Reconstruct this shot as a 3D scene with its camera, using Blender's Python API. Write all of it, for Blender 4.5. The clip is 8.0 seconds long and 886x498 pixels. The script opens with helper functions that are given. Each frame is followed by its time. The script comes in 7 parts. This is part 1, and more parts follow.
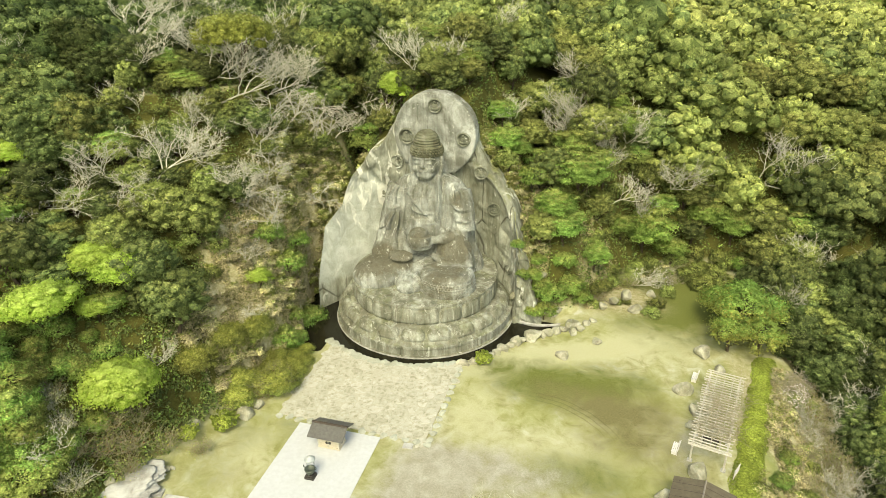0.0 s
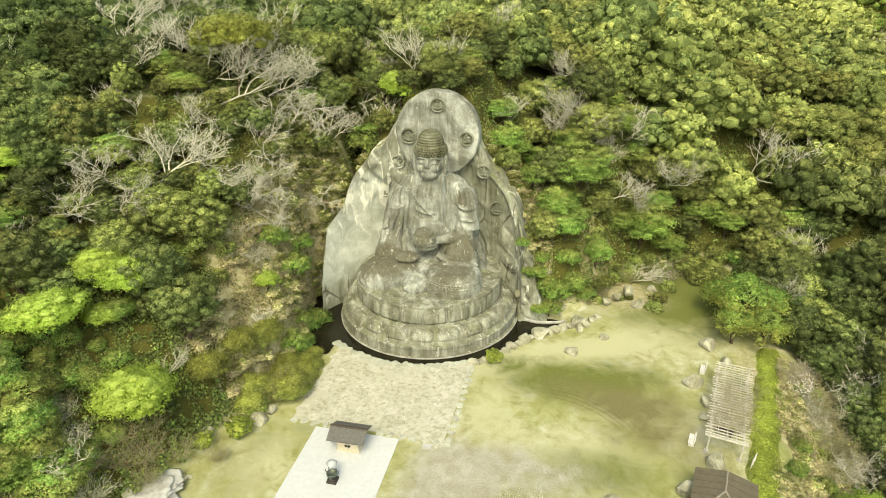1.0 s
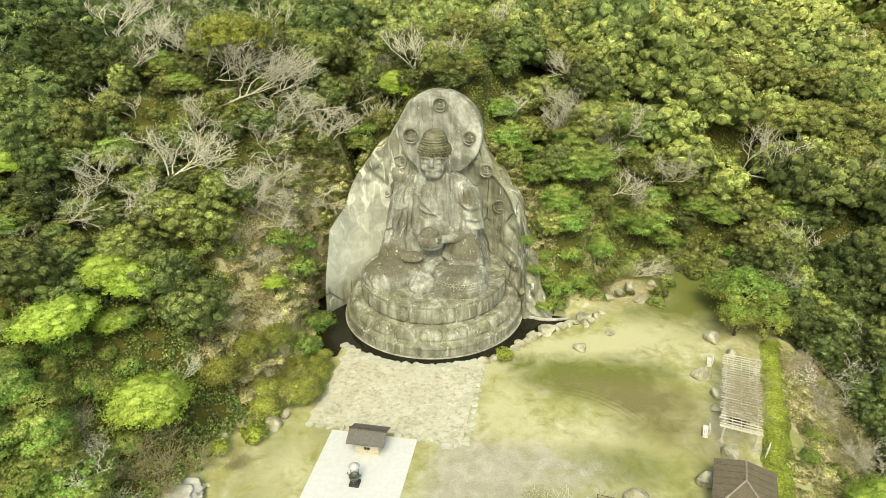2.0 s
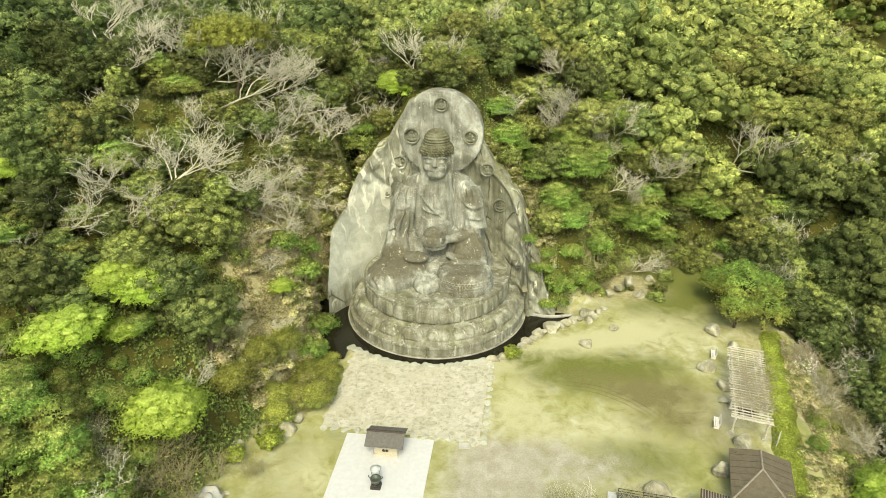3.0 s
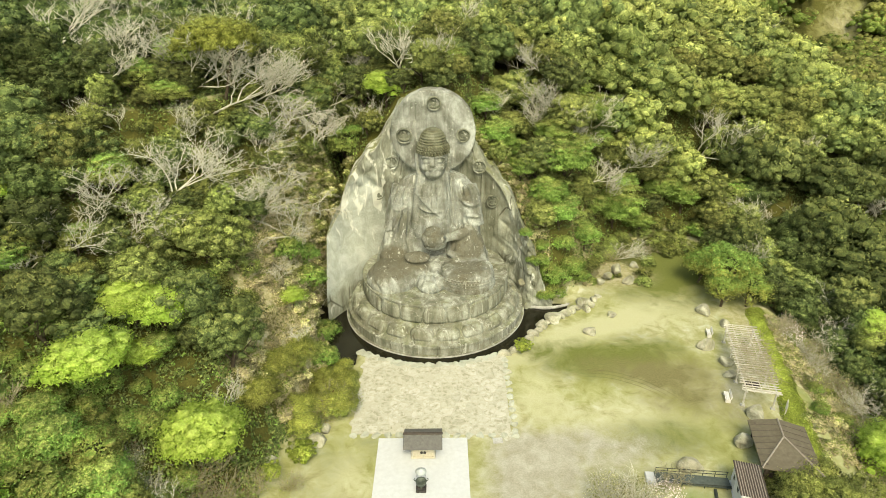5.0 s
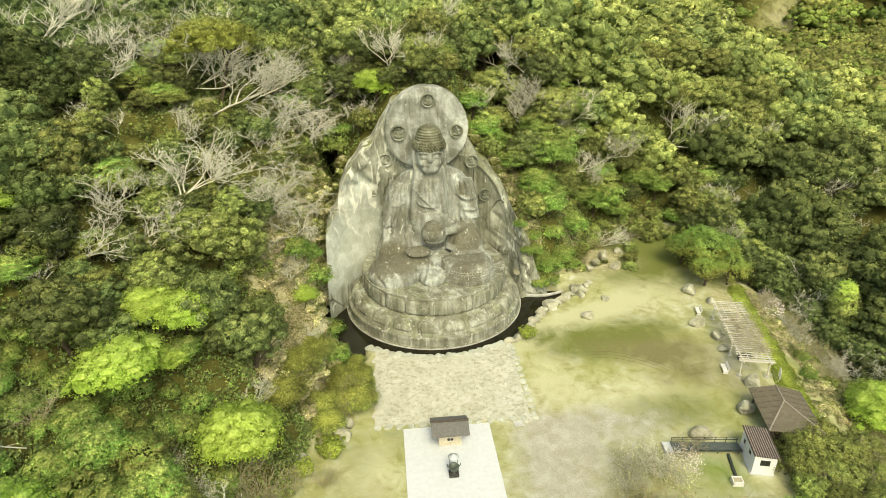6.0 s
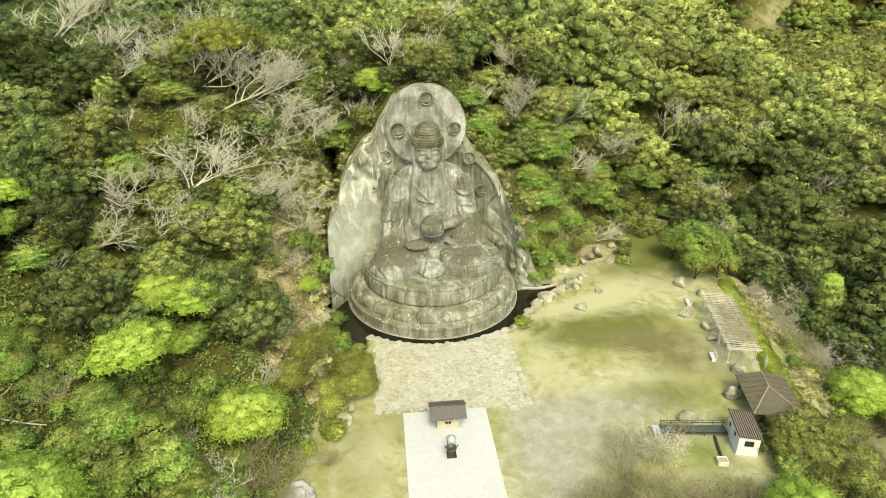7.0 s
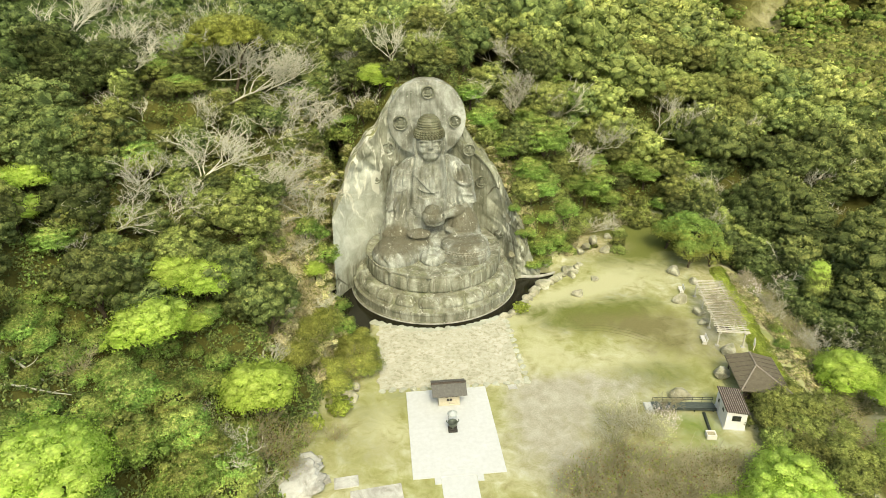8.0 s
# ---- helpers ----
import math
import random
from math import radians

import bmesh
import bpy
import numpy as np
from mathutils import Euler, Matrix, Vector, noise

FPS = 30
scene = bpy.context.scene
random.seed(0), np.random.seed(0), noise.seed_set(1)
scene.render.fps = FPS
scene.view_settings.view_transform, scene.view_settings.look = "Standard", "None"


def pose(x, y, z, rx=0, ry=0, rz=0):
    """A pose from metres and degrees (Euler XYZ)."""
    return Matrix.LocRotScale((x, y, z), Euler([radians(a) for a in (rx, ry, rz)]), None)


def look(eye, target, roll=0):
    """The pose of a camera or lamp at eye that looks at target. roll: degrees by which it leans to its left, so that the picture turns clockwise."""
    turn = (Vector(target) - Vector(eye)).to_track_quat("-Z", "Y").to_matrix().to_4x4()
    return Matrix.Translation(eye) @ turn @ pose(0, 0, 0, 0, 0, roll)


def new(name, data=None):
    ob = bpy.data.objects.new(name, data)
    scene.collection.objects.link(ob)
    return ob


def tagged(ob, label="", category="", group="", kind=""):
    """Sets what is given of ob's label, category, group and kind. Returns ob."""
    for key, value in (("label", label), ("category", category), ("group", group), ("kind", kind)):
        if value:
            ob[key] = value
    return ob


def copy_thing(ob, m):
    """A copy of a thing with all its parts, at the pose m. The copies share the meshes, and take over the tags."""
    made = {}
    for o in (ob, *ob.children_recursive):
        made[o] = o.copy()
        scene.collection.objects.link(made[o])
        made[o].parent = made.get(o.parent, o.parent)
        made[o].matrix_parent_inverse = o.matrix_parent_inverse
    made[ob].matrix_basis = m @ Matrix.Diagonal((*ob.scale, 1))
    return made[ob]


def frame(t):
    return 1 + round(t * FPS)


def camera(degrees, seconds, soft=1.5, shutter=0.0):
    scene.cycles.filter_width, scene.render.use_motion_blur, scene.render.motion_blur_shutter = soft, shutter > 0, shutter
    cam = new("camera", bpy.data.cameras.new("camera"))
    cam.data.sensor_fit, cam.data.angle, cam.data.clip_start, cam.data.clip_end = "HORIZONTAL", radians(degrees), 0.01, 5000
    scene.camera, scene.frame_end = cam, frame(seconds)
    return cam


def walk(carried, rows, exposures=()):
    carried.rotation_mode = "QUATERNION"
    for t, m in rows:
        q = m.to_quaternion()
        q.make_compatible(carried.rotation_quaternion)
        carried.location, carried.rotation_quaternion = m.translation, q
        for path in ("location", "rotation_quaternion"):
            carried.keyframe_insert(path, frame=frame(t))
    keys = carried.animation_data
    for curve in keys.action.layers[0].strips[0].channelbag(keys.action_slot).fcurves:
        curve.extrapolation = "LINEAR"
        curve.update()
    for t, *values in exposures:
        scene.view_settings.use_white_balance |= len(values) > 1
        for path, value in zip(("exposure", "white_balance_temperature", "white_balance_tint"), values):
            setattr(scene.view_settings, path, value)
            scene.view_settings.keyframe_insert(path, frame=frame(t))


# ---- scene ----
cam = camera(70.1, 8.0, 0.65)
# seconds, eye x y z, yaw, pitch, roll
ROWS = [
    (0.0, 25.46, -80.01, 49.07, 15.653, -25.546, -0.71),
    (0.5, 23.13, -80.58, 49.02, 14.236, -25.547, -0.68),
    (1.0, 20.85, -81.09, 49.00, 12.866, -25.562, -0.64),
    (1.5, 18.59, -81.55, 49.01, 11.519, -25.592, -0.61),
    (3.0, 11.94, -82.60, 49.21, 7.413, -25.766, -0.51),
    (3.5, 9.74, -82.84, 49.33, 5.950, -25.852, -0.48),
    (4.0, 7.53, -83.04, 49.48, 4.404, -25.951, -0.45),
    (4.5, 5.32, -83.19, 49.66, 2.754, -26.064, -0.42),
    (4.7, 4.38, -83.24, 49.72, 2.06, -26.110, -0.42),
    (5.8, -6.49, -84.32, 49.78, -5.480, -26.331, -0.65),
    (6.0, -6.48, -84.88, 49.90, -5.500, -26.305, -0.64),
    (6.5, -6.54, -86.37, 50.08, -5.551, -26.242, -0.62),
    (7.0, -6.70, -88.02, 50.12, -5.603, -26.179, -0.60),
    (7.5, -6.98, -89.81, 50.03, -5.654, -26.116, -0.58),
    (8.0, -7.37, -91.76, 49.79, -5.705, -26.053, -0.56),
]


def aim(x, y, z, yaw, pitch, roll):
    d = Vector((-math.sin(radians(yaw)) * math.cos(radians(pitch)), math.cos(radians(yaw)) * math.cos(radians(pitch)), math.sin(radians(pitch))))
    e = Vector((x, y, z))
    return look(e, e + d, roll)


walk(cam, [(r[0], aim(*r[1:])) for r in ROWS], [(0.0, 0.96, 7500, 0)])


def soft(d, k=1.5):
    """A ramp that starts gently at zero."""
    d = np.asarray(d, float)
    return np.where(d > 0, d * d / (d + k), 0.0)


def mix_step(x, a, b):
    u = np.clip((np.asarray(x, float) - a) / (b - a), 0, 1)
    return u * u * (3 - 2 * u)


def waves(x, y):
    """Rolling bumps of the hillside, about -1 to 1."""
    return (np.sin(x * 0.23 + 1.3 * np.sin(y * 0.11)) * np.cos(y * 0.19 + 0.7) * 0.5
            + np.sin(x * 0.071 - y * 0.053 + 2.0) * 0.5 + 0.25 * np.sin(x * 0.61 + y * 0.47) * np.cos(y * 0.53 - x * 0.2))


def left_foot(y):
    """Where the western slope begins."""
    return np.interp(y, [-60, -28, -18, -10, -6, 1, 6, 12], [-19.8, -15.0, -13.8, -14.6, -15.2, -15.4, -13.6, -13.0])


def cliff_top(x):
    """Height of the quarried face behind the statue."""
    return np.interp(x, [-20, -14, -10, -6.5, -5, 0, 5, 6.5, 9, 11.5, 13.5, 16, 20, 24], [20, 15, 21, 25, 28, 29.5, 27, 21.5, 19, 15, 11, 6, 3, 0])


def back_foot(x):
    """Where the cliff and the northern slope begin."""
    return 8.6 - 7.6 * mix_step(x, 12.6, 15) + 16.5 * mix_step(x, 20, 33) + 6.5 * mix_step(x, 31, 50)


def height(x, y):
    x, y = np.asarray(x, float), np.asarray(y, float)
    d = np.maximum(left_foot(y) - x, 0)
    wall = 1.5 + 4 * mix_step(y, -36, -27) + 9 * mix_step(y, -27, -15) + 12 * mix_step(y, -14, 0)
    hl = wall * (1 - np.exp(-d * d / (3 * d + 3))) + (0.6 - 0.18 * mix_step(y, -34, -16)) * d
    e = np.maximum(y - back_foot(x), 0)
    near = 1 - mix_step(x, 14, 24)
    hb = cliff_top(x) * mix_step(x, -17, -13) * mix_step(e, 0, 1.6 + 6 * (1 - near)) + (1.25 - 0.8 * near) * soft(e, 1.0)
    h = (hl ** 4 + hb ** 4) ** 0.25
    cap = 31.0 - 7 * mix_step(x, 0, 20) - 4 * mix_step(x, 30, 70)
    over = np.maximum(h - cap, 0)
    h = np.minimum(h, cap) + 14 * (1 - np.exp(-over / 60)) + 0.02 * over
    far = np.maximum(y - 95 - 0.25 * np.abs(x - 20), 0)
    h = h + 60 * (1 - np.exp(-far / 90))
    dip = mix_step(x, 66, 92) * mix_step(y, 8, 40)
    h = h * (1 - 0.75 * dip * (1 - mix_step(y, 110, 170)))
    hr = np.minimum(0.75 * soft(x - np.minimum(48.6 + 0.235 * (y + 6), 48.6), 2.0), 5.5 + 0.03 * np.maximum(x - 60, 0))
    h = h - hr * (1 - mix_step(y, 2, 26))
    h = h - 0.5 * soft(-62 - y, 6.0) * (1 - mix_step(-y, 60, 110) * 0.5)
    h = np.maximum(h, -45)
    h = h + mix_step(np.abs(h), 0.5, 8) * 1.2 * waves(x, y)
    # the pond round the pedestal
    r = np.hypot(x, y)
    wide = np.interp(x, [12, 15, 18, 22], [0, 0.7, 2.6, 5.6]) + 2.6 * mix_step(-x, 10, 13)
    north = -0.9 * mix_step(x, 13.5, 15.5)
    pond = (1 - mix_step(r, 15.6 + wide, 16.3 + wide)) * (1 - mix_step(y, 0.5 + north, 2.0 + north))
    pond = np.maximum(pond, mix_step(x, -14.0, -13.3) * (1 - mix_step(x, -10.6, -10.1)) * mix_step(y, -16.2, -15.4) * (1 - mix_step(y, -4, -2)))
    return h * (1 - pond) - 2.4 * pond

# ---- light: a hazy bright sky, wide soft sun from behind the eye, high up ----
sky_world = bpy.data.worlds.new("sky")
scene.world = sky_world
sky_world.use_nodes = True
wn = sky_world.node_tree
sky_tex = wn.nodes.new("ShaderNodeTexSky")
sky_tex.sky_type = "NISHITA"
sky_tex.sun_disc = False
sky_tex.sun_elevation = radians(52)
sky_tex.sun_rotation = radians(174)
sky_tex.air_density, sky_tex.dust_density, sky_tex.ozone_density = 1.0, 4.0, 0.6
wn.links.new(sky_tex.outputs[0], wn.nodes["Background"].inputs[0])
wn.nodes["Background"].inputs[1].default_value = 0.15
sun_data = bpy.data.lights.new("sun", "SUN")
sun_data.energy, sun_data.angle, sun_data.color = 1.15, radians(20), (1.0, 0.96, 0.86)
sun = new("sun", sun_data)
sun.matrix_world = look((6, -58, 76), (0, 0, 0))


# ---- materials ----
def lin(h):
    """Linear colour from an sRGB hex string."""
    c = [int(h[i:i + 2], 16) / 255 for i in (0, 2, 4)]
    return tuple(v / 12.92 if v <= 0.04045 else ((v + 0.055) / 1.055) ** 2.4 for v in c) + (1.0,)


class Mat:
    """A node material with short helpers."""

    def __init__(self, name, rough=0.8, metal=0.0, spec=0.3):
        self.m = bpy.data.materials.new(name)
        self.m.use_nodes = True
        self.t = self.m.node_tree
        self.b = self.t.nodes["Principled BSDF"]
        self.b.inputs["Roughness"].default_value = rough
        self.b.inputs["Metallic"].default_value = metal
        self.b.inputs["Specular IOR Level"].default_value = spec
        self.geo = self.t.nodes.new("ShaderNodeNewGeometry")
        self.info = self.t.nodes.new("ShaderNodeObjectInfo")

    def link(self, a, b):
        self.t.links.new(a, b)

    def node(self, kind, **values):
        n = self.t.nodes.new("ShaderNode" + kind)
        for key, value in values.items():
            sock = n.inputs[key.replace("_", " ")]
            if hasattr(value, "is_output"):
                self.link(value, sock)
            else:
                sock.default_value = value
        return n

    def coord(self, sx=1.0, sy=1.0, sz=1.0, local=False):
        v = self.t.nodes.new("ShaderNodeTexCoord").outputs["Object"] if local else self.geo.outputs["Position"]
        m = self.t.nodes.new("ShaderNodeMapping")
        m.inputs["Scale"].default_value = (sx, sy, sz)
        self.link(v, m.inputs["Vector"])
        return m.outputs[0]

    def noise(self, scale, detail=4.0, rough=0.6, coord=None, distort=0.0):
        n = self.node("TexNoise", Scale=scale, Detail=detail, Roughness=rough, Distortion=distort)
        self.link(coord if coord is not None else self.coord(), n.inputs["Vector"])
        return n.outputs["Fac"]

    def ramp(self, fac, *stops):
        n = self.t.nodes.new("ShaderNodeValToRGB")
        while len(n.color_ramp.elements) < len(stops):
            n.color_ramp.elements.new(0.5)
        for el, (pos, col) in zip(n.color_ramp.elements, stops):
            el.position = pos
            el.color = col if len(col) == 4 else (*col, 1)
        self.link(fac, n.inputs[0])
        return n.outputs[0]

    def grey(self, fac, a, b, low=0.0, high=1.0):
        """Fac remapped from a..b to low..high."""
        n = self.node("MapRange", From_Min=a, From_Max=b, To_Min=low, To_Max=high)
        self.link(fac, n.inputs["Value"])
        return n.outputs[0]

    def math(self, op, a, b=0.0):
        n = self.t.nodes.new("ShaderNodeMath")
        n.operation = op
        for sock, v in zip(n.inputs, (a, b)):
            if hasattr(v, "is_output"):
                self.link(v, sock)
            else:
                sock.default_value = v
        return n.outputs[0]

    def mix(self, fac, a, b, mode="MIX"):
        n = self.t.nodes.new("ShaderNodeMix")
        n.data_type, n.blend_type = "RGBA", mode
        for sock, v in ((n.inputs[0], fac), (n.inputs[6], a), (n.inputs[7], b)):
            if hasattr(v, "is_output"):
                self.link(v, sock)
            else:
                sock.default_value = v
        return n.outputs[2]

    def attr(self, name):
        n = self.t.nodes.new("ShaderNodeAttribute")
        n.attribute_name = name
        return n.outputs["Fac"]

    def bump(self, fac, strength=0.4, dist=0.1):
        n = self.node("Bump", Strength=strength, Distance=dist)
        self.link(fac, n.inputs["Height"])
        self.link(n.outputs[0], self.b.inputs["Normal"])

    def color(self, sock):
        self.link(sock, self.b.inputs["Base Color"])
        return self.m


def leaf_mat(name, dark, mid, light, translucent=0.25, low=0.62, high=1.38, turn=0.014, even=1.0):
    """Leaves: tint by leaf, by tree and by patches of the crown."""
    k = Mat(name, 0.7, 0, 0.1)
    leafwise = k.ramp(k.grey(k.geo.outputs["Random Per Island"], 0, 1, 0.12, 0.86), (0.0, lin(dark)), (0.45, lin(mid)), (1.0, lin(light)))
    patch = k.math("MULTIPLY", k.grey(k.noise(0.7, 3), 0.3, 0.7, 1 - 0.24 * even, 1 + 0.26 * even), k.grey(k.noise(0.2, 2), 0.32, 0.68, 1 - 0.22 * even, 1 + 0.24 * even))
    tree = k.grey(k.info.outputs["Random"], 0, 1, low, high)
    crown = k.attr("crown_tone")
    both = k.math("MULTIPLY", k.math("MULTIPLY", patch, tree), k.math("ADD", crown, 1.0))
    grain = k.noise(4.5, 4, 0.7)
    spray = k.grey(grain, 0.36, 0.64, 1 - 0.46 * even, 1 + 0.4 * even)
    k.bump(grain, 0.9, 0.16)
    both = k.math("MULTIPLY", both, spray)
    v = k.node("HueSaturation", Color=leafwise, Saturation=0.9)
    k.link(both, v.inputs["Value"])
    k.link(k.math("ADD", k.grey(k.info.outputs["Random"], 0, 1, 0.506 - turn, 0.506 + turn), k.math("MULTIPLY", crown, -0.02)), v.inputs["Hue"])
    k.color(v.outputs[0])
    tr = k.node("BsdfTranslucent", Color=v.outputs[0])
    mx = k.t.nodes.new("ShaderNodeMixShader")
    mx.inputs[0].default_value = translucent
    k.link(k.b.outputs[0], mx.inputs[1])
    k.link(tr.outputs[0], mx.inputs[2])
    k.link(mx.outputs[0], k.t.nodes["Material Output"].inputs[0])
    return k.m


def bark_mat(name, a, b):
    k = Mat(name, 0.9)
    n = k.noise(6, 4, coord=k.coord(1, 1, 0.3))
    k.bump(n, 0.5, 0.03)
    tree = k.grey(k.info.outputs["Random"], 0, 1, 0.75, 1.15)
    v = k.node("HueSaturation", Color=k.ramp(n, (0.3, lin(a)), (0.75, lin(b))))
    k.link(tree, v.inputs["Value"])
    return k.color(v.outputs[0])


LEAF_DARK = leaf_mat("leaf_dark_evergreen", "414f25", "626f39", "8b964e")
LEAF_DEEP = leaf_mat("leaf_deep_green", "334019", "4c5b2a", "6b783a")
LEAF_MID = leaf_mat("leaf_evergreen", "4d5824", "727b3a", "9ca154")
LEAF_TIP = leaf_mat("leaf_new_growth", "6e7434", "8f9446", "b0b35e", 0.3)
LEAF_GOLD = leaf_mat("leaf_golden", "6c7028", "8c9034", "acae4a", 0.3, 0.95, 1.05, 0.004)
LEAF_LIME = leaf_mat("leaf_lime", "95b42a", "adcb3a", "c6dd52", 0.4, 0.92, 1.1, 0.004, 0.45)
LEAF_LIME_PALE = leaf_mat("leaf_lime_pale", "a9c23e", "c0d650", "d5e56c", 0.4, 0.92, 1.1, 0.004, 0.45)
LEAF_FRESH = leaf_mat("leaf_fresh_green", "668230", "88a640", "aec65e", 0.35, 0.8, 1.25)
LEAF_OLIVE = leaf_mat("leaf_olive", "6f7c33", "909a44", "b2b65e", 0.3, 0.75, 1.3)
LEAF_SOFT = leaf_mat("leaf_soft_olive", "8a9136", "a5a944", "bebe60", 0.35, 0.85, 1.15, 0.004)
LEAF_CLIP = leaf_mat("leaf_clipped_bush", "7a8c24", "98a632", "b4bc4c", 0.25, 0.95, 1.05, 0.003)
LEAF_BLOSSOM = leaf_mat("blossom", "cdb6b4", "e4d6d2", "f4ebe8", 0.3)
LEAF_FLOWER = leaf_mat("yellow_flower", "c4c078", "dad696", "eeeaba", 0.2)
LEAF_RUST = leaf_mat("leaf_rust", "6b4a2c", "8a653c", "a98a58", 0.3)
STRAW = leaf_mat("dry_grass", "b0a672", "c6bc88", "dcd2a8", 0.3)
BARK = bark_mat("bark", "3a3226", "6a5e4a")
BARE = bark_mat("bare_bark", "aca98f", "e0decb")
TWIG = bark_mat("brown_twig", "8a8462", "b8b292")
# dark olive that paints the shade deep inside open crowns
CROWN_SHADE = bark_mat("crown_shade", "303419", "474d26")


def stone_mat(name, dark, mid, light, streak=0.5, size=1.0, moss=0.0, local=False, veins=0.0, courses=False, brown_top=0.8, spotty=0.55):
    """Weathered stone with rain streaks, pale lime and dark growth."""
    k = Mat(name, 0.92, 0, 0.2)
    big = k.noise(0.22 / size, 5, 0.62, k.coord(local=local), 0.6)
    runs = k.noise(0.9 / size, 5, 0.65, k.coord(1, 1, 0.16, local), 0.4)
    fine = k.noise(7 / size, 5, 0.7, k.coord(local=local))
    base = k.ramp(k.math("ADD", k.math("MULTIPLY", big, 1 - streak), k.math("MULTIPLY", runs, streak)),
                  (0.38, lin(dark)), (0.5, lin(mid)), (0.61, lin(light)))
    col = k.mix(k.grey(fine, 0.3, 0.75, 0, 0.5), base, lin(dark), "MIX")
    if moss:
        up = k.node("SeparateXYZ", Vector=k.geo.outputs["Normal"]).outputs["Z"]
        g = k.math("MULTIPLY", k.grey(up, 0.1, 0.8), k.grey(k.noise(0.5 / size, 4), 0.45, 0.6, 0, moss))
        col = k.mix(g, col, lin("6f7434"))
    if veins:
        vo = k.node("TexVoronoi", Scale=0.75)
        vo.feature = "DISTANCE_TO_EDGE"
        wob = k.node("VectorMath")
        wob.operation = "ADD"
        k.link(k.coord(1, 1, 1.6), wob.inputs[0])
        k.link(k.node("TexNoise", Scale=0.8, Detail=3.0).outputs["Color"], wob.inputs[1])
        k.link(wob.outputs[0], vo.inputs["Vector"])
        line = k.grey(vo.outputs["Distance"], 0.03, 0.01)
        line = k.math("MULTIPLY", line, k.grey(k.noise(0.4, 3), 0.5, 0.58, 0, veins))
        col = k.mix(line, col, lin("dcd9c8"))
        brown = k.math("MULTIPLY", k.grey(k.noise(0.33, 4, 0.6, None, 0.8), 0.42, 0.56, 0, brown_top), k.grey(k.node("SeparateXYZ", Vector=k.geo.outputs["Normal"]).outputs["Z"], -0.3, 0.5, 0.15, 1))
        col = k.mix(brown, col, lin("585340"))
        if courses:
            at = k.node("SeparateXYZ", Vector=k.geo.outputs["Position"])
            flat = k.node("CombineXYZ", X=at.outputs["X"], Y=at.outputs["Z"])
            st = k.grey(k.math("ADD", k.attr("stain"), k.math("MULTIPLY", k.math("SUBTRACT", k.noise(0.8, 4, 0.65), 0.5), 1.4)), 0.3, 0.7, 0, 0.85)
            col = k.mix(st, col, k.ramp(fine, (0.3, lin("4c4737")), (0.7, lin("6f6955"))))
            br = k.node("TexBrick", Vector=flat.outputs[0], Scale=1.0, Mortar_Size=0.03, Brick_Width=0.44, Row_Height=0.3)
            gap = k.node("VectorMath")
            gap.operation = "DISTANCE"
            k.link(k.geo.outputs["Position"], gap.inputs[0])
            gap.inputs[1].default_value = (4.6, -7.2, 7.3)
            knee = k.grey(k.math("ADD", gap.outputs["Value"], k.math("MULTIPLY", k.noise(1.2, 3), 3.0)), 5.2, 4.2)
            knee = k.math("MULTIPLY", knee, k.math("MULTIPLY", k.grey(at.outputs["Z"], 6.7, 6.9), k.grey(at.outputs["Z"], 7.75, 7.55)))
            col = k.mix(k.math("MULTIPLY", k.math("MULTIPLY", br.outputs["Fac"], knee), 0.25), col, lin("dad7c6"))
        run = k.grey(k.noise(1.3, 5, 0.6, k.coord(1, 1, 0.1), 0.3), 0.6, 0.68, 0, 0.6)
        col = k.mix(run, col, lin("cdcbbb"))
        drip = k.grey(k.noise(1.1, 5, 0.6, k.coord(1.2, 1.2, 0.08), 0.3), 0.6, 0.68, 0, 0.6)
        col = k.mix(drip, col, lin("4b4636"))
    spots = k.grey(k.noise(2.6 / size, 3, 0.5, k.coord(local=local)), 0.66, 0.74)
    col = k.mix(k.math("MULTIPLY", spots, spotty), col, lin("d6d4c4"))
    col = k.mix(1.0, col, (0.93, 0.98, 0.97, 1), "MULTIPLY")
    k.bump(k.math("ADD", k.math("MULTIPLY", fine, 0.4), runs), 0.6, 0.14 * size)
    return k.color(col)


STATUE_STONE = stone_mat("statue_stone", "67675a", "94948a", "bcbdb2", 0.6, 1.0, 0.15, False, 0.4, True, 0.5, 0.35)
HAIR_STONE = stone_mat("hair_stone", "54523f", "716f59", "8d8c78", 0.4, 0.8, 0.1, spotty=0.1)
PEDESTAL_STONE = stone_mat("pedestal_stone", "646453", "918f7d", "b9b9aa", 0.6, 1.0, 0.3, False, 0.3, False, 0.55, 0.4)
WALL_STONE = stone_mat("cliff_stone", "7b7664", "a8a38e", "ccc8b4", 0.5, 1.3, 0.2)


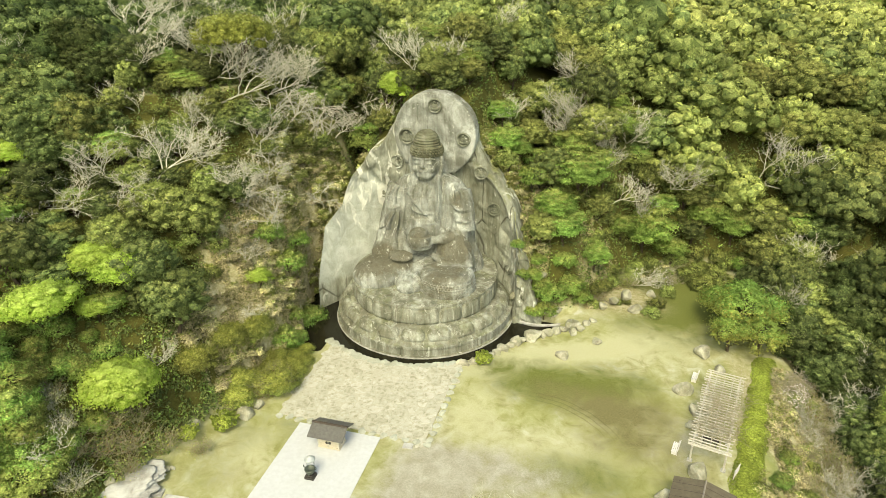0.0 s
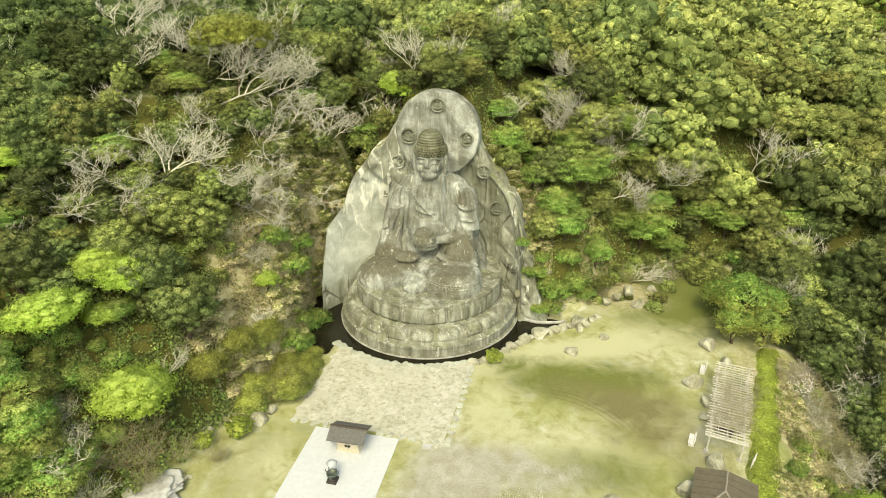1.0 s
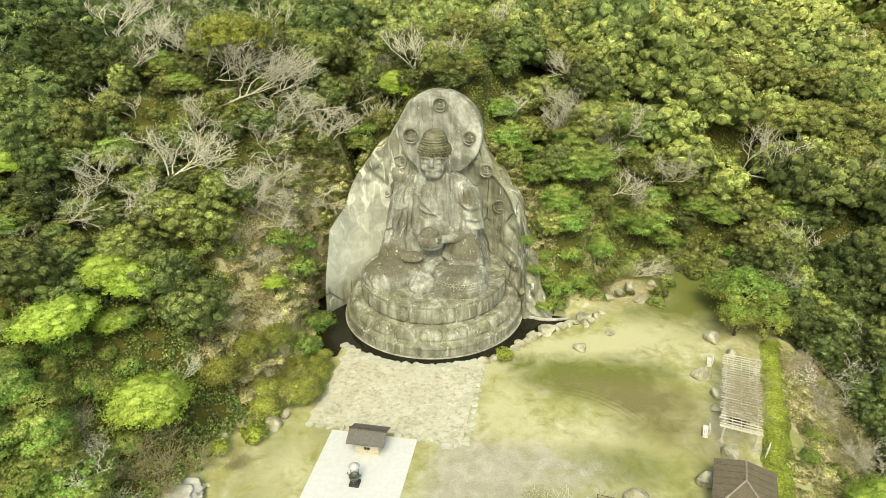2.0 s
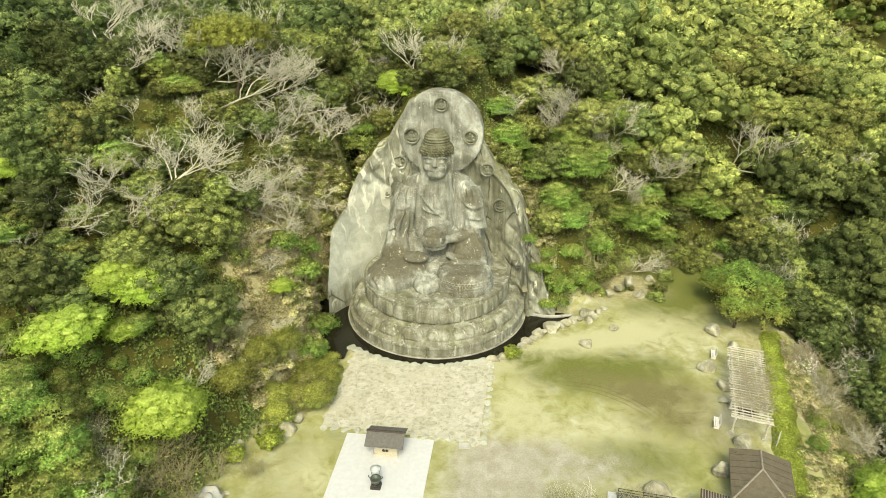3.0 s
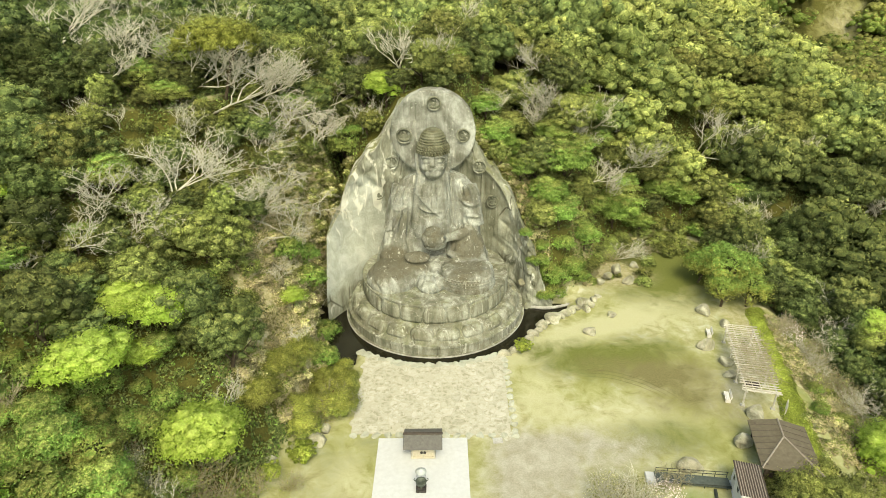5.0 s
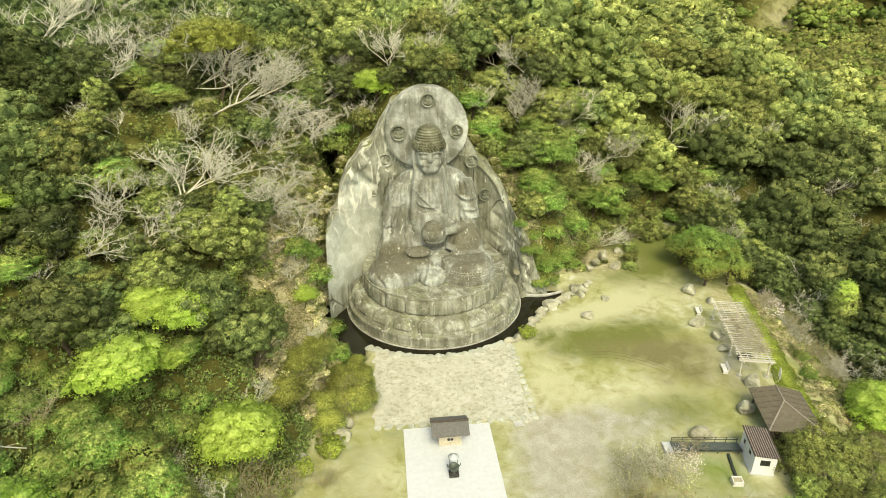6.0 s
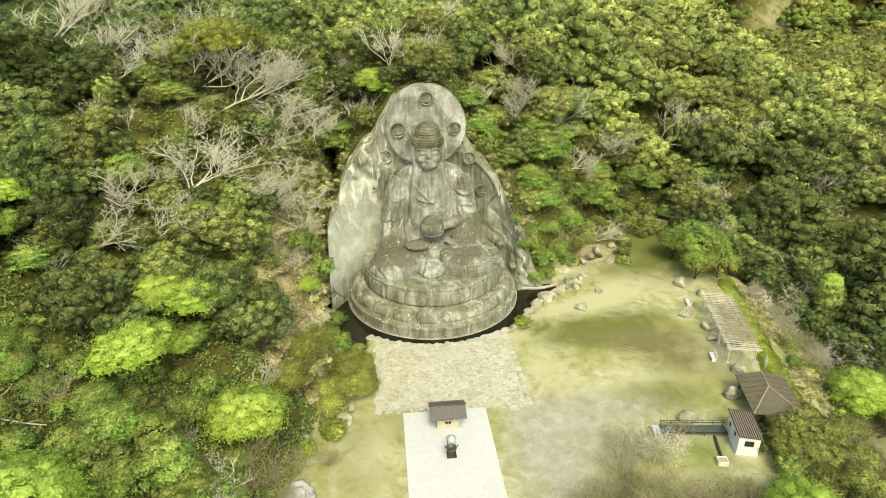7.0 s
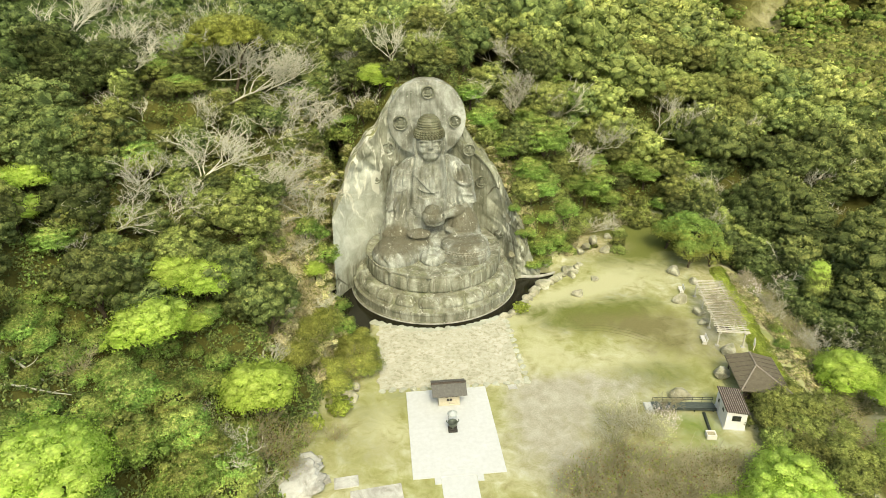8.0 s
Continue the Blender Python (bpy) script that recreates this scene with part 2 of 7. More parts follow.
def cliff_mat():
    """Quarried face: a smooth pale plaster-like stretch, grey weathered rock elsewhere."""
    k = Mat("cliff_face", 0.92, 0, 0.2)
    big = k.noise(0.17, 5, 0.62, distort=0.6)
    runs = k.noise(0.7, 6, 0.68, k.coord(1, 1, 0.12), 0.5)
    slant = k.noise(0.55, 5, 0.6, k.coord(0.5, 1, 0.9), 1.0)
    fine = k.noise(6, 5, 0.7)
    grey = k.ramp(k.math("ADD", k.math("MULTIPLY", big, 0.45), k.math("MULTIPLY", runs, 0.55)), (0.34, lin("53523f")), (0.46, lin("7e7e6c")), (0.55, lin("a1a190")), (0.66, lin("cbcbbc")))
    pale = k.ramp(slant, (0.3, lin("a2a495")), (0.45, lin("b0b2a4")), (0.6, lin("bfc1b4")), (0.74, lin("cdcec4")))
    mask = k.grey(k.math("ADD", k.attr("pale"), k.math("MULTIPLY", k.math("SUBTRACT", big, 0.5), 1.6)), 0.35, 0.65)
    col = k.mix(mask, grey, pale)
    col = k.mix(k.grey(fine, 0.35, 0.75, 0, 0.35), col, lin("6a6553"))
    up = k.node("SeparateXYZ", Vector=k.geo.outputs["Normal"]).outputs["Z"]
    col = k.mix(k.math("MULTIPLY", k.grey(up, 0.5, 0.85), 0.7), col, k.ramp(fine, (0.3, lin("62682f")), (0.7, lin("8c8a50"))))
    white = k.grey(k.math("ADD", k.noise(0.8, 4, 0.55, k.coord(1, 1, 0.35), 0.8), k.math("MULTIPLY", k.attr("crust"), 0.13)), 0.64, 0.7)
    col = k.mix(k.math("MULTIPLY", white, 0.75), col, lin("dedbcc"))
    cr = k.node("TexVoronoi", Scale=0.22)
    cr.feature = "DISTANCE_TO_EDGE"
    wob = k.node("VectorMath")
    wob.operation = "ADD"
    k.link(k.coord(1, 1, 0.45), wob.inputs[0])
    k.link(k.node("TexNoise", Scale=0.5, Detail=4.0).outputs["Color"], wob.inputs[1])
    k.link(wob.outputs[0], cr.inputs["Vector"])
    crack = k.math("MULTIPLY", k.grey(cr.outputs["Distance"], 0.022, 0.004), k.grey(k.noise(0.3, 2), 0.45, 0.58, 0, 0.7))
    crack = k.math("MULTIPLY", crack, k.grey(mask, 0, 1, 1, 0.12))
    col = k.mix(crack, col, lin("46412f"))
    col = k.mix(1.0, col, (0.93, 0.98, 0.97, 1), "MULTIPLY")
    k.bump(k.math("SUBTRACT", k.math("ADD", k.math("MULTIPLY", fine, 0.5), runs), crack), 0.8, 0.2)
    return k.color(col)


CLIFF_FACE = cliff_mat()
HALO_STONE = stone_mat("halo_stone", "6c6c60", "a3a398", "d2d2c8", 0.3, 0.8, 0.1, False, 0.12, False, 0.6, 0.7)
SPECKLED_RELIEF = stone_mat("lichened_relief", "6a6a5a", "9a9a8a", "d8d8cc", 0.2, 0.25, 0.0, spotty=0.8)
RELIEF_STONE = stone_mat("relief_stone", "5e5e50", "82826f", "a3a394", 0.3, 0.6, 0.1, spotty=0.6)
BOULDER = stone_mat("boulder_stone", "787360", "a29c86", "c6c0aa", 0.2, 0.5, 0.3)
PALE_ROCK = stone_mat("pale_rock", "8f8a80", "b3afa6", "cac7bf", 0.2, 0.5)
FLAG_STONE = stone_mat("flag_stone", "9a9885", "aaa996", "b9b8a6", 0.0, 0.5)


def plain_mat(name, a, b, rough=0.7, scale=3.0, metal=0.0, bump=0.2, stretch=(1, 1, 1), spec=0.3):
    k = Mat(name, rough, metal, spec)
    n = k.noise(scale, 5, 0.65, k.coord(*stretch))
    w = k.noise(scale * 0.15, 3)
    col = k.mix(k.grey(w, 0.35, 0.7, 0, 0.5), k.ramp(n, (0.3, lin(a)), (0.7, lin(b))), lin(a))
    k.bump(n, bump, 0.02)
    return k.color(col)


CONCRETE = plain_mat("pale_concrete", "b3b6b2", "c0c4c1", 0.85, 2.0)
JOINT = plain_mat("paving_mortar", "a3a18b", "b4b29e", 0.95, 4.0)
OLD_WOOD = plain_mat("weathered_wood", "a3a08e", "cbc8ba", 0.85, 5, stretch=(1, 1, 1))
VINE = plain_mat("dry_vine", "8a8168", "b5ad92", 0.9, 6)
ROOF_BROWN = plain_mat("brown_sheet_roof", "554f3e", "69624f", 0.7, 2.0)
ROOF_DARK = plain_mat("dark_roof", "3c352d", "554c40", 0.6, 3.0)
ROOF_PALE = plain_mat("faded_roof", "7d7568", "9a9284", 0.6, 3.0)
ROOF_GREY = plain_mat("copper_sheet_roof", "54534c", "6c6b63", 0.6, 3.0)
WHITE_WALL = plain_mat("white_wall", "d8d7d0", "e4e3de", 0.7, 1.5)
PALE_WOOD = plain_mat("pale_wood", "aea68f", "c8c1aa", 0.7, 6)
DARK_METAL = plain_mat("dark_metal", "2c302a", "454a40", 0.5, 4, 0.3)
DECK = plain_mat("ramp_deck", "3f4740", "59615a", 0.7, 3)
BRONZE = plain_mat("green_bronze", "494f45", "727a6c", 0.55, 6, 0.5)
PALE_BRONZE = plain_mat("pale_verdigris", "9ea5a0", "bcc1bb", 0.6, 6, 0.2)
BLACK_STONE = plain_mat("black_stone", "2c2a26", "45423c", 0.6, 5)
WHITE_PAINT = plain_mat("white_paint", "cecbc2", "dad8d0", 0.6, 3)
GLASS = plain_mat("dark_window_glass", "1c201f", "2c3230", 0.1, 2, spec=0.6)


def water_mat():
    k = Mat("pond_water", 0.12, 0, 0.22)
    n = k.noise(0.5, 3)
    k.bump(k.noise(3, 3), 0.05, 0.05)
    return k.color(k.ramp(n, (0.3, lin("191810")), (0.7, lin("252417"))))


WATER = water_mat()


def ground_mat():
    """Thin grass, straw and bare soil by zones, leaf litter under the trees."""
    k = Mat("ground", 0.95, 0, 0.15)
    fine = k.noise(5, 6, 0.75)
    med = k.noise(0.55, 5, 0.65, distort=0.5)
    big = k.noise(0.12, 4, 0.6, distort=0.4)
    base = k.ramp(med, (0.32, lin("a39e72")), (0.46, lin("bdb98c")), (0.56, lin("cbc8a2")), (0.68, lin("dedcc2")))
    base = k.mix(k.grey(big, 0.44, 0.6, 0, 0.75), base, k.ramp(med, (0.35, lin("9c9c58")), (0.65, lin("b9b878"))))
    cloud = k.noise(0.28, 5, 0.6, distort=0.8)
    jag = k.math("SUBTRACT", k.math("ADD", k.math("ADD", k.math("MULTIPLY", med, 0.9), k.math("MULTIPLY", cloud, 1.3)), k.math("MULTIPLY", fine, 0.4)), 1.3)

    def zone(name):
        a = k.attr(name)
        return k.grey(k.math("ADD", a, k.math("MULTIPLY", jag, k.grey(a, 0.02, 0.3))), 0.05, 0.85)
    col = k.mix(zone("straw"), base, k.ramp(fine, (0.3, lin("c6c294")), (0.7, lin("d8d5ae"))))
    col = k.mix(zone("grass"), col, k.ramp(fine, (0.3, lin("6c7038")), (0.7, lin("8e9150"))))
    col = k.mix(zone("soil"), col, k.ramp(fine, (0.3, lin("78714b")), (0.7, lin("948c63"))))
    col = k.mix(zone("grey"), col, k.ramp(k.math("ADD", k.math("MULTIPLY", fine, 0.5), k.math("MULTIPLY", med, 0.5)), (0.38, lin("a6a18a")), (0.62, lin("cdc9b6"))))
    # faint wheel tracks that bend across the lawn
    ring = k.node("VectorMath")
    ring.operation = "DISTANCE"
    k.link(k.geo.outputs["Position"], ring.inputs[0])
    ring.inputs[1].default_value = (19.0, -30.0, 0.0)
    wheel = k.math("ADD", ring.outputs["Value"], k.math("MULTIPLY", med, 0.5))
    ruts = k.math("MULTIPLY", k.grey(k.math("SINE", k.math("MULTIPLY", wheel, 9.0)), 0.55, 0.9), k.math("MULTIPLY", k.grey(wheel, 10.6, 11.2), k.grey(wheel, 13.6, 12.8)))
    north = k.math("MULTIPLY", k.grey(k.node("SeparateXYZ", Vector=k.geo.outputs["Position"]).outputs["X"], 18.0, 21.5, 0, 1), k.grey(k.node("SeparateXYZ", Vector=k.geo.outputs["Position"]).outputs["Y"], -24.0, -21.0, 0, 0.4))
    col = k.mix(k.math("MULTIPLY", ruts, north), col, lin("6f6844"))
    col = k.mix(zone("lush"), col, k.ramp(fine, (0.3, lin("68792c")), (0.7, lin("8a9a3e"))))
    col = k.mix(zone("dry"), col, k.ramp(k.math("ADD", k.math("MULTIPLY", fine, 0.55), k.math("MULTIPLY", k.noise(1.4, 5, 0.7), 0.45)), (0.36, lin("8a8158")), (0.48, lin("b3a97e")), (0.6, lin("d9d2b4"))))
    col = k.mix(zone("litter"), col, k.ramp(fine, (0.3, lin("474422")), (0.55, lin("656232")), (0.8, lin("878548"))))
    v = k.node("HueSaturation", Color=col, Hue=0.513, Saturation=1.03, Value=0.65)
    col = v.outputs[0]
    k.bump(fine, 0.6, 0.06)
    return k.color(col)


GROUND = ground_mat()


# ---- building helpers ----
def finish(name, me, materials, parent=None, smooth=False):
    for m in materials if isinstance(materials, (list, tuple)) else [materials]:
        me.materials.append(m)
    if smooth:
        me.polygons.foreach_set("use_smooth", np.ones(len(me.polygons), bool))
    ob = new(name, me)
    if parent is not None:
        ob.parent = parent
    return ob


def part(name, bm, material, parent=None, label="", smooth=False):
    me = bpy.data.meshes.new(name)
    bm.normal_update()
    bm.to_mesh(me)
    bm.free()
    ob = finish(name, me, material, parent, smooth)
    if label:
        ob["label"] = label
    return ob


def thing(name, label, category, at=None, group="", kind=""):
    ob = new(name)
    ob.empty_display_size = 0.3
    if at is not None:
        ob.matrix_world = at
    return tagged(ob, label, category, group, kind)


def box(bm, sx, sy, sz, m=None, bevel=0.0):
    """A box sx by sy by sz standing on its base centre, posed by m."""
    made = bmesh.ops.create_cube(bm, size=1.0)["verts"]
    bmesh.ops.transform(bm, matrix=Matrix.Translation((0, 0, sz / 2)) @ Matrix.Diagonal((sx, sy, sz, 1)), verts=made)
    if bevel:
        edges = list({e for v in made for e in v.link_edges})
        made = list({v for f in bmesh.ops.bevel(bm, geom=edges, offset=bevel, segments=1, affect="EDGES")["faces"] for v in f.verts} | {v for v in made if v.is_valid})
    if m is not None:
        bmesh.ops.transform(bm, matrix=m, verts=made)
    return made


def rod(bm, a, b, r1, r2=None, sides=8, cap=True):
    a, b = Vector(a), Vector(b)
    q = (b - a).to_track_quat("Z", "Y").to_matrix().to_4x4()
    made = bmesh.ops.create_cone(bm, cap_ends=cap, segments=sides, radius1=r1, radius2=r1 if r2 is None else r2, depth=(b - a).length)["verts"]
    bmesh.ops.transform(bm, matrix=Matrix.Translation((a + b) / 2) @ q, verts=made)
    return made


def ball(bm, c, r, sub=2, m=None):
    made = bmesh.ops.create_icosphere(bm, subdivisions=sub, radius=1.0)["verts"]
    r = r if isinstance(r, (tuple, list)) else (r, r, r)
    bmesh.ops.transform(bm, matrix=Matrix.Translation(c) @ (m if m is not None else Matrix.Identity(4)) @ Matrix.Diagonal((*r, 1)), verts=made)
    return made


def lathe(bm, profile, steps=48, a0=0.0, a1=2 * math.pi):
    """Turns (radius, z) pairs about the z axis."""
    whole = abs(a1 - a0 - 2 * math.pi) < 1e-6
    n = steps if whole else steps + 1
    rings = [[bm.verts.new((r * math.cos(a0 + (a1 - a0) * i / steps), r * math.sin(a0 + (a1 - a0) * i / steps), z)) for i in range(n)] for r, z in profile]
    for lo, hi in zip(rings, rings[1:]):
        for i in range(n if whole else n - 1):
            j = (i + 1) % n
            bm.faces.new((lo[i], lo[j], hi[j], hi[i]))
    return [v for ring in rings for v in ring]


def turned(deg, x=0, y=0, z=0):
    return pose(x, y, z, 0, 0, deg)


def lift(x, y):
    return float(height(x, y))

# ---- the ground: one sheet to the horizon ----
def axis(lo, hi, step, far):
    """Grid lines, close between lo and hi and wider outwards."""
    mid = list(np.arange(lo, hi + 1e-6, step))
    up, down, s = [hi], [lo], step
    while up[-1] < far:
        s *= 1.16
        up.append(up[-1] + s)
        down.append(down[-1] - s)
    return np.array(down[:0:-1] + mid + up[1:])


def blob(x, y, cx, cy, rx, ry, turn=0.0):
    c, s = math.cos(radians(turn)), math.sin(radians(turn))
    u, v = ((x - cx) * c + (y - cy) * s) / rx, (-(x - cx) * s + (y - cy) * c) / ry
    return np.exp(-(u * u + v * v) ** 1.5)


def build_ground():
    gx, gy = axis(-26, 54, 0.45, 1500), axis(-58, 24, 0.45, 1500)
    X, Y = np.meshgrid(gx, gy)
    x, y = X.ravel(), Y.ravel()
    z = height(x, y)
    nx, ny = len(gx), len(gy)
    i = (np.arange(ny - 1)[:, None] * nx + np.arange(nx - 1)[None, :]).ravel()
    faces = np.stack([i, i + 1, i + nx + 1, i + nx], 1)
    me = bpy.data.meshes.new("ground")
    me.from_pydata(np.stack([x, y, z], 1).tolist(), [], faces.tolist())
    slope = np.hypot(*np.gradient(height(X, Y), gy, gx)).ravel()
    hill = mix_step(np.abs(z), 0.6, 2.5) * mix_step(slope, 0.15, 0.5)
    hill = np.maximum(hill, mix_step(np.hypot(x - 15, y + 15), 65, 85))
    zones = {
        "straw": 1.1 * blob(x, y, 20, -9.5, 15, 2.6, 28) + 0.6 * blob(x, y, 33, -3, 7, 5) + 0.5 * blob(x, y, 13, -22, 3, 8) + 0.5 * blob(x, y, -9, -35, 3, 6) + 0.5 * blob(x, y, 22, -27, 8, 4),
        "grass": 0.85 * blob(x, y, 21, -15.5, 9, 4.4, -8) + 0.6 * blob(x, y, 29, -13.5, 5, 4) + 1.2 * blob(x, y, 36, 9, 9, 10) + 0.3 * blob(x, y, -8, -31.5, 5, 3) + 0.7 * blob(x, y, 25, -30, 6, 3) + 0.6 * blob(x, y, 44, 12, 6, 6) + 0.25 * blob(x, y, -12, -38, 3, 5),
        "soil": 0.78 * blob(x, y, 31, -20.5, 6, 6, -30) + 0.55 * blob(x, y, 24.5, -17.5, 6, 2.6, -12) + 0.5 * blob(x, y, 36, -28, 3, 4) + 0.2 * blob(x, y, -9, -40, 3, 3),
        "grey": 0.95 * blob(x, y, 10, -38, 5, 9) + 0.75 * blob(x, y, 17, -32, 8, 4) + 0.5 * blob(x, y, 38, -20, 1.8, 9, -12),
        "lush": 0.6 * blob(x, y, 44.2, -18, 1.1, 12, 12) + 0.5 * blob(x, y, 26.5, -40, 4.5, 3) + 0.7 * blob(x, y, -12, 3, 3.5, 2) + 1.0 * blob(x, y, 9.5, 12, 2.2, 3) + 1.1 * blob(x, y, -16.5, 3, 3.5, 8),
        "dry": 1.3 * blob(x, y, -17.5, -17, 5.5, 10) + 1.3 * blob(x, y, -17, 2, 5.0, 11) + 0.9 * blob(x, y, 50, -20, 4.5, 13, 12) + 1.2 * blob(x, y, 46.6, -19, 1.8, 13, 12) + 0.9 * blob(x, y, 28, 8, 7, 4.5) + 0.8 * blob(x, y, 12, 10, 3, 4) + 0.6 * blob(x, y, 20, -48, 9, 4) + 1.4 * blob(x, y, 132, 138, 5, 16, -35),
    }
    cover = np.clip(sum(zones[k] for k in ("dry", "lush")), 0, 1)
    zones["litter"] = np.clip(1.3 * hill * (1 - cover) - 0.5 * mix_step(cover, 0.4, 0.8), -0.6, 1.3)
    for key, value in zones.items():
        me.attributes.new(key, "FLOAT", "POINT").data.foreach_set("value", np.asarray(value, np.float32))
    tagged(finish("ground", me, GROUND, smooth=True), "plaza of thin yellow-green grass and bare soil below wooded slopes", "ground", kind="structure")


build_ground()


def build_water():
    bm = bmesh.new()
    vs = [bm.verts.new((x, y, -1.0)) for x, y in ((-24, -19), (24, -19), (24, 4), (-24, 4))]
    bm.faces.new(vs)
    tagged(part("water", bm, WATER), "dark still water of the moat round the pedestal", "pond", kind="structure")


build_water()


# ---- quarried cliff behind the statue ----
def wall_depth(x, z):
    """How far back the quarried face lies at x, z."""
    left, right = np.maximum(-x - 5.5, 0), np.maximum(x - 7.0, 0)
    y = 7.6 - 0.075 * left ** 2 - 0.06 * np.minimum(right, 5.5) ** 2 - 4.9 * mix_step(x, 12.3, 14.2)
    y = y - (left / 9) * np.maximum(12 - z, 0) * 0.34 - 0.12 * np.clip(right, 0, 5) * np.maximum(9 - z, 0) * 0.35
    y = y - 0.9 * np.exp(-((z - 4.5) / 3.5) ** 2) * np.clip(left / 4, 0, 1)
    rim = np.hypot(x / 12.7, (z - 8.0) / 13.5)
    y = y - (0.55 * np.exp(-((rim - 1) / 0.03) ** 2) * (z > 4) - 0.5 * mix_step(rim, 0.99, 1.01)) * (x > 0)
    crack = np.sin(x * 0.9 + 0.35 * z + 1.2 * np.sin(z * 0.31))
    return y + 0.25 * np.abs(crack) ** 0.5 * np.clip(left / 3, 0, 1)


def build_cliff():
    xs = np.arange(-15.5, 18.01, 0.25)
    rows = 110
    verts, faces = [], []
    top = np.minimum(cliff_top(xs) + 0.5 * np.sin(xs * 1.7) * np.sin(xs * 0.6), np.where(xs < -13.5, 11 + 1.5 * (xs + 15.5), 60))
    top = top * (1 - 0.97 * mix_step(xs, 15.0, 17.9))
    for j in range(rows + 6):
        v = min(j / rows, 1.0)
        z = -2.6 + (top + 2.6) * v
        y = wall_depth(xs, z)
        n = np.array([noise.fractal(Vector((a * 0.35, b * 0.35, 3.1)), 1.0, 2.0, 4) for a, b in zip(xs, z)])
        rough = mix_step(z, 12, 17) * mix_step(-xs, 4, 8) + mix_step(xs, 9, 13)
        m2 = np.array([noise.fractal(Vector((a * 0.22 + 0.12 * b, b * 0.09, 7.7)), 1.0, 2.1, 5) for a, b in zip(xs, z)])
        y = y + (0.2 + 0.35 * rough) * n + (0.25 + 1.5 * rough * (1 - mix_step(xs, 7, 10))) * m2 - 0.7 * np.abs(n) * mix_step(xs, 11.0, 13.5)
        m3 = np.array([noise.fractal(Vector((a * 0.55 + 0.3 * b, b * 0.5, 1.7)), 0.8, 2.1, 5) for a, b in zip(xs, z)])
        y = y - (0.12 + 0.28 * mix_step(-xs, 4, 8) * mix_step(z, 11, 16) + 0.4 * mix_step(xs, 10, 13)) * np.abs(m3)
        if j > rows:
            k = j - rows
            y = y + k * 1.1
            z = z + 0.25 * np.sqrt(k)
        verts.append(np.stack([xs, y, z], 1))
    m = len(xs)
    V = np.concatenate(verts)
    i = (np.arange(rows + 5)[:, None] * m + np.arange(m - 1)[None, :]).ravel()
    F = np.stack([i, i + 1, i + m + 1, i + m], 1)
    me = bpy.data.meshes.new("cliff")
    me.from_pydata(V.tolist(), [], F.tolist())
    pale = mix_step(-V[:, 0], 5.5, 9.0) * (1 - mix_step(V[:, 2], 15, 21)) * mix_step(V[:, 2], 1.0, 5.0)
    me.attributes.new("pale", "FLOAT", "POINT").data.foreach_set("value", pale.astype(np.float32))
    crust = mix_step(-V[:, 0], 4.5, 6.5) * mix_step(V[:, 2], 10, 14) + 0.35 * mix_step(V[:, 0], 10, 12.5) * mix_step(V[:, 2], 0, 3)
    me.attributes.new("crust", "FLOAT", "POINT").data.foreach_set("value", crust.astype(np.float32))
    tagged(finish("cliff", me, CLIFF_FACE, smooth=True), "quarried grey rock face with rain streaks behind the statue", "cliff", kind="structure")


build_cliff()


# ---- paving ----
def slab(name, x0, x1, y0, y1, z0, z1, material, label, turn=0):
    bm = bmesh.new()
    box(bm, x1 - x0, y1 - y0, z1 - z0, turned(turn, (x0 + x1) / 2, (y0 + y1) / 2, z0), 0.02)
    return tagged(part(name, bm, material), label, "pavement", kind="structure")


slab("pavement", -5.9, 3.9, -43.8, -29.7, -0.2, 0.08, CONCRETE, "bright white concrete apron before the small offering shrine")
slab("pavement_path", -3.0, 0.7, -75.0, -43.8, -0.4, 0.03, CONCRETE, "white concrete path that leads up to the apron")
slab("pavement_step", -3.0, 0.7, -43.8, -42.9, 0.084, 0.1, CONCRETE, "white concrete threshold of the apron")
for side, x in (("west", -3.35), ("east", 1.05)):
    slab("kerb_" + side, x - 0.33, x + 0.33, -44.7, -43.81, -0.2, 0.16, CONCRETE, "white concrete kerb block at the path's mouth")


def clip_cell(poly, p, q):
    """Keeps the part of poly nearer to p than to q."""
    m, n = (p + q) / 2, q - p
    out = []
    for a, b in zip(poly, poly[1:] + poly[:1]):
        da, db = (a - m).dot(n), (b - m).dot(n)
        if da <= 0:
            out.append(a)
        if da * db < 0:
            out.append(a + (b - a) * (da / (da - db)))
    return out


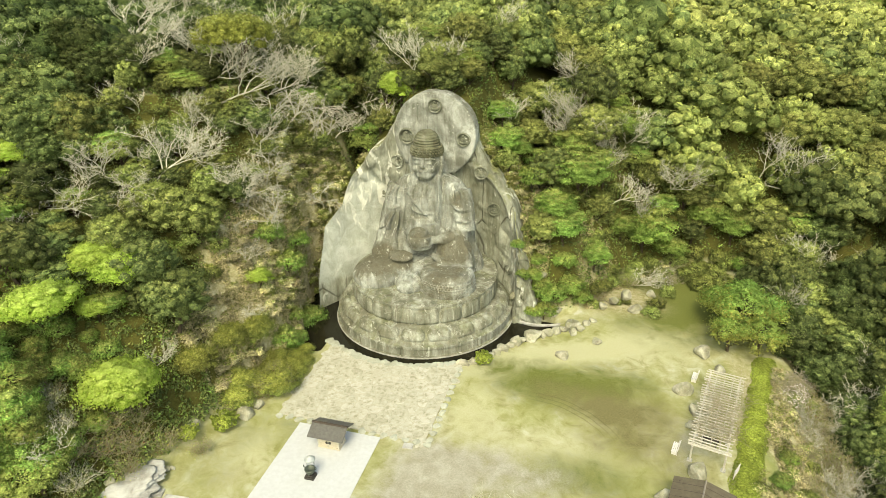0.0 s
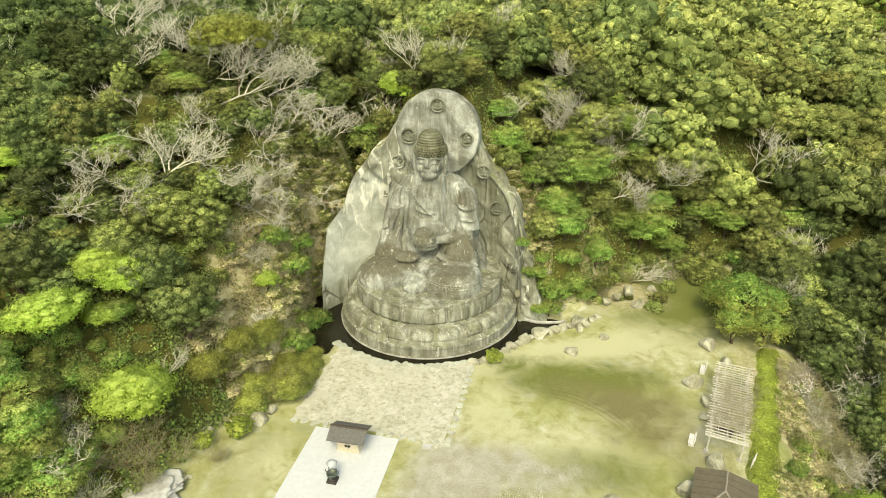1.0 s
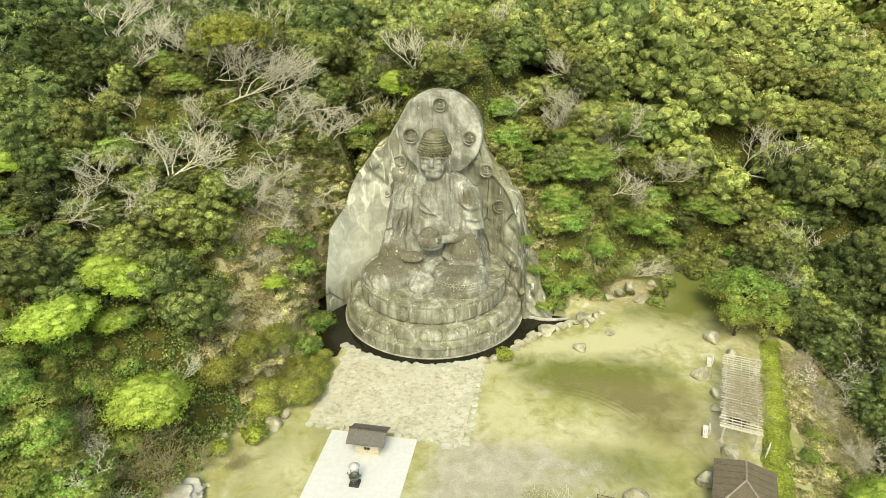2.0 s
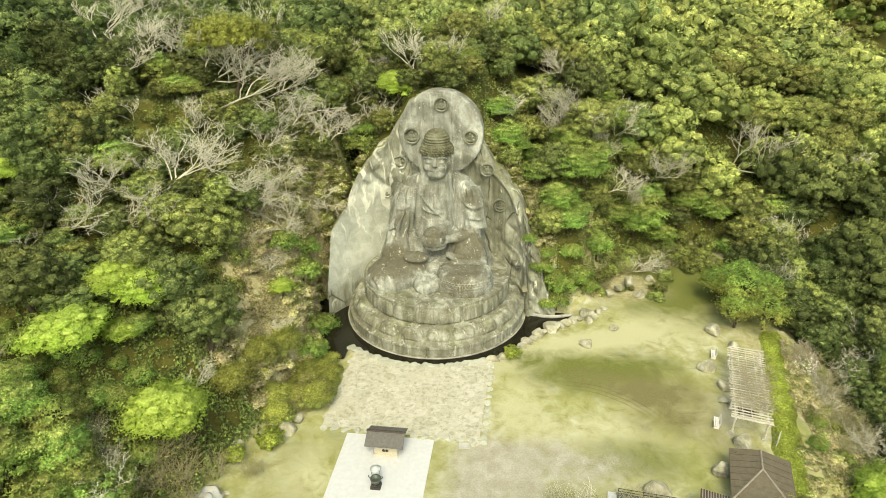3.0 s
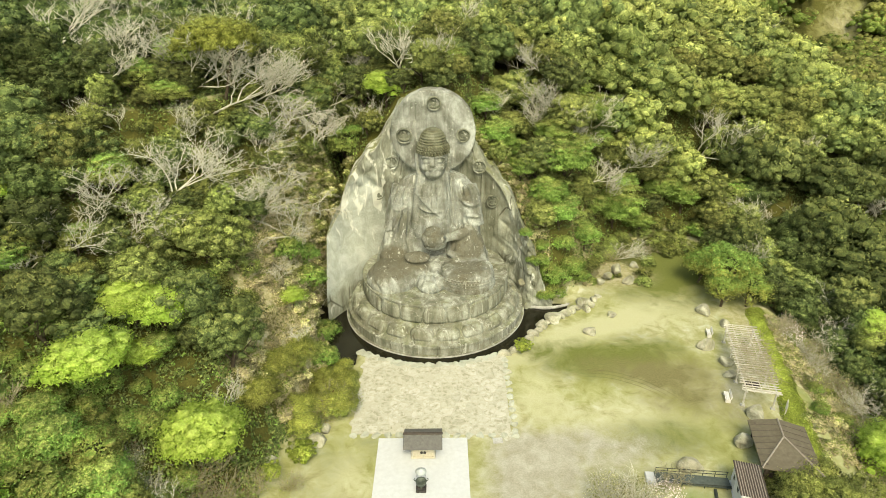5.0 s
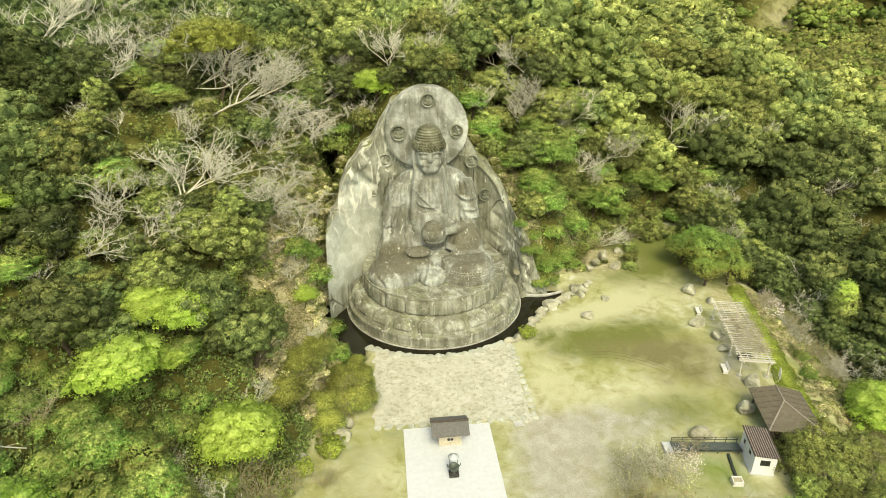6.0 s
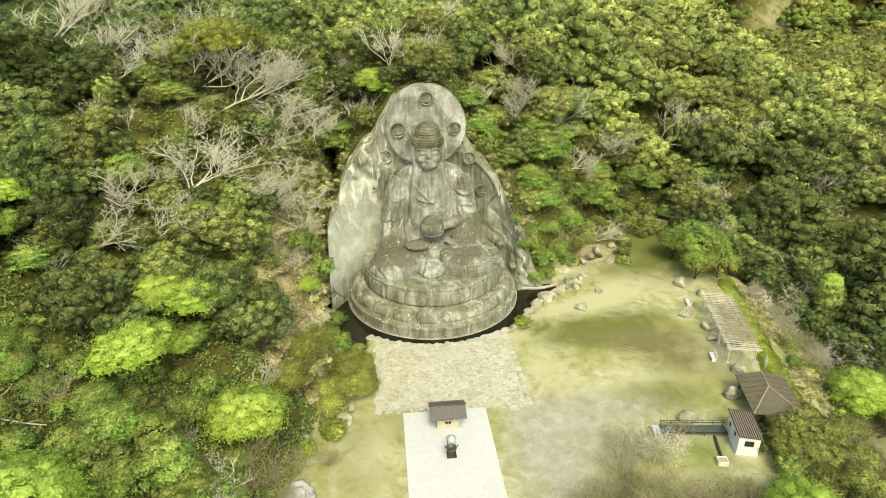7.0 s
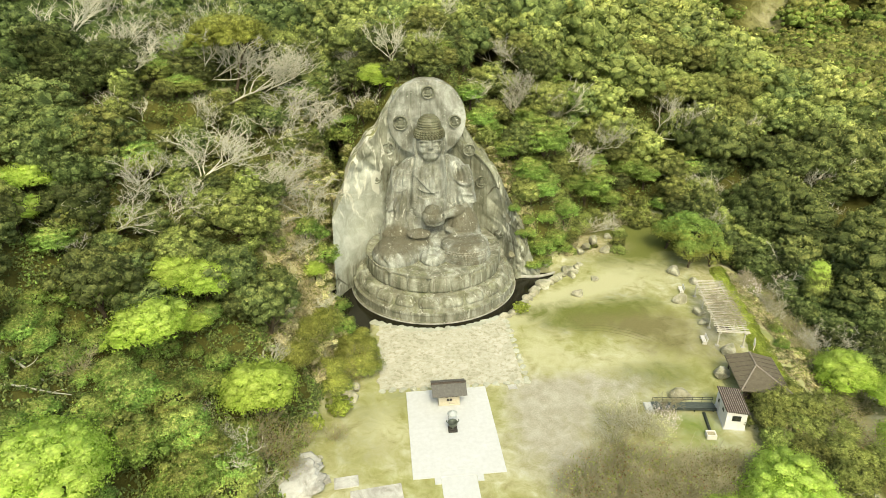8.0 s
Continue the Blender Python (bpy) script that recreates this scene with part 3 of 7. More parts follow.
def build_flagstones():
    rnd = random.Random(5)
    step, seeds = 1.32, []
    for i in range(-10, 10):
        for j in range(0, 15):
            x = (i + 0.5 + rnd.uniform(-0.36, 0.36)) * step + (0.5 * step if j % 2 else 0)
            y = -30.2 + (j + 0.5 + rnd.uniform(-0.36, 0.36)) * step
            seeds.append(Vector((x, y)))
    edge = [Vector(p) for p in ((-9.2, -28.9), (8.9, -29.4), (9.3, -14.4))]
    edge += [Vector((16.6 * math.sin(radians(a)), -16.6 * math.cos(radians(a)))) for a in range(33, -37, -6)]
    bed = bmesh.new()
    low = [bed.verts.new((p.x * 0.99, p.y, -1.4)) for p in edge]
    high = [bed.verts.new((p.x * 0.99, p.y, 0.1)) for p in edge]
    bed.faces.new(high)
    for a in range(len(edge)):
        b = (a + 1) % len(edge)
        bed.faces.new((low[a], low[b], high[b], high[a]))
    paving = tagged(part("pavement_flagstone", bed, JOINT), "irregular pale flagstone paving before the statue", "pavement", kind="structure")

    def inside(p):
        n = len(edge)
        return all((edge[(k + 1) % n] - edge[k]).cross(p - edge[k]) > -0.25 for k in (0, 1, 2, n - 1)) and p.length > 16.9

    for s in seeds:
        if not inside(s):
            continue
        cell = [s + Vector(d) for d in ((-2, -2), (2, -2), (2, 2), (-2, 2))]
        for o in seeds:
            if o is not s and (o - s).length < 4:
                cell = clip_cell(cell, s, o)
        c = sum(cell, Vector((0, 0))) / len(cell)
        ring = []
        for a, b in zip(cell, cell[1:] + cell[:1]):
            ring += [a.lerp(b, 0.22), a.lerp(b, 0.78)]
        ring = [c + (p - c) * (1 - 0.04 / max((p - c).length, 0.2)) for p in ring]
        bm = bmesh.new()
        up = rnd.uniform(0.08, 0.12)
        lo = [bm.verts.new((p.x - c.x, p.y - c.y, 0)) for p in ring]
        md = [bm.verts.new((p.x - c.x, p.y - c.y, up - 0.03)) for p in ring]
        hi = [bm.verts.new(((p.x - c.x) * 0.92, (p.y - c.y) * 0.92, up + rnd.uniform(-0.012, 0.012))) for p in ring]
        for r1, r2 in ((lo, md), (md, hi)):
            for a in range(len(ring)):
                b = (a + 1) % len(ring)
                bm.faces.new((r1[a], r1[b], r2[b], r2[a]))
        bm.faces.new(hi)
        st = part("flagstone", bm, FLAG_STONE_VAR, paving)
        st.location = (c.x, c.y, 0.02)


def flag_mat():
    k = Mat("flag_stone_piece", 0.9, 0, 0.2)
    tone = k.ramp(k.info.outputs["Random"], (0.0, lin("a3a28c")), (0.4, lin("abaa95")), (0.8, lin("b4b3a0")), (1.0, lin("9c9b84")))
    n = k.noise(1.6, 5, 0.65)
    f = k.noise(9, 4, 0.7)
    col = k.mix(k.grey(n, 0.5, 0.64, 0, 0.7), tone, lin("858265"))
    col = k.mix(k.grey(n, 0.48, 0.3, 0, 0.5), col, lin("c2c1b2"))
    k.bump(k.math("ADD", n, k.math("MULTIPLY", f, 0.4)), 0.5, 0.05)
    return k.color(col)


FLAG_STONE_VAR = flag_mat()


# ---- boulders ----
def boulder_mesh(seed, flat=0.7):
    bm = bmesh.new()
    bmesh.ops.create_icosphere(bm, subdivisions=3, radius=1.0)
    rnd = random.Random(seed)
    cuts = [(Vector((rnd.gauss(0, 1), rnd.gauss(0, 1), rnd.gauss(0.3, 0.8))).normalized(), rnd.uniform(0.5, 0.8)) for _ in range(15)]
    for v in bm.verts:
        for n, d in cuts:
            over = v.co.dot(n) - d
            if over > 0:
                v.co -= n * over * 0.82
        v.co *= 1 + 0.1 * noise.fractal(v.co * 2.6 + Vector((seed, 0, 0)), 1.0, 2.0, 3)
        v.co.z *= flat
    me = bpy.data.meshes.new("boulder")
    bm.to_mesh(me)
    bm.free()
    return me


BOULDERS = [boulder_mesh(s, f) for s, f in ((1, 0.75), (2, 0.6), (3, 0.85), (4, 0.7), (5, 0.5))]
KERBS = [me_.copy() for me_ in BOULDERS]
for me_ in BOULDERS:
    me_.materials.append(BOULDER)
for me_ in KERBS:
    me_.name = "kerb_stone"
    me_.materials.append(FLAG_STONE)


def boulder(x, y, r, k, label, group="", turn=0.0, z=None, tall=1.0, kerb=False):
    ob = new("kerb_stone", KERBS[k % len(KERBS)]) if kerb else new("boulder", BOULDERS[k % len(BOULDERS)])
    base = lift(x, y) if z is None else z
    ob.matrix_world = turned(turn, x, y, base + 0.28 * r * tall) @ Matrix.Diagonal((r, r * 0.85, r * tall, 1))
    return tagged(ob, label, "rock", group)


for k, (x, y, r) in enumerate(((27.0, -34.4, 1.5), (33.8, -30.9, 1.4), (37.2, -26.6, 1.5), (37.9, -16.6, 1.3), (37.4, -19.2, 1.1), (36.6, -13.0, 1.4), (39.7, -4.2, 1.5), (41.4, -7.6, 1.0), (21.8, -9.3, 1.2), (26.1, -4.7, 0.9))):
    boulder(x, y, r, k, "weathered grey boulder set in the thin grass", "boulders on the plaza", 40 * k)
for k, (x, y, r) in enumerate(((-12.6, -30.2, 1.3), (-12.0, -28.4, 0.9), (-16.9, -34.0, 1.0), (31.0, 5.0, 1.2), (33.5, 10.5, 1.0))):
    boulder(x, y, r, k + 2, "grey boulder at the foot of the slope", "boulders at the slope", 70 * k)


def moat_edge(a):
    """The outer edge of the moat at the angle a from the front, to the right."""
    r = 16.35
    x, y = r * math.sin(radians(a)), -r * math.cos(radians(a))
    if a > 34:
        s = (a - 34) / 36
        x, y = 9.2 + 13.5 * s, -13.6 + 11.8 * s ** 0.9
    return x, y


edge_rnd = random.Random(11)
for k, (x, y, r) in enumerate(((9.6, -14.0, 1.0), (10.6, -13.3, 0.95), (11.6, -12.0, 0.8), (12.5, -11.3, 0.85), (13.3, -10.4, 0.9), (14.0, -9.4, 1.0), (14.7, -8.4, 0.9), (15.4, -7.4, 1.25), (16.1, -6.6, 0.8), (17.3, -5.6, 1.75), (18.6, -4.9, 0.9), (19.4, -4.1, 1.15), (20.4, -3.4, 1.1), (21.3, -2.7, 1.0), (22.4, -1.3, 1.6), (22.7, -3.1, 1.05), (23.6, -1.9, 0.9), (24.3, -0.3, 0.9), (25.2, 0.7, 0.8))):
    boulder(x, y, r, k, "pale grey edging rock along the moat", "edging rocks of the moat", 67 * k, -0.1, 0.85)
for i in range(25):
    a = -36.0 + 2.75 * i
    x, y = moat_edge(min(a, 33))
    boulder(x, y - 0.15, 0.8 + 0.25 * edge_rnd.random(), edge_rnd.randrange(5), "flat pale kerb stone along the moat", "kerb stones of the moat", edge_rnd.uniform(0, 360), -0.08, 0.34, True)
for i in range(12):
    boulder(9.3 + 0.12 * edge_rnd.random(), -28.8 + 1.22 * i, 0.55 + 0.15 * edge_rnd.random(), edge_rnd.randrange(5), "flat pale kerb stone edging the paving", "kerb stones of the paving", edge_rnd.uniform(0, 360), -0.03, 0.5, True)
for i in range(15):
    x = -8.8 + 1.29 * i
    if -2.6 < x < 0.6:
        continue
    boulder(x, -29.15 - 0.02 * i, 0.6 + 0.12 * edge_rnd.random(), edge_rnd.randrange(5), "flat pale kerb stone edging the paving", "kerb stones of the paving", edge_rnd.uniform(0, 360), -0.03, 0.5, True)


# ---- the seated statue, its pedestal and halo ----
def loft(bm, rings, steps=40):
    """A skin through ellipses (cx, cy, z, rx, ry)."""
    made = []
    for cx, cy, z, rx, ry in rings:
        made.append([bm.verts.new((cx + rx * math.cos(2 * math.pi * i / steps), cy + ry * math.sin(2 * math.pi * i / steps), z)) for i in range(steps)])
    for lo, hi in zip(made, made[1:]):
        for i in range(steps):
            j = (i + 1) % steps
            bm.faces.new((lo[i], lo[j], hi[j], hi[i]))
    bm.faces.new(made[0][::-1])
    bm.faces.new(made[-1])


def tube(bm, points, r, r2=None, sides=8):
    """A closed tube along points."""
    pts = [Vector(p) for p in points]
    n = len(pts)
    rings = []
    for i, p in enumerate(pts):
        d = (pts[min(i + 1, n - 1)] - pts[max(i - 1, 0)]).normalized()
        q = d.to_track_quat("Z", "Y")
        rad = r + ((r2 if r2 is not None else r) - r) * i / (n - 1)
        rings.append([bm.verts.new(p + q @ Vector((rad * math.cos(2 * math.pi * k / sides), rad * math.sin(2 * math.pi * k / sides), 0))) for k in range(sides)])
    for lo, hi in zip(rings, rings[1:]):
        for k in range(sides):
            j = (k + 1) % sides
            bm.faces.new((lo[k], lo[j], hi[j], hi[k]))
    bm.faces.new(rings[0][::-1])
    bm.faces.new(rings[-1])


def arc(p0, p1, p2, n=10):
    """Points of a quadratic curve."""
    p0, p1, p2 = Vector(p0), Vector(p1), Vector(p2)
    return [p0 * (1 - t) ** 2 + p1 * 2 * t * (1 - t) + p2 * t * t for t in (i / n for i in range(n + 1))]


def fold_field(at, folds):
    """Relief of cloth folds at the given places: each fold is a bent line with a height and a width."""
    out = np.zeros(len(at))
    for p0, p1, p2, high, wide in folds:
        line = np.array([tuple(p) for p in arc(p0, p1, p2, 26)])
        lo, hi = line.min(0) - 3 * wide - np.array([0, 3, 0]), line.max(0) + 3 * wide + np.array([0, 3, 0])
        k = np.nonzero(((at > lo) & (at < hi)).all(1))[0]
        if not len(k):
            continue
        d = (at[k][:, None, :] - line[None, :, :]) * np.array([1.0, 0.3, 1.0])
        near = np.sqrt((d ** 2).sum(2))
        j = near.argmin(1)
        ends = np.interp(j, [0, 4, 22, 26], [0.35, 1, 1, 0.35])
        out[k] += high * ends * np.exp(-(near.min(1) / wide) ** 2)
    return out


def robe_folds():
    """The folds of the robe: start, bend and end, height, half width."""
    f = [((-1.8, 1.5, 20.0), (-2.7, 0.8, 16.4), (-2.9, 0.0, 12.2), 0.34, 0.26), ((1.9, 1.5, 20.2), (2.4, 0.8, 16.4), (2.0, 0.0, 12.8), 0.36, 0.28),
         ((-2.3, 1.4, 19.6), (-3.3, 0.7, 16.0), (-3.5, 0.0, 11.8), -0.28, 0.2), ((2.45, 1.4, 19.8), (3.0, 0.7, 16.2), (2.7, 0.0, 12.8), -0.3, 0.2),
         ((2.9, 1.4, 19.6), (3.5, 0.7, 16.2), (3.1, 0.0, 13.0), 0.2, 0.18), ((-2.8, 1.4, 19.2), (-3.9, 0.7, 15.8), (-4.1, 0.0, 11.4), 0.2, 0.2),
         ((-3.6, 1.6, 18.8), (-1.0, 0.4, 15.4), (1.3, 0.2, 13.5), 0.16, 0.16), ((-2.2, 1.0, 15.4), (-0.4, 0.4, 13.9), (1.4, 0.2, 14.6), 0.14, 0.15),
         ((-2.3, 1.0, 14.0), (-0.4, 0.3, 12.6), (1.6, 0.2, 13.2), 0.14, 0.15)]
    # hems of the shoulder cloth
    f += [((-4.1, 2.2, 18.9), (-6.4, 1.8, 17.2), (-5.7, 1.4, 14.9), 0.13, 0.22), ((-5.7, 1.4, 14.9), (-4.6, 0.8, 14.2), (-3.4, 0.6, 15.6), 0.14, 0.22),
          ((3.1, 0.8, 17.2), (4.2, 0.6, 15.0), (6.6, 1.6, 15.4), 0.18, 0.24), ((3.1, 0.8, 16.7), (4.3, 0.6, 14.5), (6.7, 1.6, 14.9), -0.16, 0.22),
          ((2.0, -0.6, 13.3), (4.4, -0.8, 14.2), (7.0, 1.0, 13.6), 0.24, 0.22)]
    for i in range(6):
        # left sleeve, falling to the lap; shoulder cloth; right sleeve
        f.append(((-3.4 - 0.45 * i, 0.8, 14.2 - 0.1 * i), (-3.9 - 0.6 * i, 0.2, 11.6), (-3.4 - 0.75 * i, -0.6 + 0.3 * i, 8.7), 0.22 if i % 2 else -0.24, 0.22))
        f.append(((3.4 + 0.35 * i, 0.6, 13.0), (3.6 + 0.6 * i, -0.6, 11.0), (2.5 + 0.95 * i, -2.0 + 0.1 * i, 8.8), 0.2 if i % 2 else -0.22, 0.2))
    for i in range(4):
        f.append(((-3.0 - 0.3 * i, 1.6, 19.0 - 0.3 * i), (-4.4 - 0.35 * i, 1.3, 17.4), (-4.0 - 0.5 * i, 1.0, 15.2), 0.15 if i % 2 else -0.17, 0.18))
        f.append(((3.4 + 0.5 * i, 1.6, 19.2 - 0.4 * i), (4.6 + 0.4 * i, 1.0, 17.6), (4.0 + 0.6 * i, 0.9, 15.8), 0.15 if i % 2 else -0.17, 0.18))
        f.append(((-0.9 + 0.6 * i, 0.9, 18.6), (-0.9 + 0.55 * i, 0.5, 16.4), (-0.8 + 0.5 * i, 0.4, 14.6), -0.1, 0.14))
    # cloth over the left thigh and the hem between the knees
    for i in range(6):
        f.append(((-8.9 + 0.9 * i, -2.0 - 0.2 * i, 7.4 + 0.1 * i), (-8.3 + 0.7 * i, -5.2, 7.0), (-7.6 + 0.75 * i, -7.0, 5.9), 0.16 if i % 2 else -0.2, 0.24))
        f.append(((-0.3 + 0.1 * (i - 2.5), -3.2, 7.9), (-0.3 + 0.45 * (i - 2.5), -6.2, 7.1), (-0.3 + 0.85 * (i - 2.5), -7.6, 5.9), 0.18 if i % 2 else -0.2, 0.2))
    return f


def build_statue():
    bm = bmesh.new()
    # torso and robe, its back grown into the rock
    loft(bm, [(0.1, 3.2, 5.2, 8.5, 4.8), (0.1, 3.2, 6.8, 8.1, 4.6), (0.1, 3.2, 8.2, 7.5, 4.2), (0.1, 3.3, 9.8, 7.05, 3.7), (0.15, 3.4, 12.0, 6.75, 3.2), (0.3, 3.5, 14.5, 6.5, 2.9), (0.35, 3.6, 16.6, 5.95, 2.6), (0.4, 3.6, 17.8, 5.35, 2.4), (0.35, 3.5, 18.7, 4.5, 2.15), (0.25, 3.3, 19.3, 3.4, 1.9), (0.1, 3.0, 19.9, 2.1, 1.6), (0.1, 2.9, 21, 1.5, 1.4)], 56)
    # chest, belly and upper arms
    ball(bm, (-0.1, 2.2, 15.6), (2.9, 1.75, 3.7), 3)
    ball(bm, (0, 1.2, 11.4), (3.3, 1.9, 2.6), 3)
    tube(bm, arc((-4.3, 3.1, 17.6), (-5.2, 2.4, 14.8), (-5.5, 1.6, 11.4), 12), 1.55, 1.75, 18)
    tube(bm, arc((4.9, 3.1, 17.6), (5.6, 2.4, 15.0), (5.7, 1.6, 12.0), 12), 1.55, 1.7, 18)
    # left sleeve that falls to the lap
    loft(bm, [(-5.2, 0.6, 6.6, 3.3, 2.9), (-5.2, 0.6, 8.2, 3.0, 2.5), (-5.0, 0.9, 9.6, 2.5, 2.0), (-5.0, 1.4, 11.2, 1.9, 1.6), (-5.0, 1.8, 12.6, 1.3, 1.2)], 36)
    ball(bm, (-2.4, -2.4, 7.4), (2.6, 2.4, 1.6), 3)
    # right forearm and its hanging sleeve
    tube(bm, arc((5.7, 1.2, 11.8), (4.8, -1.4, 11.6), (1.7, -1.6, 11.3), 10), 1.15, 0.6, 16)
    loft(bm, [(4.9, -0.3, 7.0, 3.0, 2.5), (4.85, -0.3, 8.2, 2.95, 2.45), (4.7, -0.2, 9.6, 2.75, 2.2), (4.5, 0.0, 11.0, 2.45, 1.7), (4.4, 0.4, 12.4, 1.8, 1.1)], 36)
    tube(bm, arc((1.9, -2.3, 9.3), (4.6, -3.6, 8.0), (7.7, -1.4, 7.9), 14), 0.3, sides=8)
    tube(bm, arc((2.0, -2.1, 9.8), (4.5, -3.2, 8.6), (7.6, -1.2, 8.5), 14), 0.22, sides=8)
    # folded legs: rounded thigh, drum-shaped knee in wound cloth, lap and hem
    ball(bm, (-5.7, -3.1, 5.9), (3.9, 4.3, 2.45), 4)
    loft(bm, [(4.75, -4.2, 5.2, 4.0, 3.75), (4.75, -4.2, 6.2, 4.0, 3.75), (4.75, -4.15, 7.2, 3.92, 3.65), (4.75, -4.05, 7.9, 3.7, 3.4), (4.75, -3.9, 8.3, 3.2, 2.9), (4.75, -3.7, 8.5, 2.2, 1.9), (4.75, -3.6, 8.55, 1.0, 0.9)], 56)
    ball(bm, (0, -1.2, 6.5), (6.4, 3.8, 2.1), 3)
    ball(bm, (-0.3, -4.6, 6.0), (2.3, 3.2, 1.6), 3)
    # resting hand, and the hand below the lidded bowl
    ball(bm, (-2.2, -3.5, 9.2), (1.85, 1.35, 0.5), 3, pose(0, 0, 0, 8, 0, 0))
    ball(bm, (0.3, -2.0, 10.5), (1.7, 1.3, 0.62), 3)
    for i in range(4):
        tube(bm, arc((1.7, -1.6 - 0.35 * i, 10.9), (1.5 - 0.2 * i, -2.9 - 0.28 * i, 10.8 + 0.1 * i), (0.2 - 0.1 * i, -3.5, 10.75 + 0.28 * i), 8), 0.18, 0.12, 8)
    tube(bm, arc((1.5, -1.7, 11.6), (1.9, -2.6, 12.0), (1.5, -3.2, 12.2), 6), 0.26, 0.18, 8)
    made = lathe(bm, [(0.02, 10.4), (0.95, 10.45), (1.55, 10.9), (1.78, 11.5), (1.6, 12.15), (1.28, 12.3), (1.42, 12.45), (1.15, 12.9), (0.55, 13.15), (0.3, 13.4), (0.02, 13.5)], 28)
    bmesh.ops.translate(bm, verts=made, vec=(0.1, -2.0, 0))
    # head: plain features
    hx = 0.1
    ball(bm, (hx, 2.6, 21.7), (2.1, 2.05, 2.75), 4)
    ball(bm, (hx, 1.55, 20.15), (1.4, 1.1, 0.9), 3)
    tube(bm, [(hx, 0.72, 22.4), (hx, 0.5, 21.9), (hx, 0.28, 21.35)], 0.17, 0.33, 10)
    for q in (-1, 1):
        tube(bm, arc((hx + q * 0.28, 0.66, 22.45), (hx + q * 0.95, 0.5, 22.9), (hx + q * 1.65, 1.2, 22.35), 10), 0.14, sides=8)
        ball(bm, (hx + q * 0.85, 0.86, 21.9), (0.58, 0.3, 0.24), 3)
        ball(bm, (hx + q * 0.95, 1.05, 21.1), (0.72, 0.52, 0.62), 3)
        tube(bm, arc((hx + q * 2.0, 2.5, 23.0), (hx + q * 2.5, 2.2, 21.6), (hx + q * 2.1, 2.3, 19.7), 10), 0.36, 0.25, 10)
    ball(bm, (hx, 0.6, 20.8), (0.66, 0.26, 0.13), 3)
    ball(bm, (hx, 0.68, 20.5), (0.52, 0.26, 0.14), 3)
    made = lathe(bm, [(0.01, 22.7), (2.1, 22.75), (2.25, 23.05), (2.22, 23.45), (2.1, 23.85), (1.9, 24.1), (1.8, 24.4), (1.74, 24.8), (1.58, 25.25), (1.3, 25.65), (0.9, 25.95), (0.4, 26.12), (0.01, 26.15)], 44)
    bmesh.ops.translate(bm, verts=made, vec=(hx, 2.75, 0))
    me = bpy.data.meshes.new("statue")
    bm.to_mesh(me)
    bm.free()
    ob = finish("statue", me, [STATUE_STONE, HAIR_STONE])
    re = ob.modifiers.new("weld", "REMESH")
    re.mode, re.voxel_size, re.use_smooth_shade = "VOXEL", 0.115, True
    sm = ob.modifiers.new("worn", "SMOOTH")
    sm.factor, sm.iterations = 0.5, 2
    # weld all of it into one skin, carve the folds, then set the curls on the hair
    welded = bpy.data.meshes.new_from_object(ob.evaluated_get(bpy.context.evaluated_depsgraph_get()))
    ob.modifiers.clear()
    n = len(welded.vertices)
    at, way = np.zeros(3 * n), np.zeros(3 * n)
    welded.vertices.foreach_get("co", at)
    welded.vertex_normals.foreach_get("vector", way)
    at, way = at.reshape(-1, 3), way.reshape(-1, 3)
    move = 1.9 * fold_field(at, robe_folds()) * (way[:, 1] < 0.5) * (at[:, 2] < 20.3)
    # the cloth wound round the knee, band over band
    knee = (np.hypot((at[:, 0] - 4.75) / 4.25, (at[:, 1] + 4.15) / 4.0) < 1) & (at[:, 1] < -3.0) & (at[:, 2] > 5.7) & (at[:, 2] < 8.3)
    band = ((at[:, 2] + 0.06 * (at[:, 0] - 4.75)) / 0.47) % 1.0
    move += knee * (0.16 * band ** 0.7 - 0.1) * (np.hypot(way[:, 0], way[:, 1]) > 0.3)
    move += np.array([0.16 * noise.fractal(Vector(p) * 0.55, 1.0, 2.0, 5) for p in at]) * np.where(at[:, 2] > 19.6, 0.3, 1.0)
    at = at + way * move[:, None]
    welded.vertices.foreach_set("co", at.ravel())
    bm = bmesh.new()
    bm.from_mesh(welded)
    knobs = bmesh.new()
    for row, (z, rad) in enumerate(((22.92, 2.2), (23.24, 2.27), (23.56, 2.2), (23.86, 2.06))):
        n = int(2 * math.pi * rad / 0.44)
        for i in range(n):
            t = 2 * math.pi * (i + 0.5 * (row % 2)) / n
            if math.sin(t) < 0.75:
                ball(knobs, (hx + rad * math.cos(t), 2.75 + rad * math.sin(t), z), 0.22, 1)
    for z, rad in ((24.3, 1.82), (24.66, 1.76), (25.0, 1.66), (25.34, 1.5), (25.66, 1.24), (25.92, 0.88)):
        ring = [(hx + rad * math.cos(2 * math.pi * i / 30), 2.75 + rad * math.sin(2 * math.pi * i / 30), z) for i in range(31)]
        tube(knobs, ring, 0.13, sides=6)
    spare = bpy.data.meshes.new("curls")
    knobs.to_mesh(spare)
    knobs.free()
    bm.from_mesh(spare)
    bm.to_mesh(me)
    bm.free()
    bpy.data.meshes.remove(spare)
    bpy.data.meshes.remove(welded)
    me.polygons.foreach_set("use_smooth", np.ones(len(me.polygons), bool))
    mids = np.array([p.center for p in me.polygons])
    hair = (mids[:, 2] > 23.3) | ((mids[:, 2] > 22.75) & (np.hypot(mids[:, 0] - hx, mids[:, 1] - 2.75) > 2.08) & (mids[:, 1] < 4.5))
    me.polygons.foreach_set("material_index", hair.astype(np.int32))
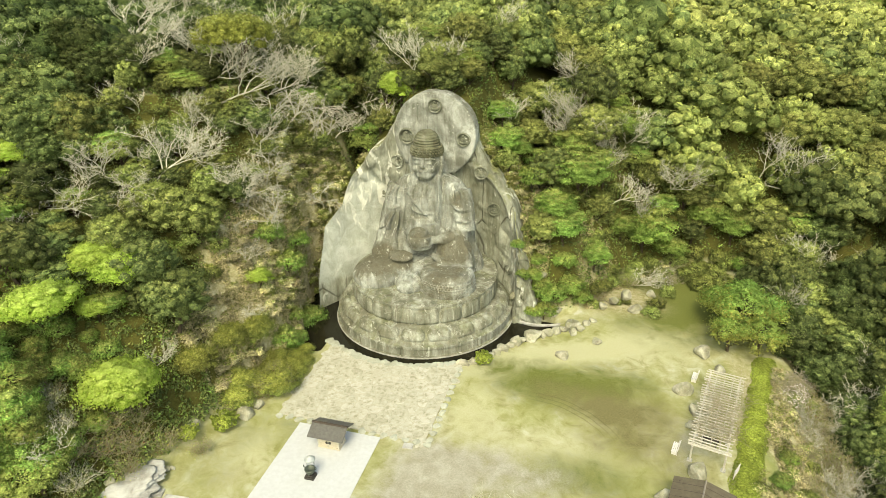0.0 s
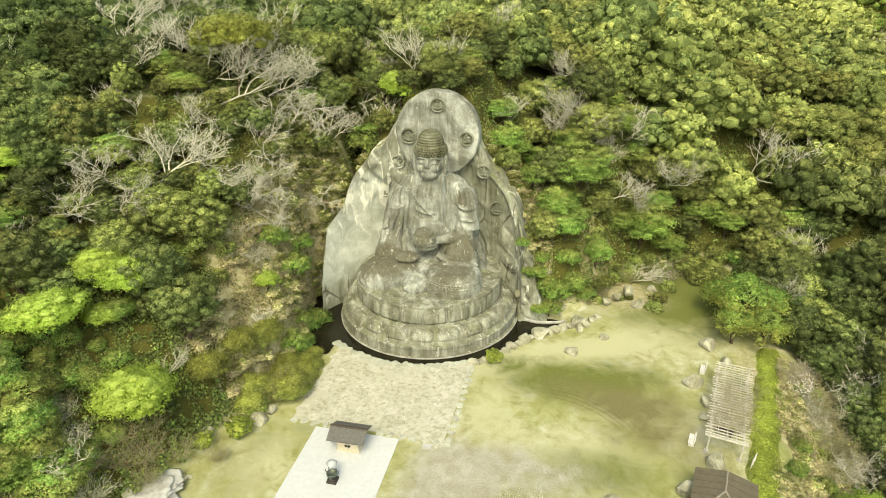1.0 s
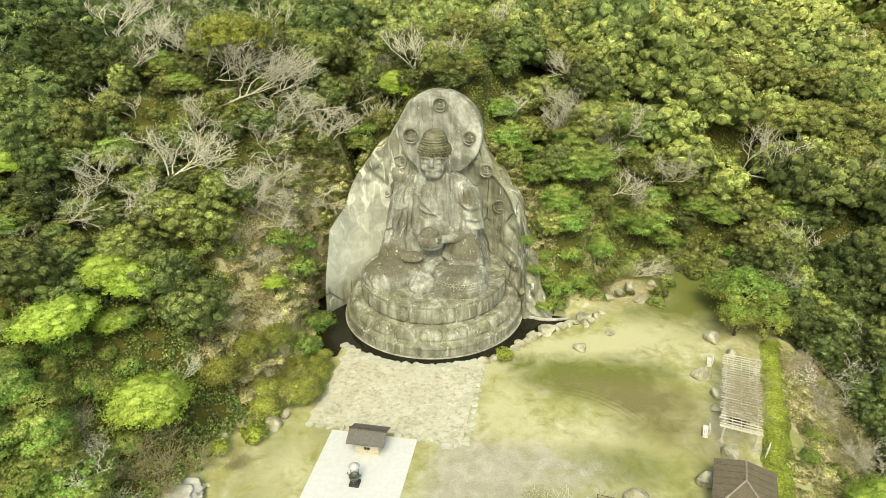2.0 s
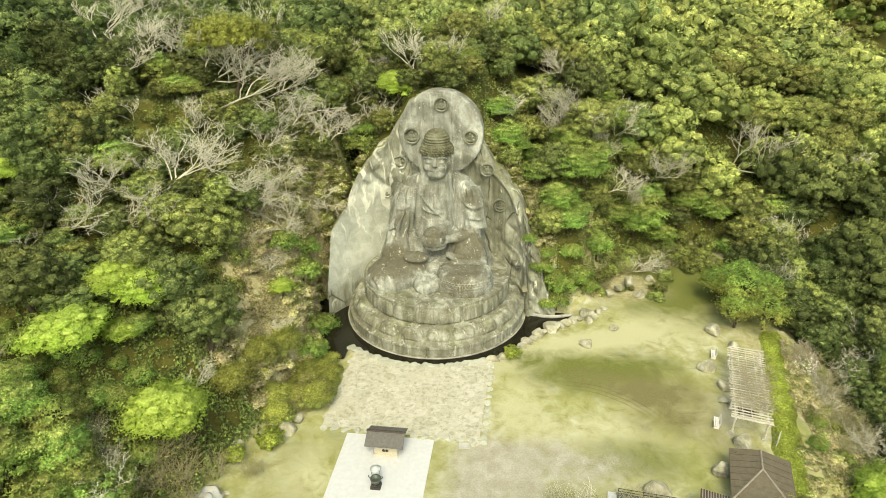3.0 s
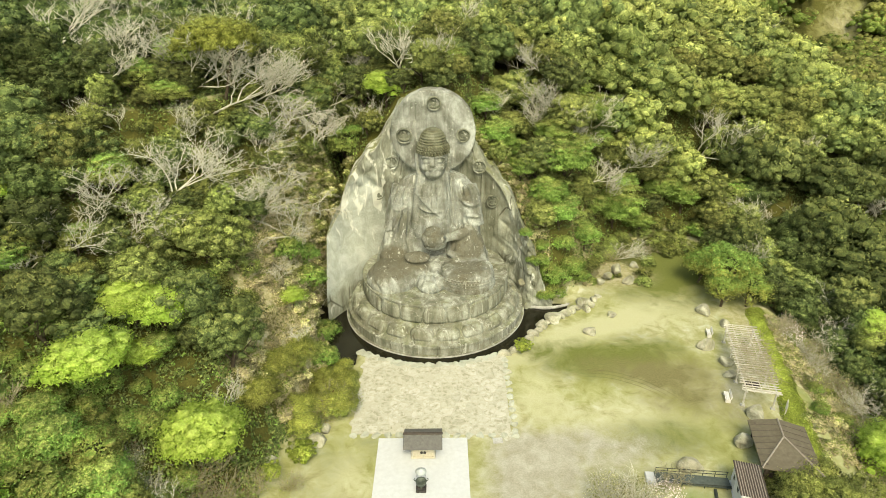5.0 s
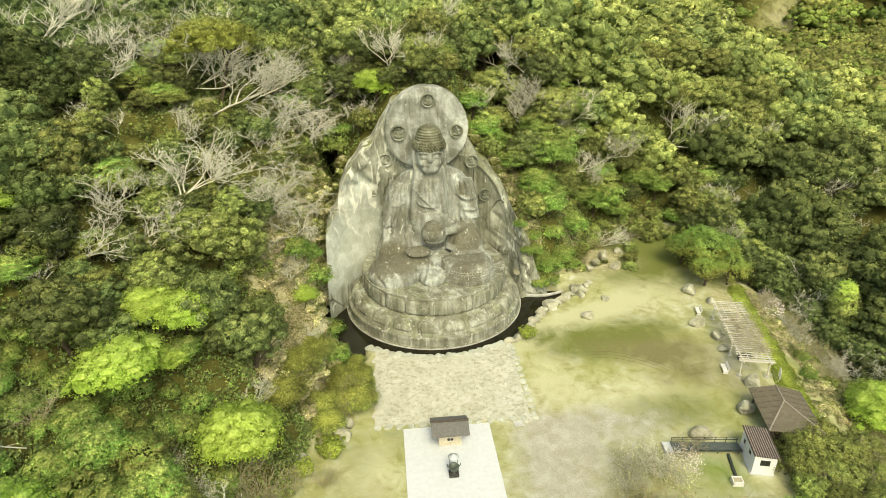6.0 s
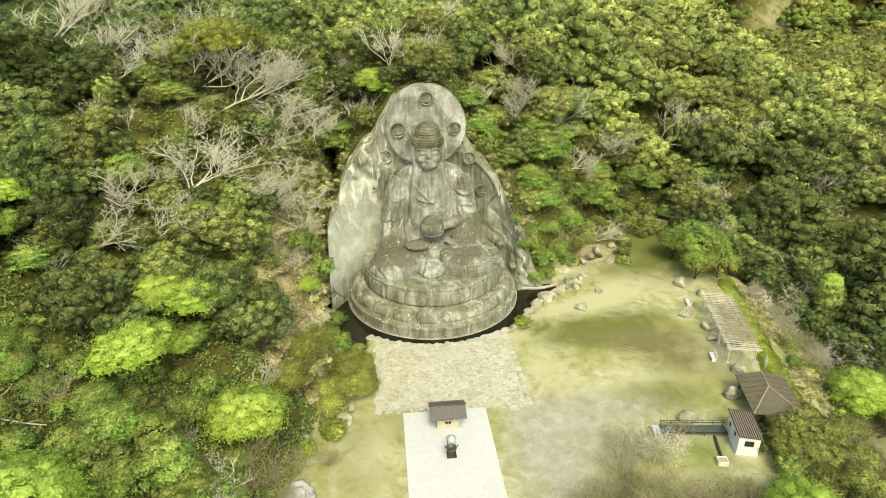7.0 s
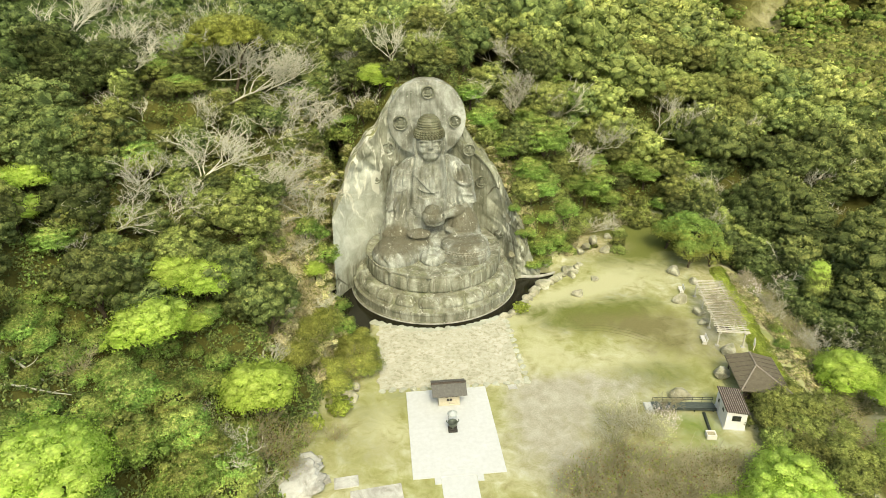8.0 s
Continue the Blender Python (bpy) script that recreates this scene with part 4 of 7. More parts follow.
    at = np.array([v.co for v in me.vertices])
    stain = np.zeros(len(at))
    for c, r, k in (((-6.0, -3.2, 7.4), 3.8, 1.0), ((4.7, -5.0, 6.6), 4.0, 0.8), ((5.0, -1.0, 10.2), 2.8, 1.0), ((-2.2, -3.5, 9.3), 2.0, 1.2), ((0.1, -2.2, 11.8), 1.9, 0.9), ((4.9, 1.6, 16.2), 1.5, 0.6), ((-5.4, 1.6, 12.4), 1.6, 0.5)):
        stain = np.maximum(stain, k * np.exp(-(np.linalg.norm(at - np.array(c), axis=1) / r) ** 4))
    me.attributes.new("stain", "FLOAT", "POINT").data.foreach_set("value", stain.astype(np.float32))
    return tagged(ob, "colossal seated stone statue, grey and weathered, carved from the rock face", "statue")


build_statue()


def petal(w, h, d, steps=8):
    """A bulging lotus petal panel with a rounded head, its back flat, w wide, h high."""
    bm = bmesh.new()
    grid = []
    for j in range(steps + 1):
        v = j / steps
        half = 0.5 * w * (1 - 0.28 * max(0, v - 0.55) ** 2 / 0.2) * (0.86 + 0.14 * min(1, v * 4))
        row = []
        for i in range(steps + 1):
            u = 2 * i / steps - 1
            edge = min(1 - abs(u), v + 0.06, 1.06 - v)
            bulge = d * min(1.0, edge / 0.22) ** 0.6 * (1 - 0.25 * abs(u))
            row.append(bm.verts.new((u * half, -bulge - 0.02, v * h)))
        grid.append(row)
    for lo, hi in zip(grid, grid[1:]):
        for i in range(steps):
            bm.faces.new((lo[i], lo[i + 1], hi[i + 1], hi[i]))
    rim = [e for e in bm.edges if e.is_boundary]
    made = bmesh.ops.extrude_edge_only(bm, edges=rim)["geom"]
    vs = [v for v in made if isinstance(v, bmesh.types.BMVert)]
    bmesh.ops.translate(bm, verts=vs, vec=(0, 0.5, 0))
    return bm


def build_pedestal():
    ped = thing("lotus_pedestal", "round grey stone lotus pedestal in two tiers, standing in the moat", "pedestal", turned(0, 0.2, 0, 0))
    bm = bmesh.new()
    lathe(bm, [(13.35, -2.4), (13.4, -0.75), (13.15, -0.72), (13.1, 0.15), (13.2, 0.3), (13.15, 0.62), (12.75, 0.75), (12.6, 1.0), (12.2, 1.6), (11.5, 2.3), (11.15, 2.65)], 140)
    for v in bm.verts:
        v.co += v.co.normalized() * 0.06 * noise.fractal(v.co * 0.7, 1.0, 2.0, 3)
    part("plinth", bm, PEDESTAL_STONE, ped, smooth=False)
    bm = bmesh.new()
    lathe(bm, [(13.42, -1.05), (13.5, -1.03), (13.5, -0.86), (13.3, -0.84)], 140)
    part("waterline_kerb", bm, PALE_ROCK, ped, "pale lime-crusted kerb at the waterline")
    bm = bmesh.new()
    lathe(bm, [(11.2, 2.6), (10.55, 2.7), (10.5, 5.05), (10.75, 5.15), (10.75, 5.45), (10.4, 5.5), (8.0, 5.62), (0.01, 5.7)], 140)
    for v in bm.verts:
        v.co += v.co.normalized() * 0.09 * noise.fractal(v.co * 0.6, 1.0, 2.0, 4)
    part("seat", bm, PEDESTAL_STONE, ped)
    up = petal(3.2, 2.35, 0.22)
    upper = part("upper_petal", up, PEDESTAL_STONE, ped, smooth=True)
    lo = petal(3.35, 1.75, 0.5)
    lower = part("lower_petal", lo, PEDESTAL_STONE, ped, smooth=True)
    for k, (ob, n, r, z, tip) in enumerate(((upper, 20, 10.58, 2.72, 0), (lower, 21, 12.35, 0.98, -32))):
        first = True
        for i in range(n):
            ang = 360 * (i + 0.5 * k) / n
            if 62 < ang < 298 and not (ang < 105 or ang > 255):
                continue
            m = pose(0, 0, 0, 0, 0, ang) @ pose(0, -r, z, tip, 0, 0)
            if first:
                ob.matrix_local = m
                first = False
            else:
                o = ob.copy()
                scene.collection.objects.link(o)
                o.matrix_local = m


build_pedestal()


def medallion(parent, x, y, z, r, pale=False):
    """A ring round a small seated relief figure, one mesh."""
    bm = bmesh.new()
    lathe(bm, [(0.01, -0.1), (r * 0.66, -0.1), (r * 0.8, -0.04), (r * 0.86, 0.24), (r, 0.26), (r * 1.1, -0.3)], 32)
    ball(bm, (0, -0.42 * r, 0.1), (0.66 * r, 0.26 * r, 0.16), 2)
    ball(bm, (0, -0.02 * r, 0.1), (0.4 * r, 0.42 * r, 0.18), 2)
    ball(bm, (0, 0.5 * r, 0.1), (0.22 * r, 0.24 * r, 0.16), 2)
    for v in bm.verts:
        v.co += Vector((0.05, 0.05, 0.08)) * noise.fractal(v.co * 1.6 + Vector((x, y, z)), 1.0, 2.0, 3)
    ob = part("medallion", bm, SPECKLED_RELIEF if pale else RELIEF_STONE, parent, "round relief medallion", True)
    ob.matrix_local = pose(x, y, z, 90, 0, 0)


def build_halo():
    halo = thing("halo", "large round stone halo with relief medallions behind the statue's head", "halo", turned(0, 0.1, 6.5, 0))
    bm = bmesh.new()
    made = lathe(bm, [(0.01, 0), (1.5, 0.0), (3.0, 0.0), (4.5, 0.0), (5.9, 0.02), (6.15, -0.08), (6.22, -0.3), (6.2, -2.4)], 90)
    for v in made:
        v.co += Vector((0, 0, 0.16)) * noise.fractal(v.co * 0.5, 1.0, 2.0, 4)
        v.co *= 1 + 0.012 * noise.noise(v.co * 0.8)
    bmesh.ops.transform(bm, matrix=pose(0, 0, 24.4, 90, 0, 0), verts=made)
    part("disc", bm, HALO_STONE, halo, smooth=False)
    medallion(halo, 0.2, -0.1, 28.7, 1.0)
    medallion(halo, -4.2, -0.1, 24.0, 1.15)
    medallion(halo, 4.4, -0.1, 24.0, 1.0)
    crest = thing("mandorla_reliefs", "round relief medallions carved on the rock face beside the shoulders", "relief", turned(0, 0.1, 6.5, 0))
    for x, z, r, p in ((-6.3, 19.6, 1.0, True), (6.9, 18.9, 1.0, False), (-8.5, 14.9, 0.95, False), (9.0, 13.3, 1.0, False)):
        medallion(crest, x, float(wall_depth(np.float64(x), np.float64(z))) - 6.6, z, r, p)


build_halo()


# ---- trees and shrubs ----
def leaf_faces(P, N, size, rng, long=1.5):
    """Pointed leaf sprays at P facing N: vertices and faces."""
    n = len(P)
    N = N / np.maximum(np.linalg.norm(N, axis=1, keepdims=True), 1e-6)
    A = rng.normal(size=(n, 3))
    U = np.cross(N, A)
    U /= np.maximum(np.linalg.norm(U, axis=1, keepdims=True), 1e-6)
    W = np.cross(N, U)
    s = (size * rng.uniform(0.65, 1.3, n))[:, None]
    W = np.where(np.sum(np.cross(U, W) * N, axis=1, keepdims=True) < 0, -W, W)
    V = np.stack([P + U * s * long * 0.5, P - U * s * long * 0.27 + W * s * 0.5, P - U * s * long * 0.27 - W * s * 0.5], 1).reshape(-1, 3)
    F = np.arange(3 * n).reshape(n, 3)
    return V, F


def mesh_of(name, V, F, materials, index=None, smooth=False, normals=None):
    me = bpy.data.meshes.new(name)
    me.from_pydata(V.tolist(), [], F if isinstance(F, list) else F.tolist())
    for m in materials:
        me.materials.append(m)
    if index is not None:
        me.polygons.foreach_set("material_index", np.asarray(index, np.int32))
    if smooth:
        me.polygons.foreach_set("use_smooth", np.ones(len(me.polygons), bool))
    if normals is not None:
        me.normals_split_custom_set_from_vertices(normals.tolist())
    return me


def sphere_arrays(sub):
    bm = bmesh.new()
    bmesh.ops.create_icosphere(bm, subdivisions=sub, radius=1.0)
    arrays = np.array([v.co for v in bm.verts]), np.array([[v.index for v in f.verts] for f in bm.faces])
    bm.free()
    return arrays


BALL_V, BALL_F = sphere_arrays(1)
DOME_V, DOME_F = sphere_arrays(2)


def crown_data(seed, R, H, lumps, leaves, size, mats, tip=0.0, lump=0.2, layered=0.0, gap=0.0, ragged=0.3, inner=0.0):
    """A crown R wide and H high over its base: an uneven leafy body, many small rounded clumps on it, all clad in
    leaves, the upper sides in a second leaf colour: new growth, and light from above painted in.
    """
    rng = np.random.default_rng(seed)
    scale = np.array([R, R, H * 0.5])
    mid = np.array([0, 0, H * 0.48])
    lobe = rng.normal(size=(7, 3))
    lobe /= np.linalg.norm(lobe, axis=1, keepdims=True)
    swell = rng.uniform(0.05, 0.46, 7)

    def body(d):
        """The radius of the body in the direction d, as a share of its size: a few broad lobes."""
        return (0.68 - gap) + np.minimum(0.85 * (np.exp(7 * (d @ lobe.T - 1)) * swell).sum(1), 0.42)

    # clumps spread over the crown but for its underside, each pushed off its place
    up = 1 - 1.45 * (np.arange(lumps) + 0.5) / lumps
    way = np.arange(lumps) * 2.39996 + rng.uniform(0, 6)
    d = np.stack([np.sqrt(1 - up ** 2) * np.cos(way), np.sqrt(1 - up ** 2) * np.sin(way), up], 1)
    d += rng.normal(size=d.shape) * 0.75 / math.sqrt(lumps)
    d /= np.linalg.norm(d, axis=1, keepdims=True)
    rad = R * lump * rng.uniform(0.55, 1.35, len(d))
    C = d * (body(d) * rng.uniform(0.93, 1.13, len(d)))[:, None] * scale + mid
    if layered:
        C[:, 2] = np.round(C[:, 2] / layered) * layered
    flat = np.array([1, 1, 0.75 if not layered else 0.36])

    def buried(P, own, share=0.72):
        v = (P - mid) / scale
        ln = np.maximum(np.linalg.norm(v, axis=1), 1e-6)
        hid = ln < (0.91 if not layered else 0.83) * body(v / ln[:, None])
        for j, (c, r) in enumerate(zip(C, rad)):
            hid |= (own != j) & (np.linalg.norm((P - c) / flat, axis=1) < share * r)
        return hid

    def outward(P, n):
        out = P - mid
        v = n + 0.6 * out / np.maximum(np.linalg.norm(out, axis=1, keepdims=True), 1e-6) + np.array([0, 0, 0.1])
        return v / np.maximum(np.linalg.norm(v, axis=1, keepdims=True), 1e-6)

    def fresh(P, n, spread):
        """Whether the second leaf colour covers this place: the upper sides, for new growth and painted top light."""
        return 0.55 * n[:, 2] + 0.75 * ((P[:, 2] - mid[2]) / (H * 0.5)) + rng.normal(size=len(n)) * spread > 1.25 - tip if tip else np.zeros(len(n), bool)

    keep_v, keep_f, keep_n, keep_i, at = [], [], [], [], 0
    for j, (c, r) in enumerate(zip(C, rad)):
        n = BALL_V @ np.array(Euler(rng.uniform(0, 6, 3)).to_matrix())
        P = c + n * r * 0.84 * flat * rng.uniform(0.7, 1.16, (len(n), 1))
        face_at, face_n = P[BALL_F].mean(1), n[BALL_F].mean(1)
        ok = ~buried(face_at, np.full(len(face_at), j)) & (face_n[:, 2] > -0.6)
        keep_v.append(P)
        keep_n.append(outward(P, n))
        keep_f.append(BALL_F[ok] + at)
        keep_i.append(fresh(face_at[ok], face_n[ok], 0.1))
        at += len(P)
    # the body between the clumps
    bd, bf = (DOME_V, DOME_F) if lumps > 40 else (BALL_V, BALL_F)
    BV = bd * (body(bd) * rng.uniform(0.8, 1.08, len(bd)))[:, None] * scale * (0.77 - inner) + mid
    keep_v.append(BV)
    keep_n.append(outward(BV, bd))
    keep_f.append(bf + at)
    keep_i.append(np.zeros(len(bf), bool))
    # leaves: on the clumps, and some on the body
    k = rng.choice(len(C), leaves * 2, p=rad ** 2 / np.sum(rad ** 2))
    n = rng.normal(size=(leaves * 2, 3))
    n[:, 2] = np.abs(n[:, 2]) * rng.choice([1, 1, 1, -0.6], leaves * 2)
    n /= np.linalg.norm(n, axis=1, keepdims=True)
    P = C[k] + n * rad[k][:, None] * flat * rng.uniform(0.84, 1.0 + ragged, (leaves * 2, 1))
    free = np.nonzero(~buried(P, k))[0][:leaves]
    P, n = P[free], n[free]
    m = leaves // 3
    e = rng.normal(size=(m, 3))
    e /= np.linalg.norm(e, axis=1, keepdims=True)
    e[:, 2] = np.where(e[:, 2] < -0.4, -e[:, 2], e[:, 2])
    P = np.concatenate([P, e * (body(e) * rng.uniform(0.94, 1.1, m))[:, None] * scale + mid])
    n = np.concatenate([n, e])
    V, F = leaf_faces(P, n + rng.normal(size=n.shape) * 0.5 + np.array([0, 0, 0.3]), size, rng, 1.6)
    soft_n = outward(P, n + 0.25 * rng.normal(size=n.shape))
    base = len(V)
    verts = np.concatenate([V, *keep_v])
    faces = np.concatenate([F, np.concatenate(keep_f) + base])
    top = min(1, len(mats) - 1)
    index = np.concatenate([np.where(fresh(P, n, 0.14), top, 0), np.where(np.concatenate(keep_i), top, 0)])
    # the body takes the dark colour: painted shade in the gaps between clumps
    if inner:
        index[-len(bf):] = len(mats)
    return verts, faces, index, np.concatenate([np.repeat(soft_n, 3, axis=0), *keep_n])


def crown_mesh(seed, R, H, lumps, leaves, size, mats, tip=0.0, lump=0.2, layered=0.0, gap=0.0, ragged=0.3, inner=0.0):
    V, F, index, normals = crown_data(seed, R, H, lumps, leaves, size, mats, tip, lump, layered, gap, ragged, inner)
    return mesh_of("crown", V, F, [*mats, CROWN_SHADE], index, normals=normals)


class Skin:
    """Collects tapered tubes into one mesh."""

    def __init__(self):
        self.v, self.f = [], []

    def tube(self, pts, r0, r1, sides=4):
        start = len(self.v)
        n = len(pts)
        for i, p in enumerate(pts):
            d = pts[min(i + 1, n - 1)] - pts[max(i - 1, 0)]
            q = d.to_track_quat("Z", "Y")
            r = r0 + (r1 - r0) * i / (n - 1)
            for k in range(sides):
                t = 2 * math.pi * k / sides
                self.v.append(tuple(p + q @ Vector((r * math.cos(t), r * math.sin(t), 0))))
        for i in range(n - 1):
            for k in range(sides):
                j = (k + 1) % sides
                a, b = start + i * sides, start + (i + 1) * sides
                self.f.append([a + k, a + j, b + j, b + k])

    def mesh(self, name, materials):
        return mesh_of(name, np.array(self.v), self.f, materials, smooth=True)


def bent(rnd, a, way, length, n=4, wander=0.18, rise=0.0):
    pts, p, d = [a.copy()], a.copy(), way.normalized()
    for _ in range(n):
        d = (d + Vector((rnd.gauss(0, wander), rnd.gauss(0, wander), rnd.gauss(0, wander * 0.6) + rise))).normalized()
        p = p + d * (length / n)
        pts.append(p.copy())
    return pts, d


def trunk_mesh(seed, h, r, spread, mats, limbs=5):
    rnd = random.Random(seed)
    sk = Skin()
    pts, d = bent(rnd, Vector((0, 0, -0.8)), Vector((rnd.gauss(0, 0.12), rnd.gauss(0, 0.12), 1)), h + 0.8, 5, 0.08)
    sk.tube(pts, r, r * 0.45, 7)
    for i in range(limbs):
        b = pts[2 + i % 3]
        t = 2 * math.pi * i / limbs + rnd.random()
        q, _ = bent(rnd, b, Vector((math.cos(t) * spread, math.sin(t) * spread, h * 0.6)), h * 0.75, 4, 0.12)
        sk.tube(q, r * 0.42, r * 0.1, 5)
    return sk.mesh("trunk", mats)


def bare_mesh(seed, h, r, wide=1.0, levels=4, lean=(0, 0), droop=0.0, mats=(BARE,), first=5):
    """A leafless tree: leaning trunk, long winding limbs, branches that turn up at their ends, fans of fine twigs."""
    rnd = random.Random(seed)
    sk = Skin()
    trunk, d = bent(rnd, Vector((0, 0, -0.5)), Vector((lean[0] + rnd.gauss(0, 0.15), lean[1] + rnd.gauss(0, 0.15), 1)), h * 0.45, 6, 0.14)
    sk.tube(trunk, r, r * 0.6, 6)

    def grow(p, way, ln, rad, level):
        pts, e = bent(rnd, p, way, ln, (6, 5, 3, 2)[level], (0.18, 0.2, 0.2, 0.2)[level], (0.04, 0.07, 0.1, 0.08)[level] * (1 - 2.4 * droop))
        sk.tube(pts, rad, max(rad * 0.45, 0.012), (5, 4, 3, 3)[level])
        if level == levels - 1:
            return
        n = (4, 5, 4)[level]
        for k in range(n):
            b = pts[max(1, len(pts) - 1 - k % (len(pts) - 1))]
            side = Vector((rnd.gauss(0, 1), rnd.gauss(0, 1), rnd.gauss(0.15, 0.5) - droop)).normalized()
            grow(b, e * rnd.uniform(0.7, 1.1) + side * 0.8 * wide, ln * rnd.uniform(*((0.5, 0.75), (0.35, 0.55), (0.4, 0.6))[level]), max(rad * 0.56, 0.02), level + 1)

    for k in range(first):
        t = 2 * math.pi * (k + rnd.random() * 0.7) / first
        out = Vector((math.cos(t), math.sin(t), 0.5 - droop)) * wide
        grow(trunk[-1 - k % 3], d * 0.9 + out * 0.7, h * rnd.uniform(0.36, 0.56), r * 0.55, 0)
    return sk.mesh("branchwork", mats)


class Kind:
    """A kind of tree: a few models with parts, copied to their places."""

    def __init__(self, name, label, category, models, group):
        self.models = []
        for parts in models:
            ob = thing(name, label, category, pose(0, 0, -400), group)
            for pn, me in parts:
                o = new(pn, me)
                o.parent = ob
            self.models.append(ob)
        self.used = set()

    def put(self, x, y, s, k=0, turn=0.0, sink=0.0, label="", z=None, tilt=(0.0, 0.0), sz=1.0):
        k %= len(self.models)
        ob = self.models[k]
        base = (lift(x, y) if z is None else z) - sink
        m = pose(x, y, base, tilt[0], tilt[1], turn)
        if k in self.used:
            ob = copy_thing(ob, m)
        else:
            self.used.add(k)
            ob.matrix_basis = m
        ob.scale = (s, s, s * sz)
        if label:
            ob["label"] = label
        return ob

    def done(self):
        for k, ob in enumerate(self.models):
            if k not in self.used:
                for o in (*ob.children_recursive, ob):
                    bpy.data.objects.remove(o)


def leafy(name, label, group, seeds, R, H, base, lumps, leaves, size, mats, tip=0.0, lump=0.36, layered=0.0, gap=0.0, bark=BARK, category="tree", trunk=0.22, ragged=0.3, inner=0.0):
    models = []
    for s in seeds:
        cr = crown_mesh(s, R, H, lumps, leaves, size, mats, tip, lump, layered, gap, ragged, inner)
        cr.transform(Matrix.Translation((0, 0, base)))
        models.append([("trunk" if category == "tree" else "stem", trunk_mesh(s, base + H * 0.45, trunk, R * 0.5, [bark])), ("crown", cr)])
    return Kind(name, label, category, models, group)


# second leaf colour on the crown tops: new growth plus light put into the colour
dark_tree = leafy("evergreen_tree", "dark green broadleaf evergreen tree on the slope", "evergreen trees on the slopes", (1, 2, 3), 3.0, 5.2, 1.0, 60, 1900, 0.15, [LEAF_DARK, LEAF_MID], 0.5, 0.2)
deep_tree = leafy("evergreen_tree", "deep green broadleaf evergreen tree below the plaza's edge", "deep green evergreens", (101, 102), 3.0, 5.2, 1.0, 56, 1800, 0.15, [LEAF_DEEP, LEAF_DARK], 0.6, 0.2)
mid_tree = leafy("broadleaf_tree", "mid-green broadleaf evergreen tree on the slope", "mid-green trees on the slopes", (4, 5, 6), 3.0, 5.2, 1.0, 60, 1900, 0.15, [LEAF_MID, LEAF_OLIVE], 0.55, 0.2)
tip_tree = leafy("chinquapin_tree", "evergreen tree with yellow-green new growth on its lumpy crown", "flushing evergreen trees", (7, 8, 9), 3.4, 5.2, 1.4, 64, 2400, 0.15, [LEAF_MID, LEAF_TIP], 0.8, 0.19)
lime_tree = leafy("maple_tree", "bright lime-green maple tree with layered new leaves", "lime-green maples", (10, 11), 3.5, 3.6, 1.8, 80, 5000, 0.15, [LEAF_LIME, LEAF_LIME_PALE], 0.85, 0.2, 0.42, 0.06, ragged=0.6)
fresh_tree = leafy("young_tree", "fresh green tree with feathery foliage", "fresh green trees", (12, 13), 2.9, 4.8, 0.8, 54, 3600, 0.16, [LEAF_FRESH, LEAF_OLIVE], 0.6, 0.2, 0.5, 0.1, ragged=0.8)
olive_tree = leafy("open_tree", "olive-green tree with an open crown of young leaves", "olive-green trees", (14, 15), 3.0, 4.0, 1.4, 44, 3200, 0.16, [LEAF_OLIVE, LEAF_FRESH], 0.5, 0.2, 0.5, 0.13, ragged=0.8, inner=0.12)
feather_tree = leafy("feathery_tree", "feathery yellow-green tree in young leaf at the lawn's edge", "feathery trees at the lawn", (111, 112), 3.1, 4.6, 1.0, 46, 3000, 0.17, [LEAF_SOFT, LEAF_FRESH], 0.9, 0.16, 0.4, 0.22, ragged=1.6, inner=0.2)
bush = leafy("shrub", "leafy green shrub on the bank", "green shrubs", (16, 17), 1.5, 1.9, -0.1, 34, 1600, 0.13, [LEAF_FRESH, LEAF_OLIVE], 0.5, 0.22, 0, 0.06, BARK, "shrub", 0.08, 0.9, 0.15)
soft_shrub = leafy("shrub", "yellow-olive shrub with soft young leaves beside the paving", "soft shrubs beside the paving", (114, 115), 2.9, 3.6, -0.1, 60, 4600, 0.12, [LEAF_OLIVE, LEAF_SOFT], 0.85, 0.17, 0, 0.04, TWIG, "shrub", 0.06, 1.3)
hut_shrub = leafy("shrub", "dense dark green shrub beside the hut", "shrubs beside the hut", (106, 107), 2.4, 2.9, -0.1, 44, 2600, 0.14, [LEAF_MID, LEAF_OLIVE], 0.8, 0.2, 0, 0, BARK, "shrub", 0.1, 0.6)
ball_bush = leafy("clipped_bush", "clipped round bright green bush", "clipped bushes", (18,), 1.15, 1.7, -0.1, 40, 2600, 0.09, [LEAF_CLIP], 0.0, 0.14, 0, -0.08, BARK, "shrub", 0.06, 0.15)

bare_tree = Kind("bare_tree", "leafless pale grey tree with spreading branches", "tree", [
    [("branchwork", bare_mesh(s, 7.5, 0.13, w, 4, ln, dr))]
    for s, w, ln, dr in ((21, 1.0, (0.6, -0.6), 0.0), (22, 1.15, (0.2, -0.4), 0.05), (23, 0.95, (0.9, -0.8), 0.05), (24, 1.1, (0.5, -0.9), 0.1))], "bare trees on the slopes")
hang_tree = Kind("bare_tree", "leafless pale tree whose branches hang down the bank", "tree", [
    [("branchwork", bare_mesh(s, 6.4, 0.15, 0.75, 4, (0.3, -1.6), 0.6))] for s in (31, 32)], "bare trees on the slopes")


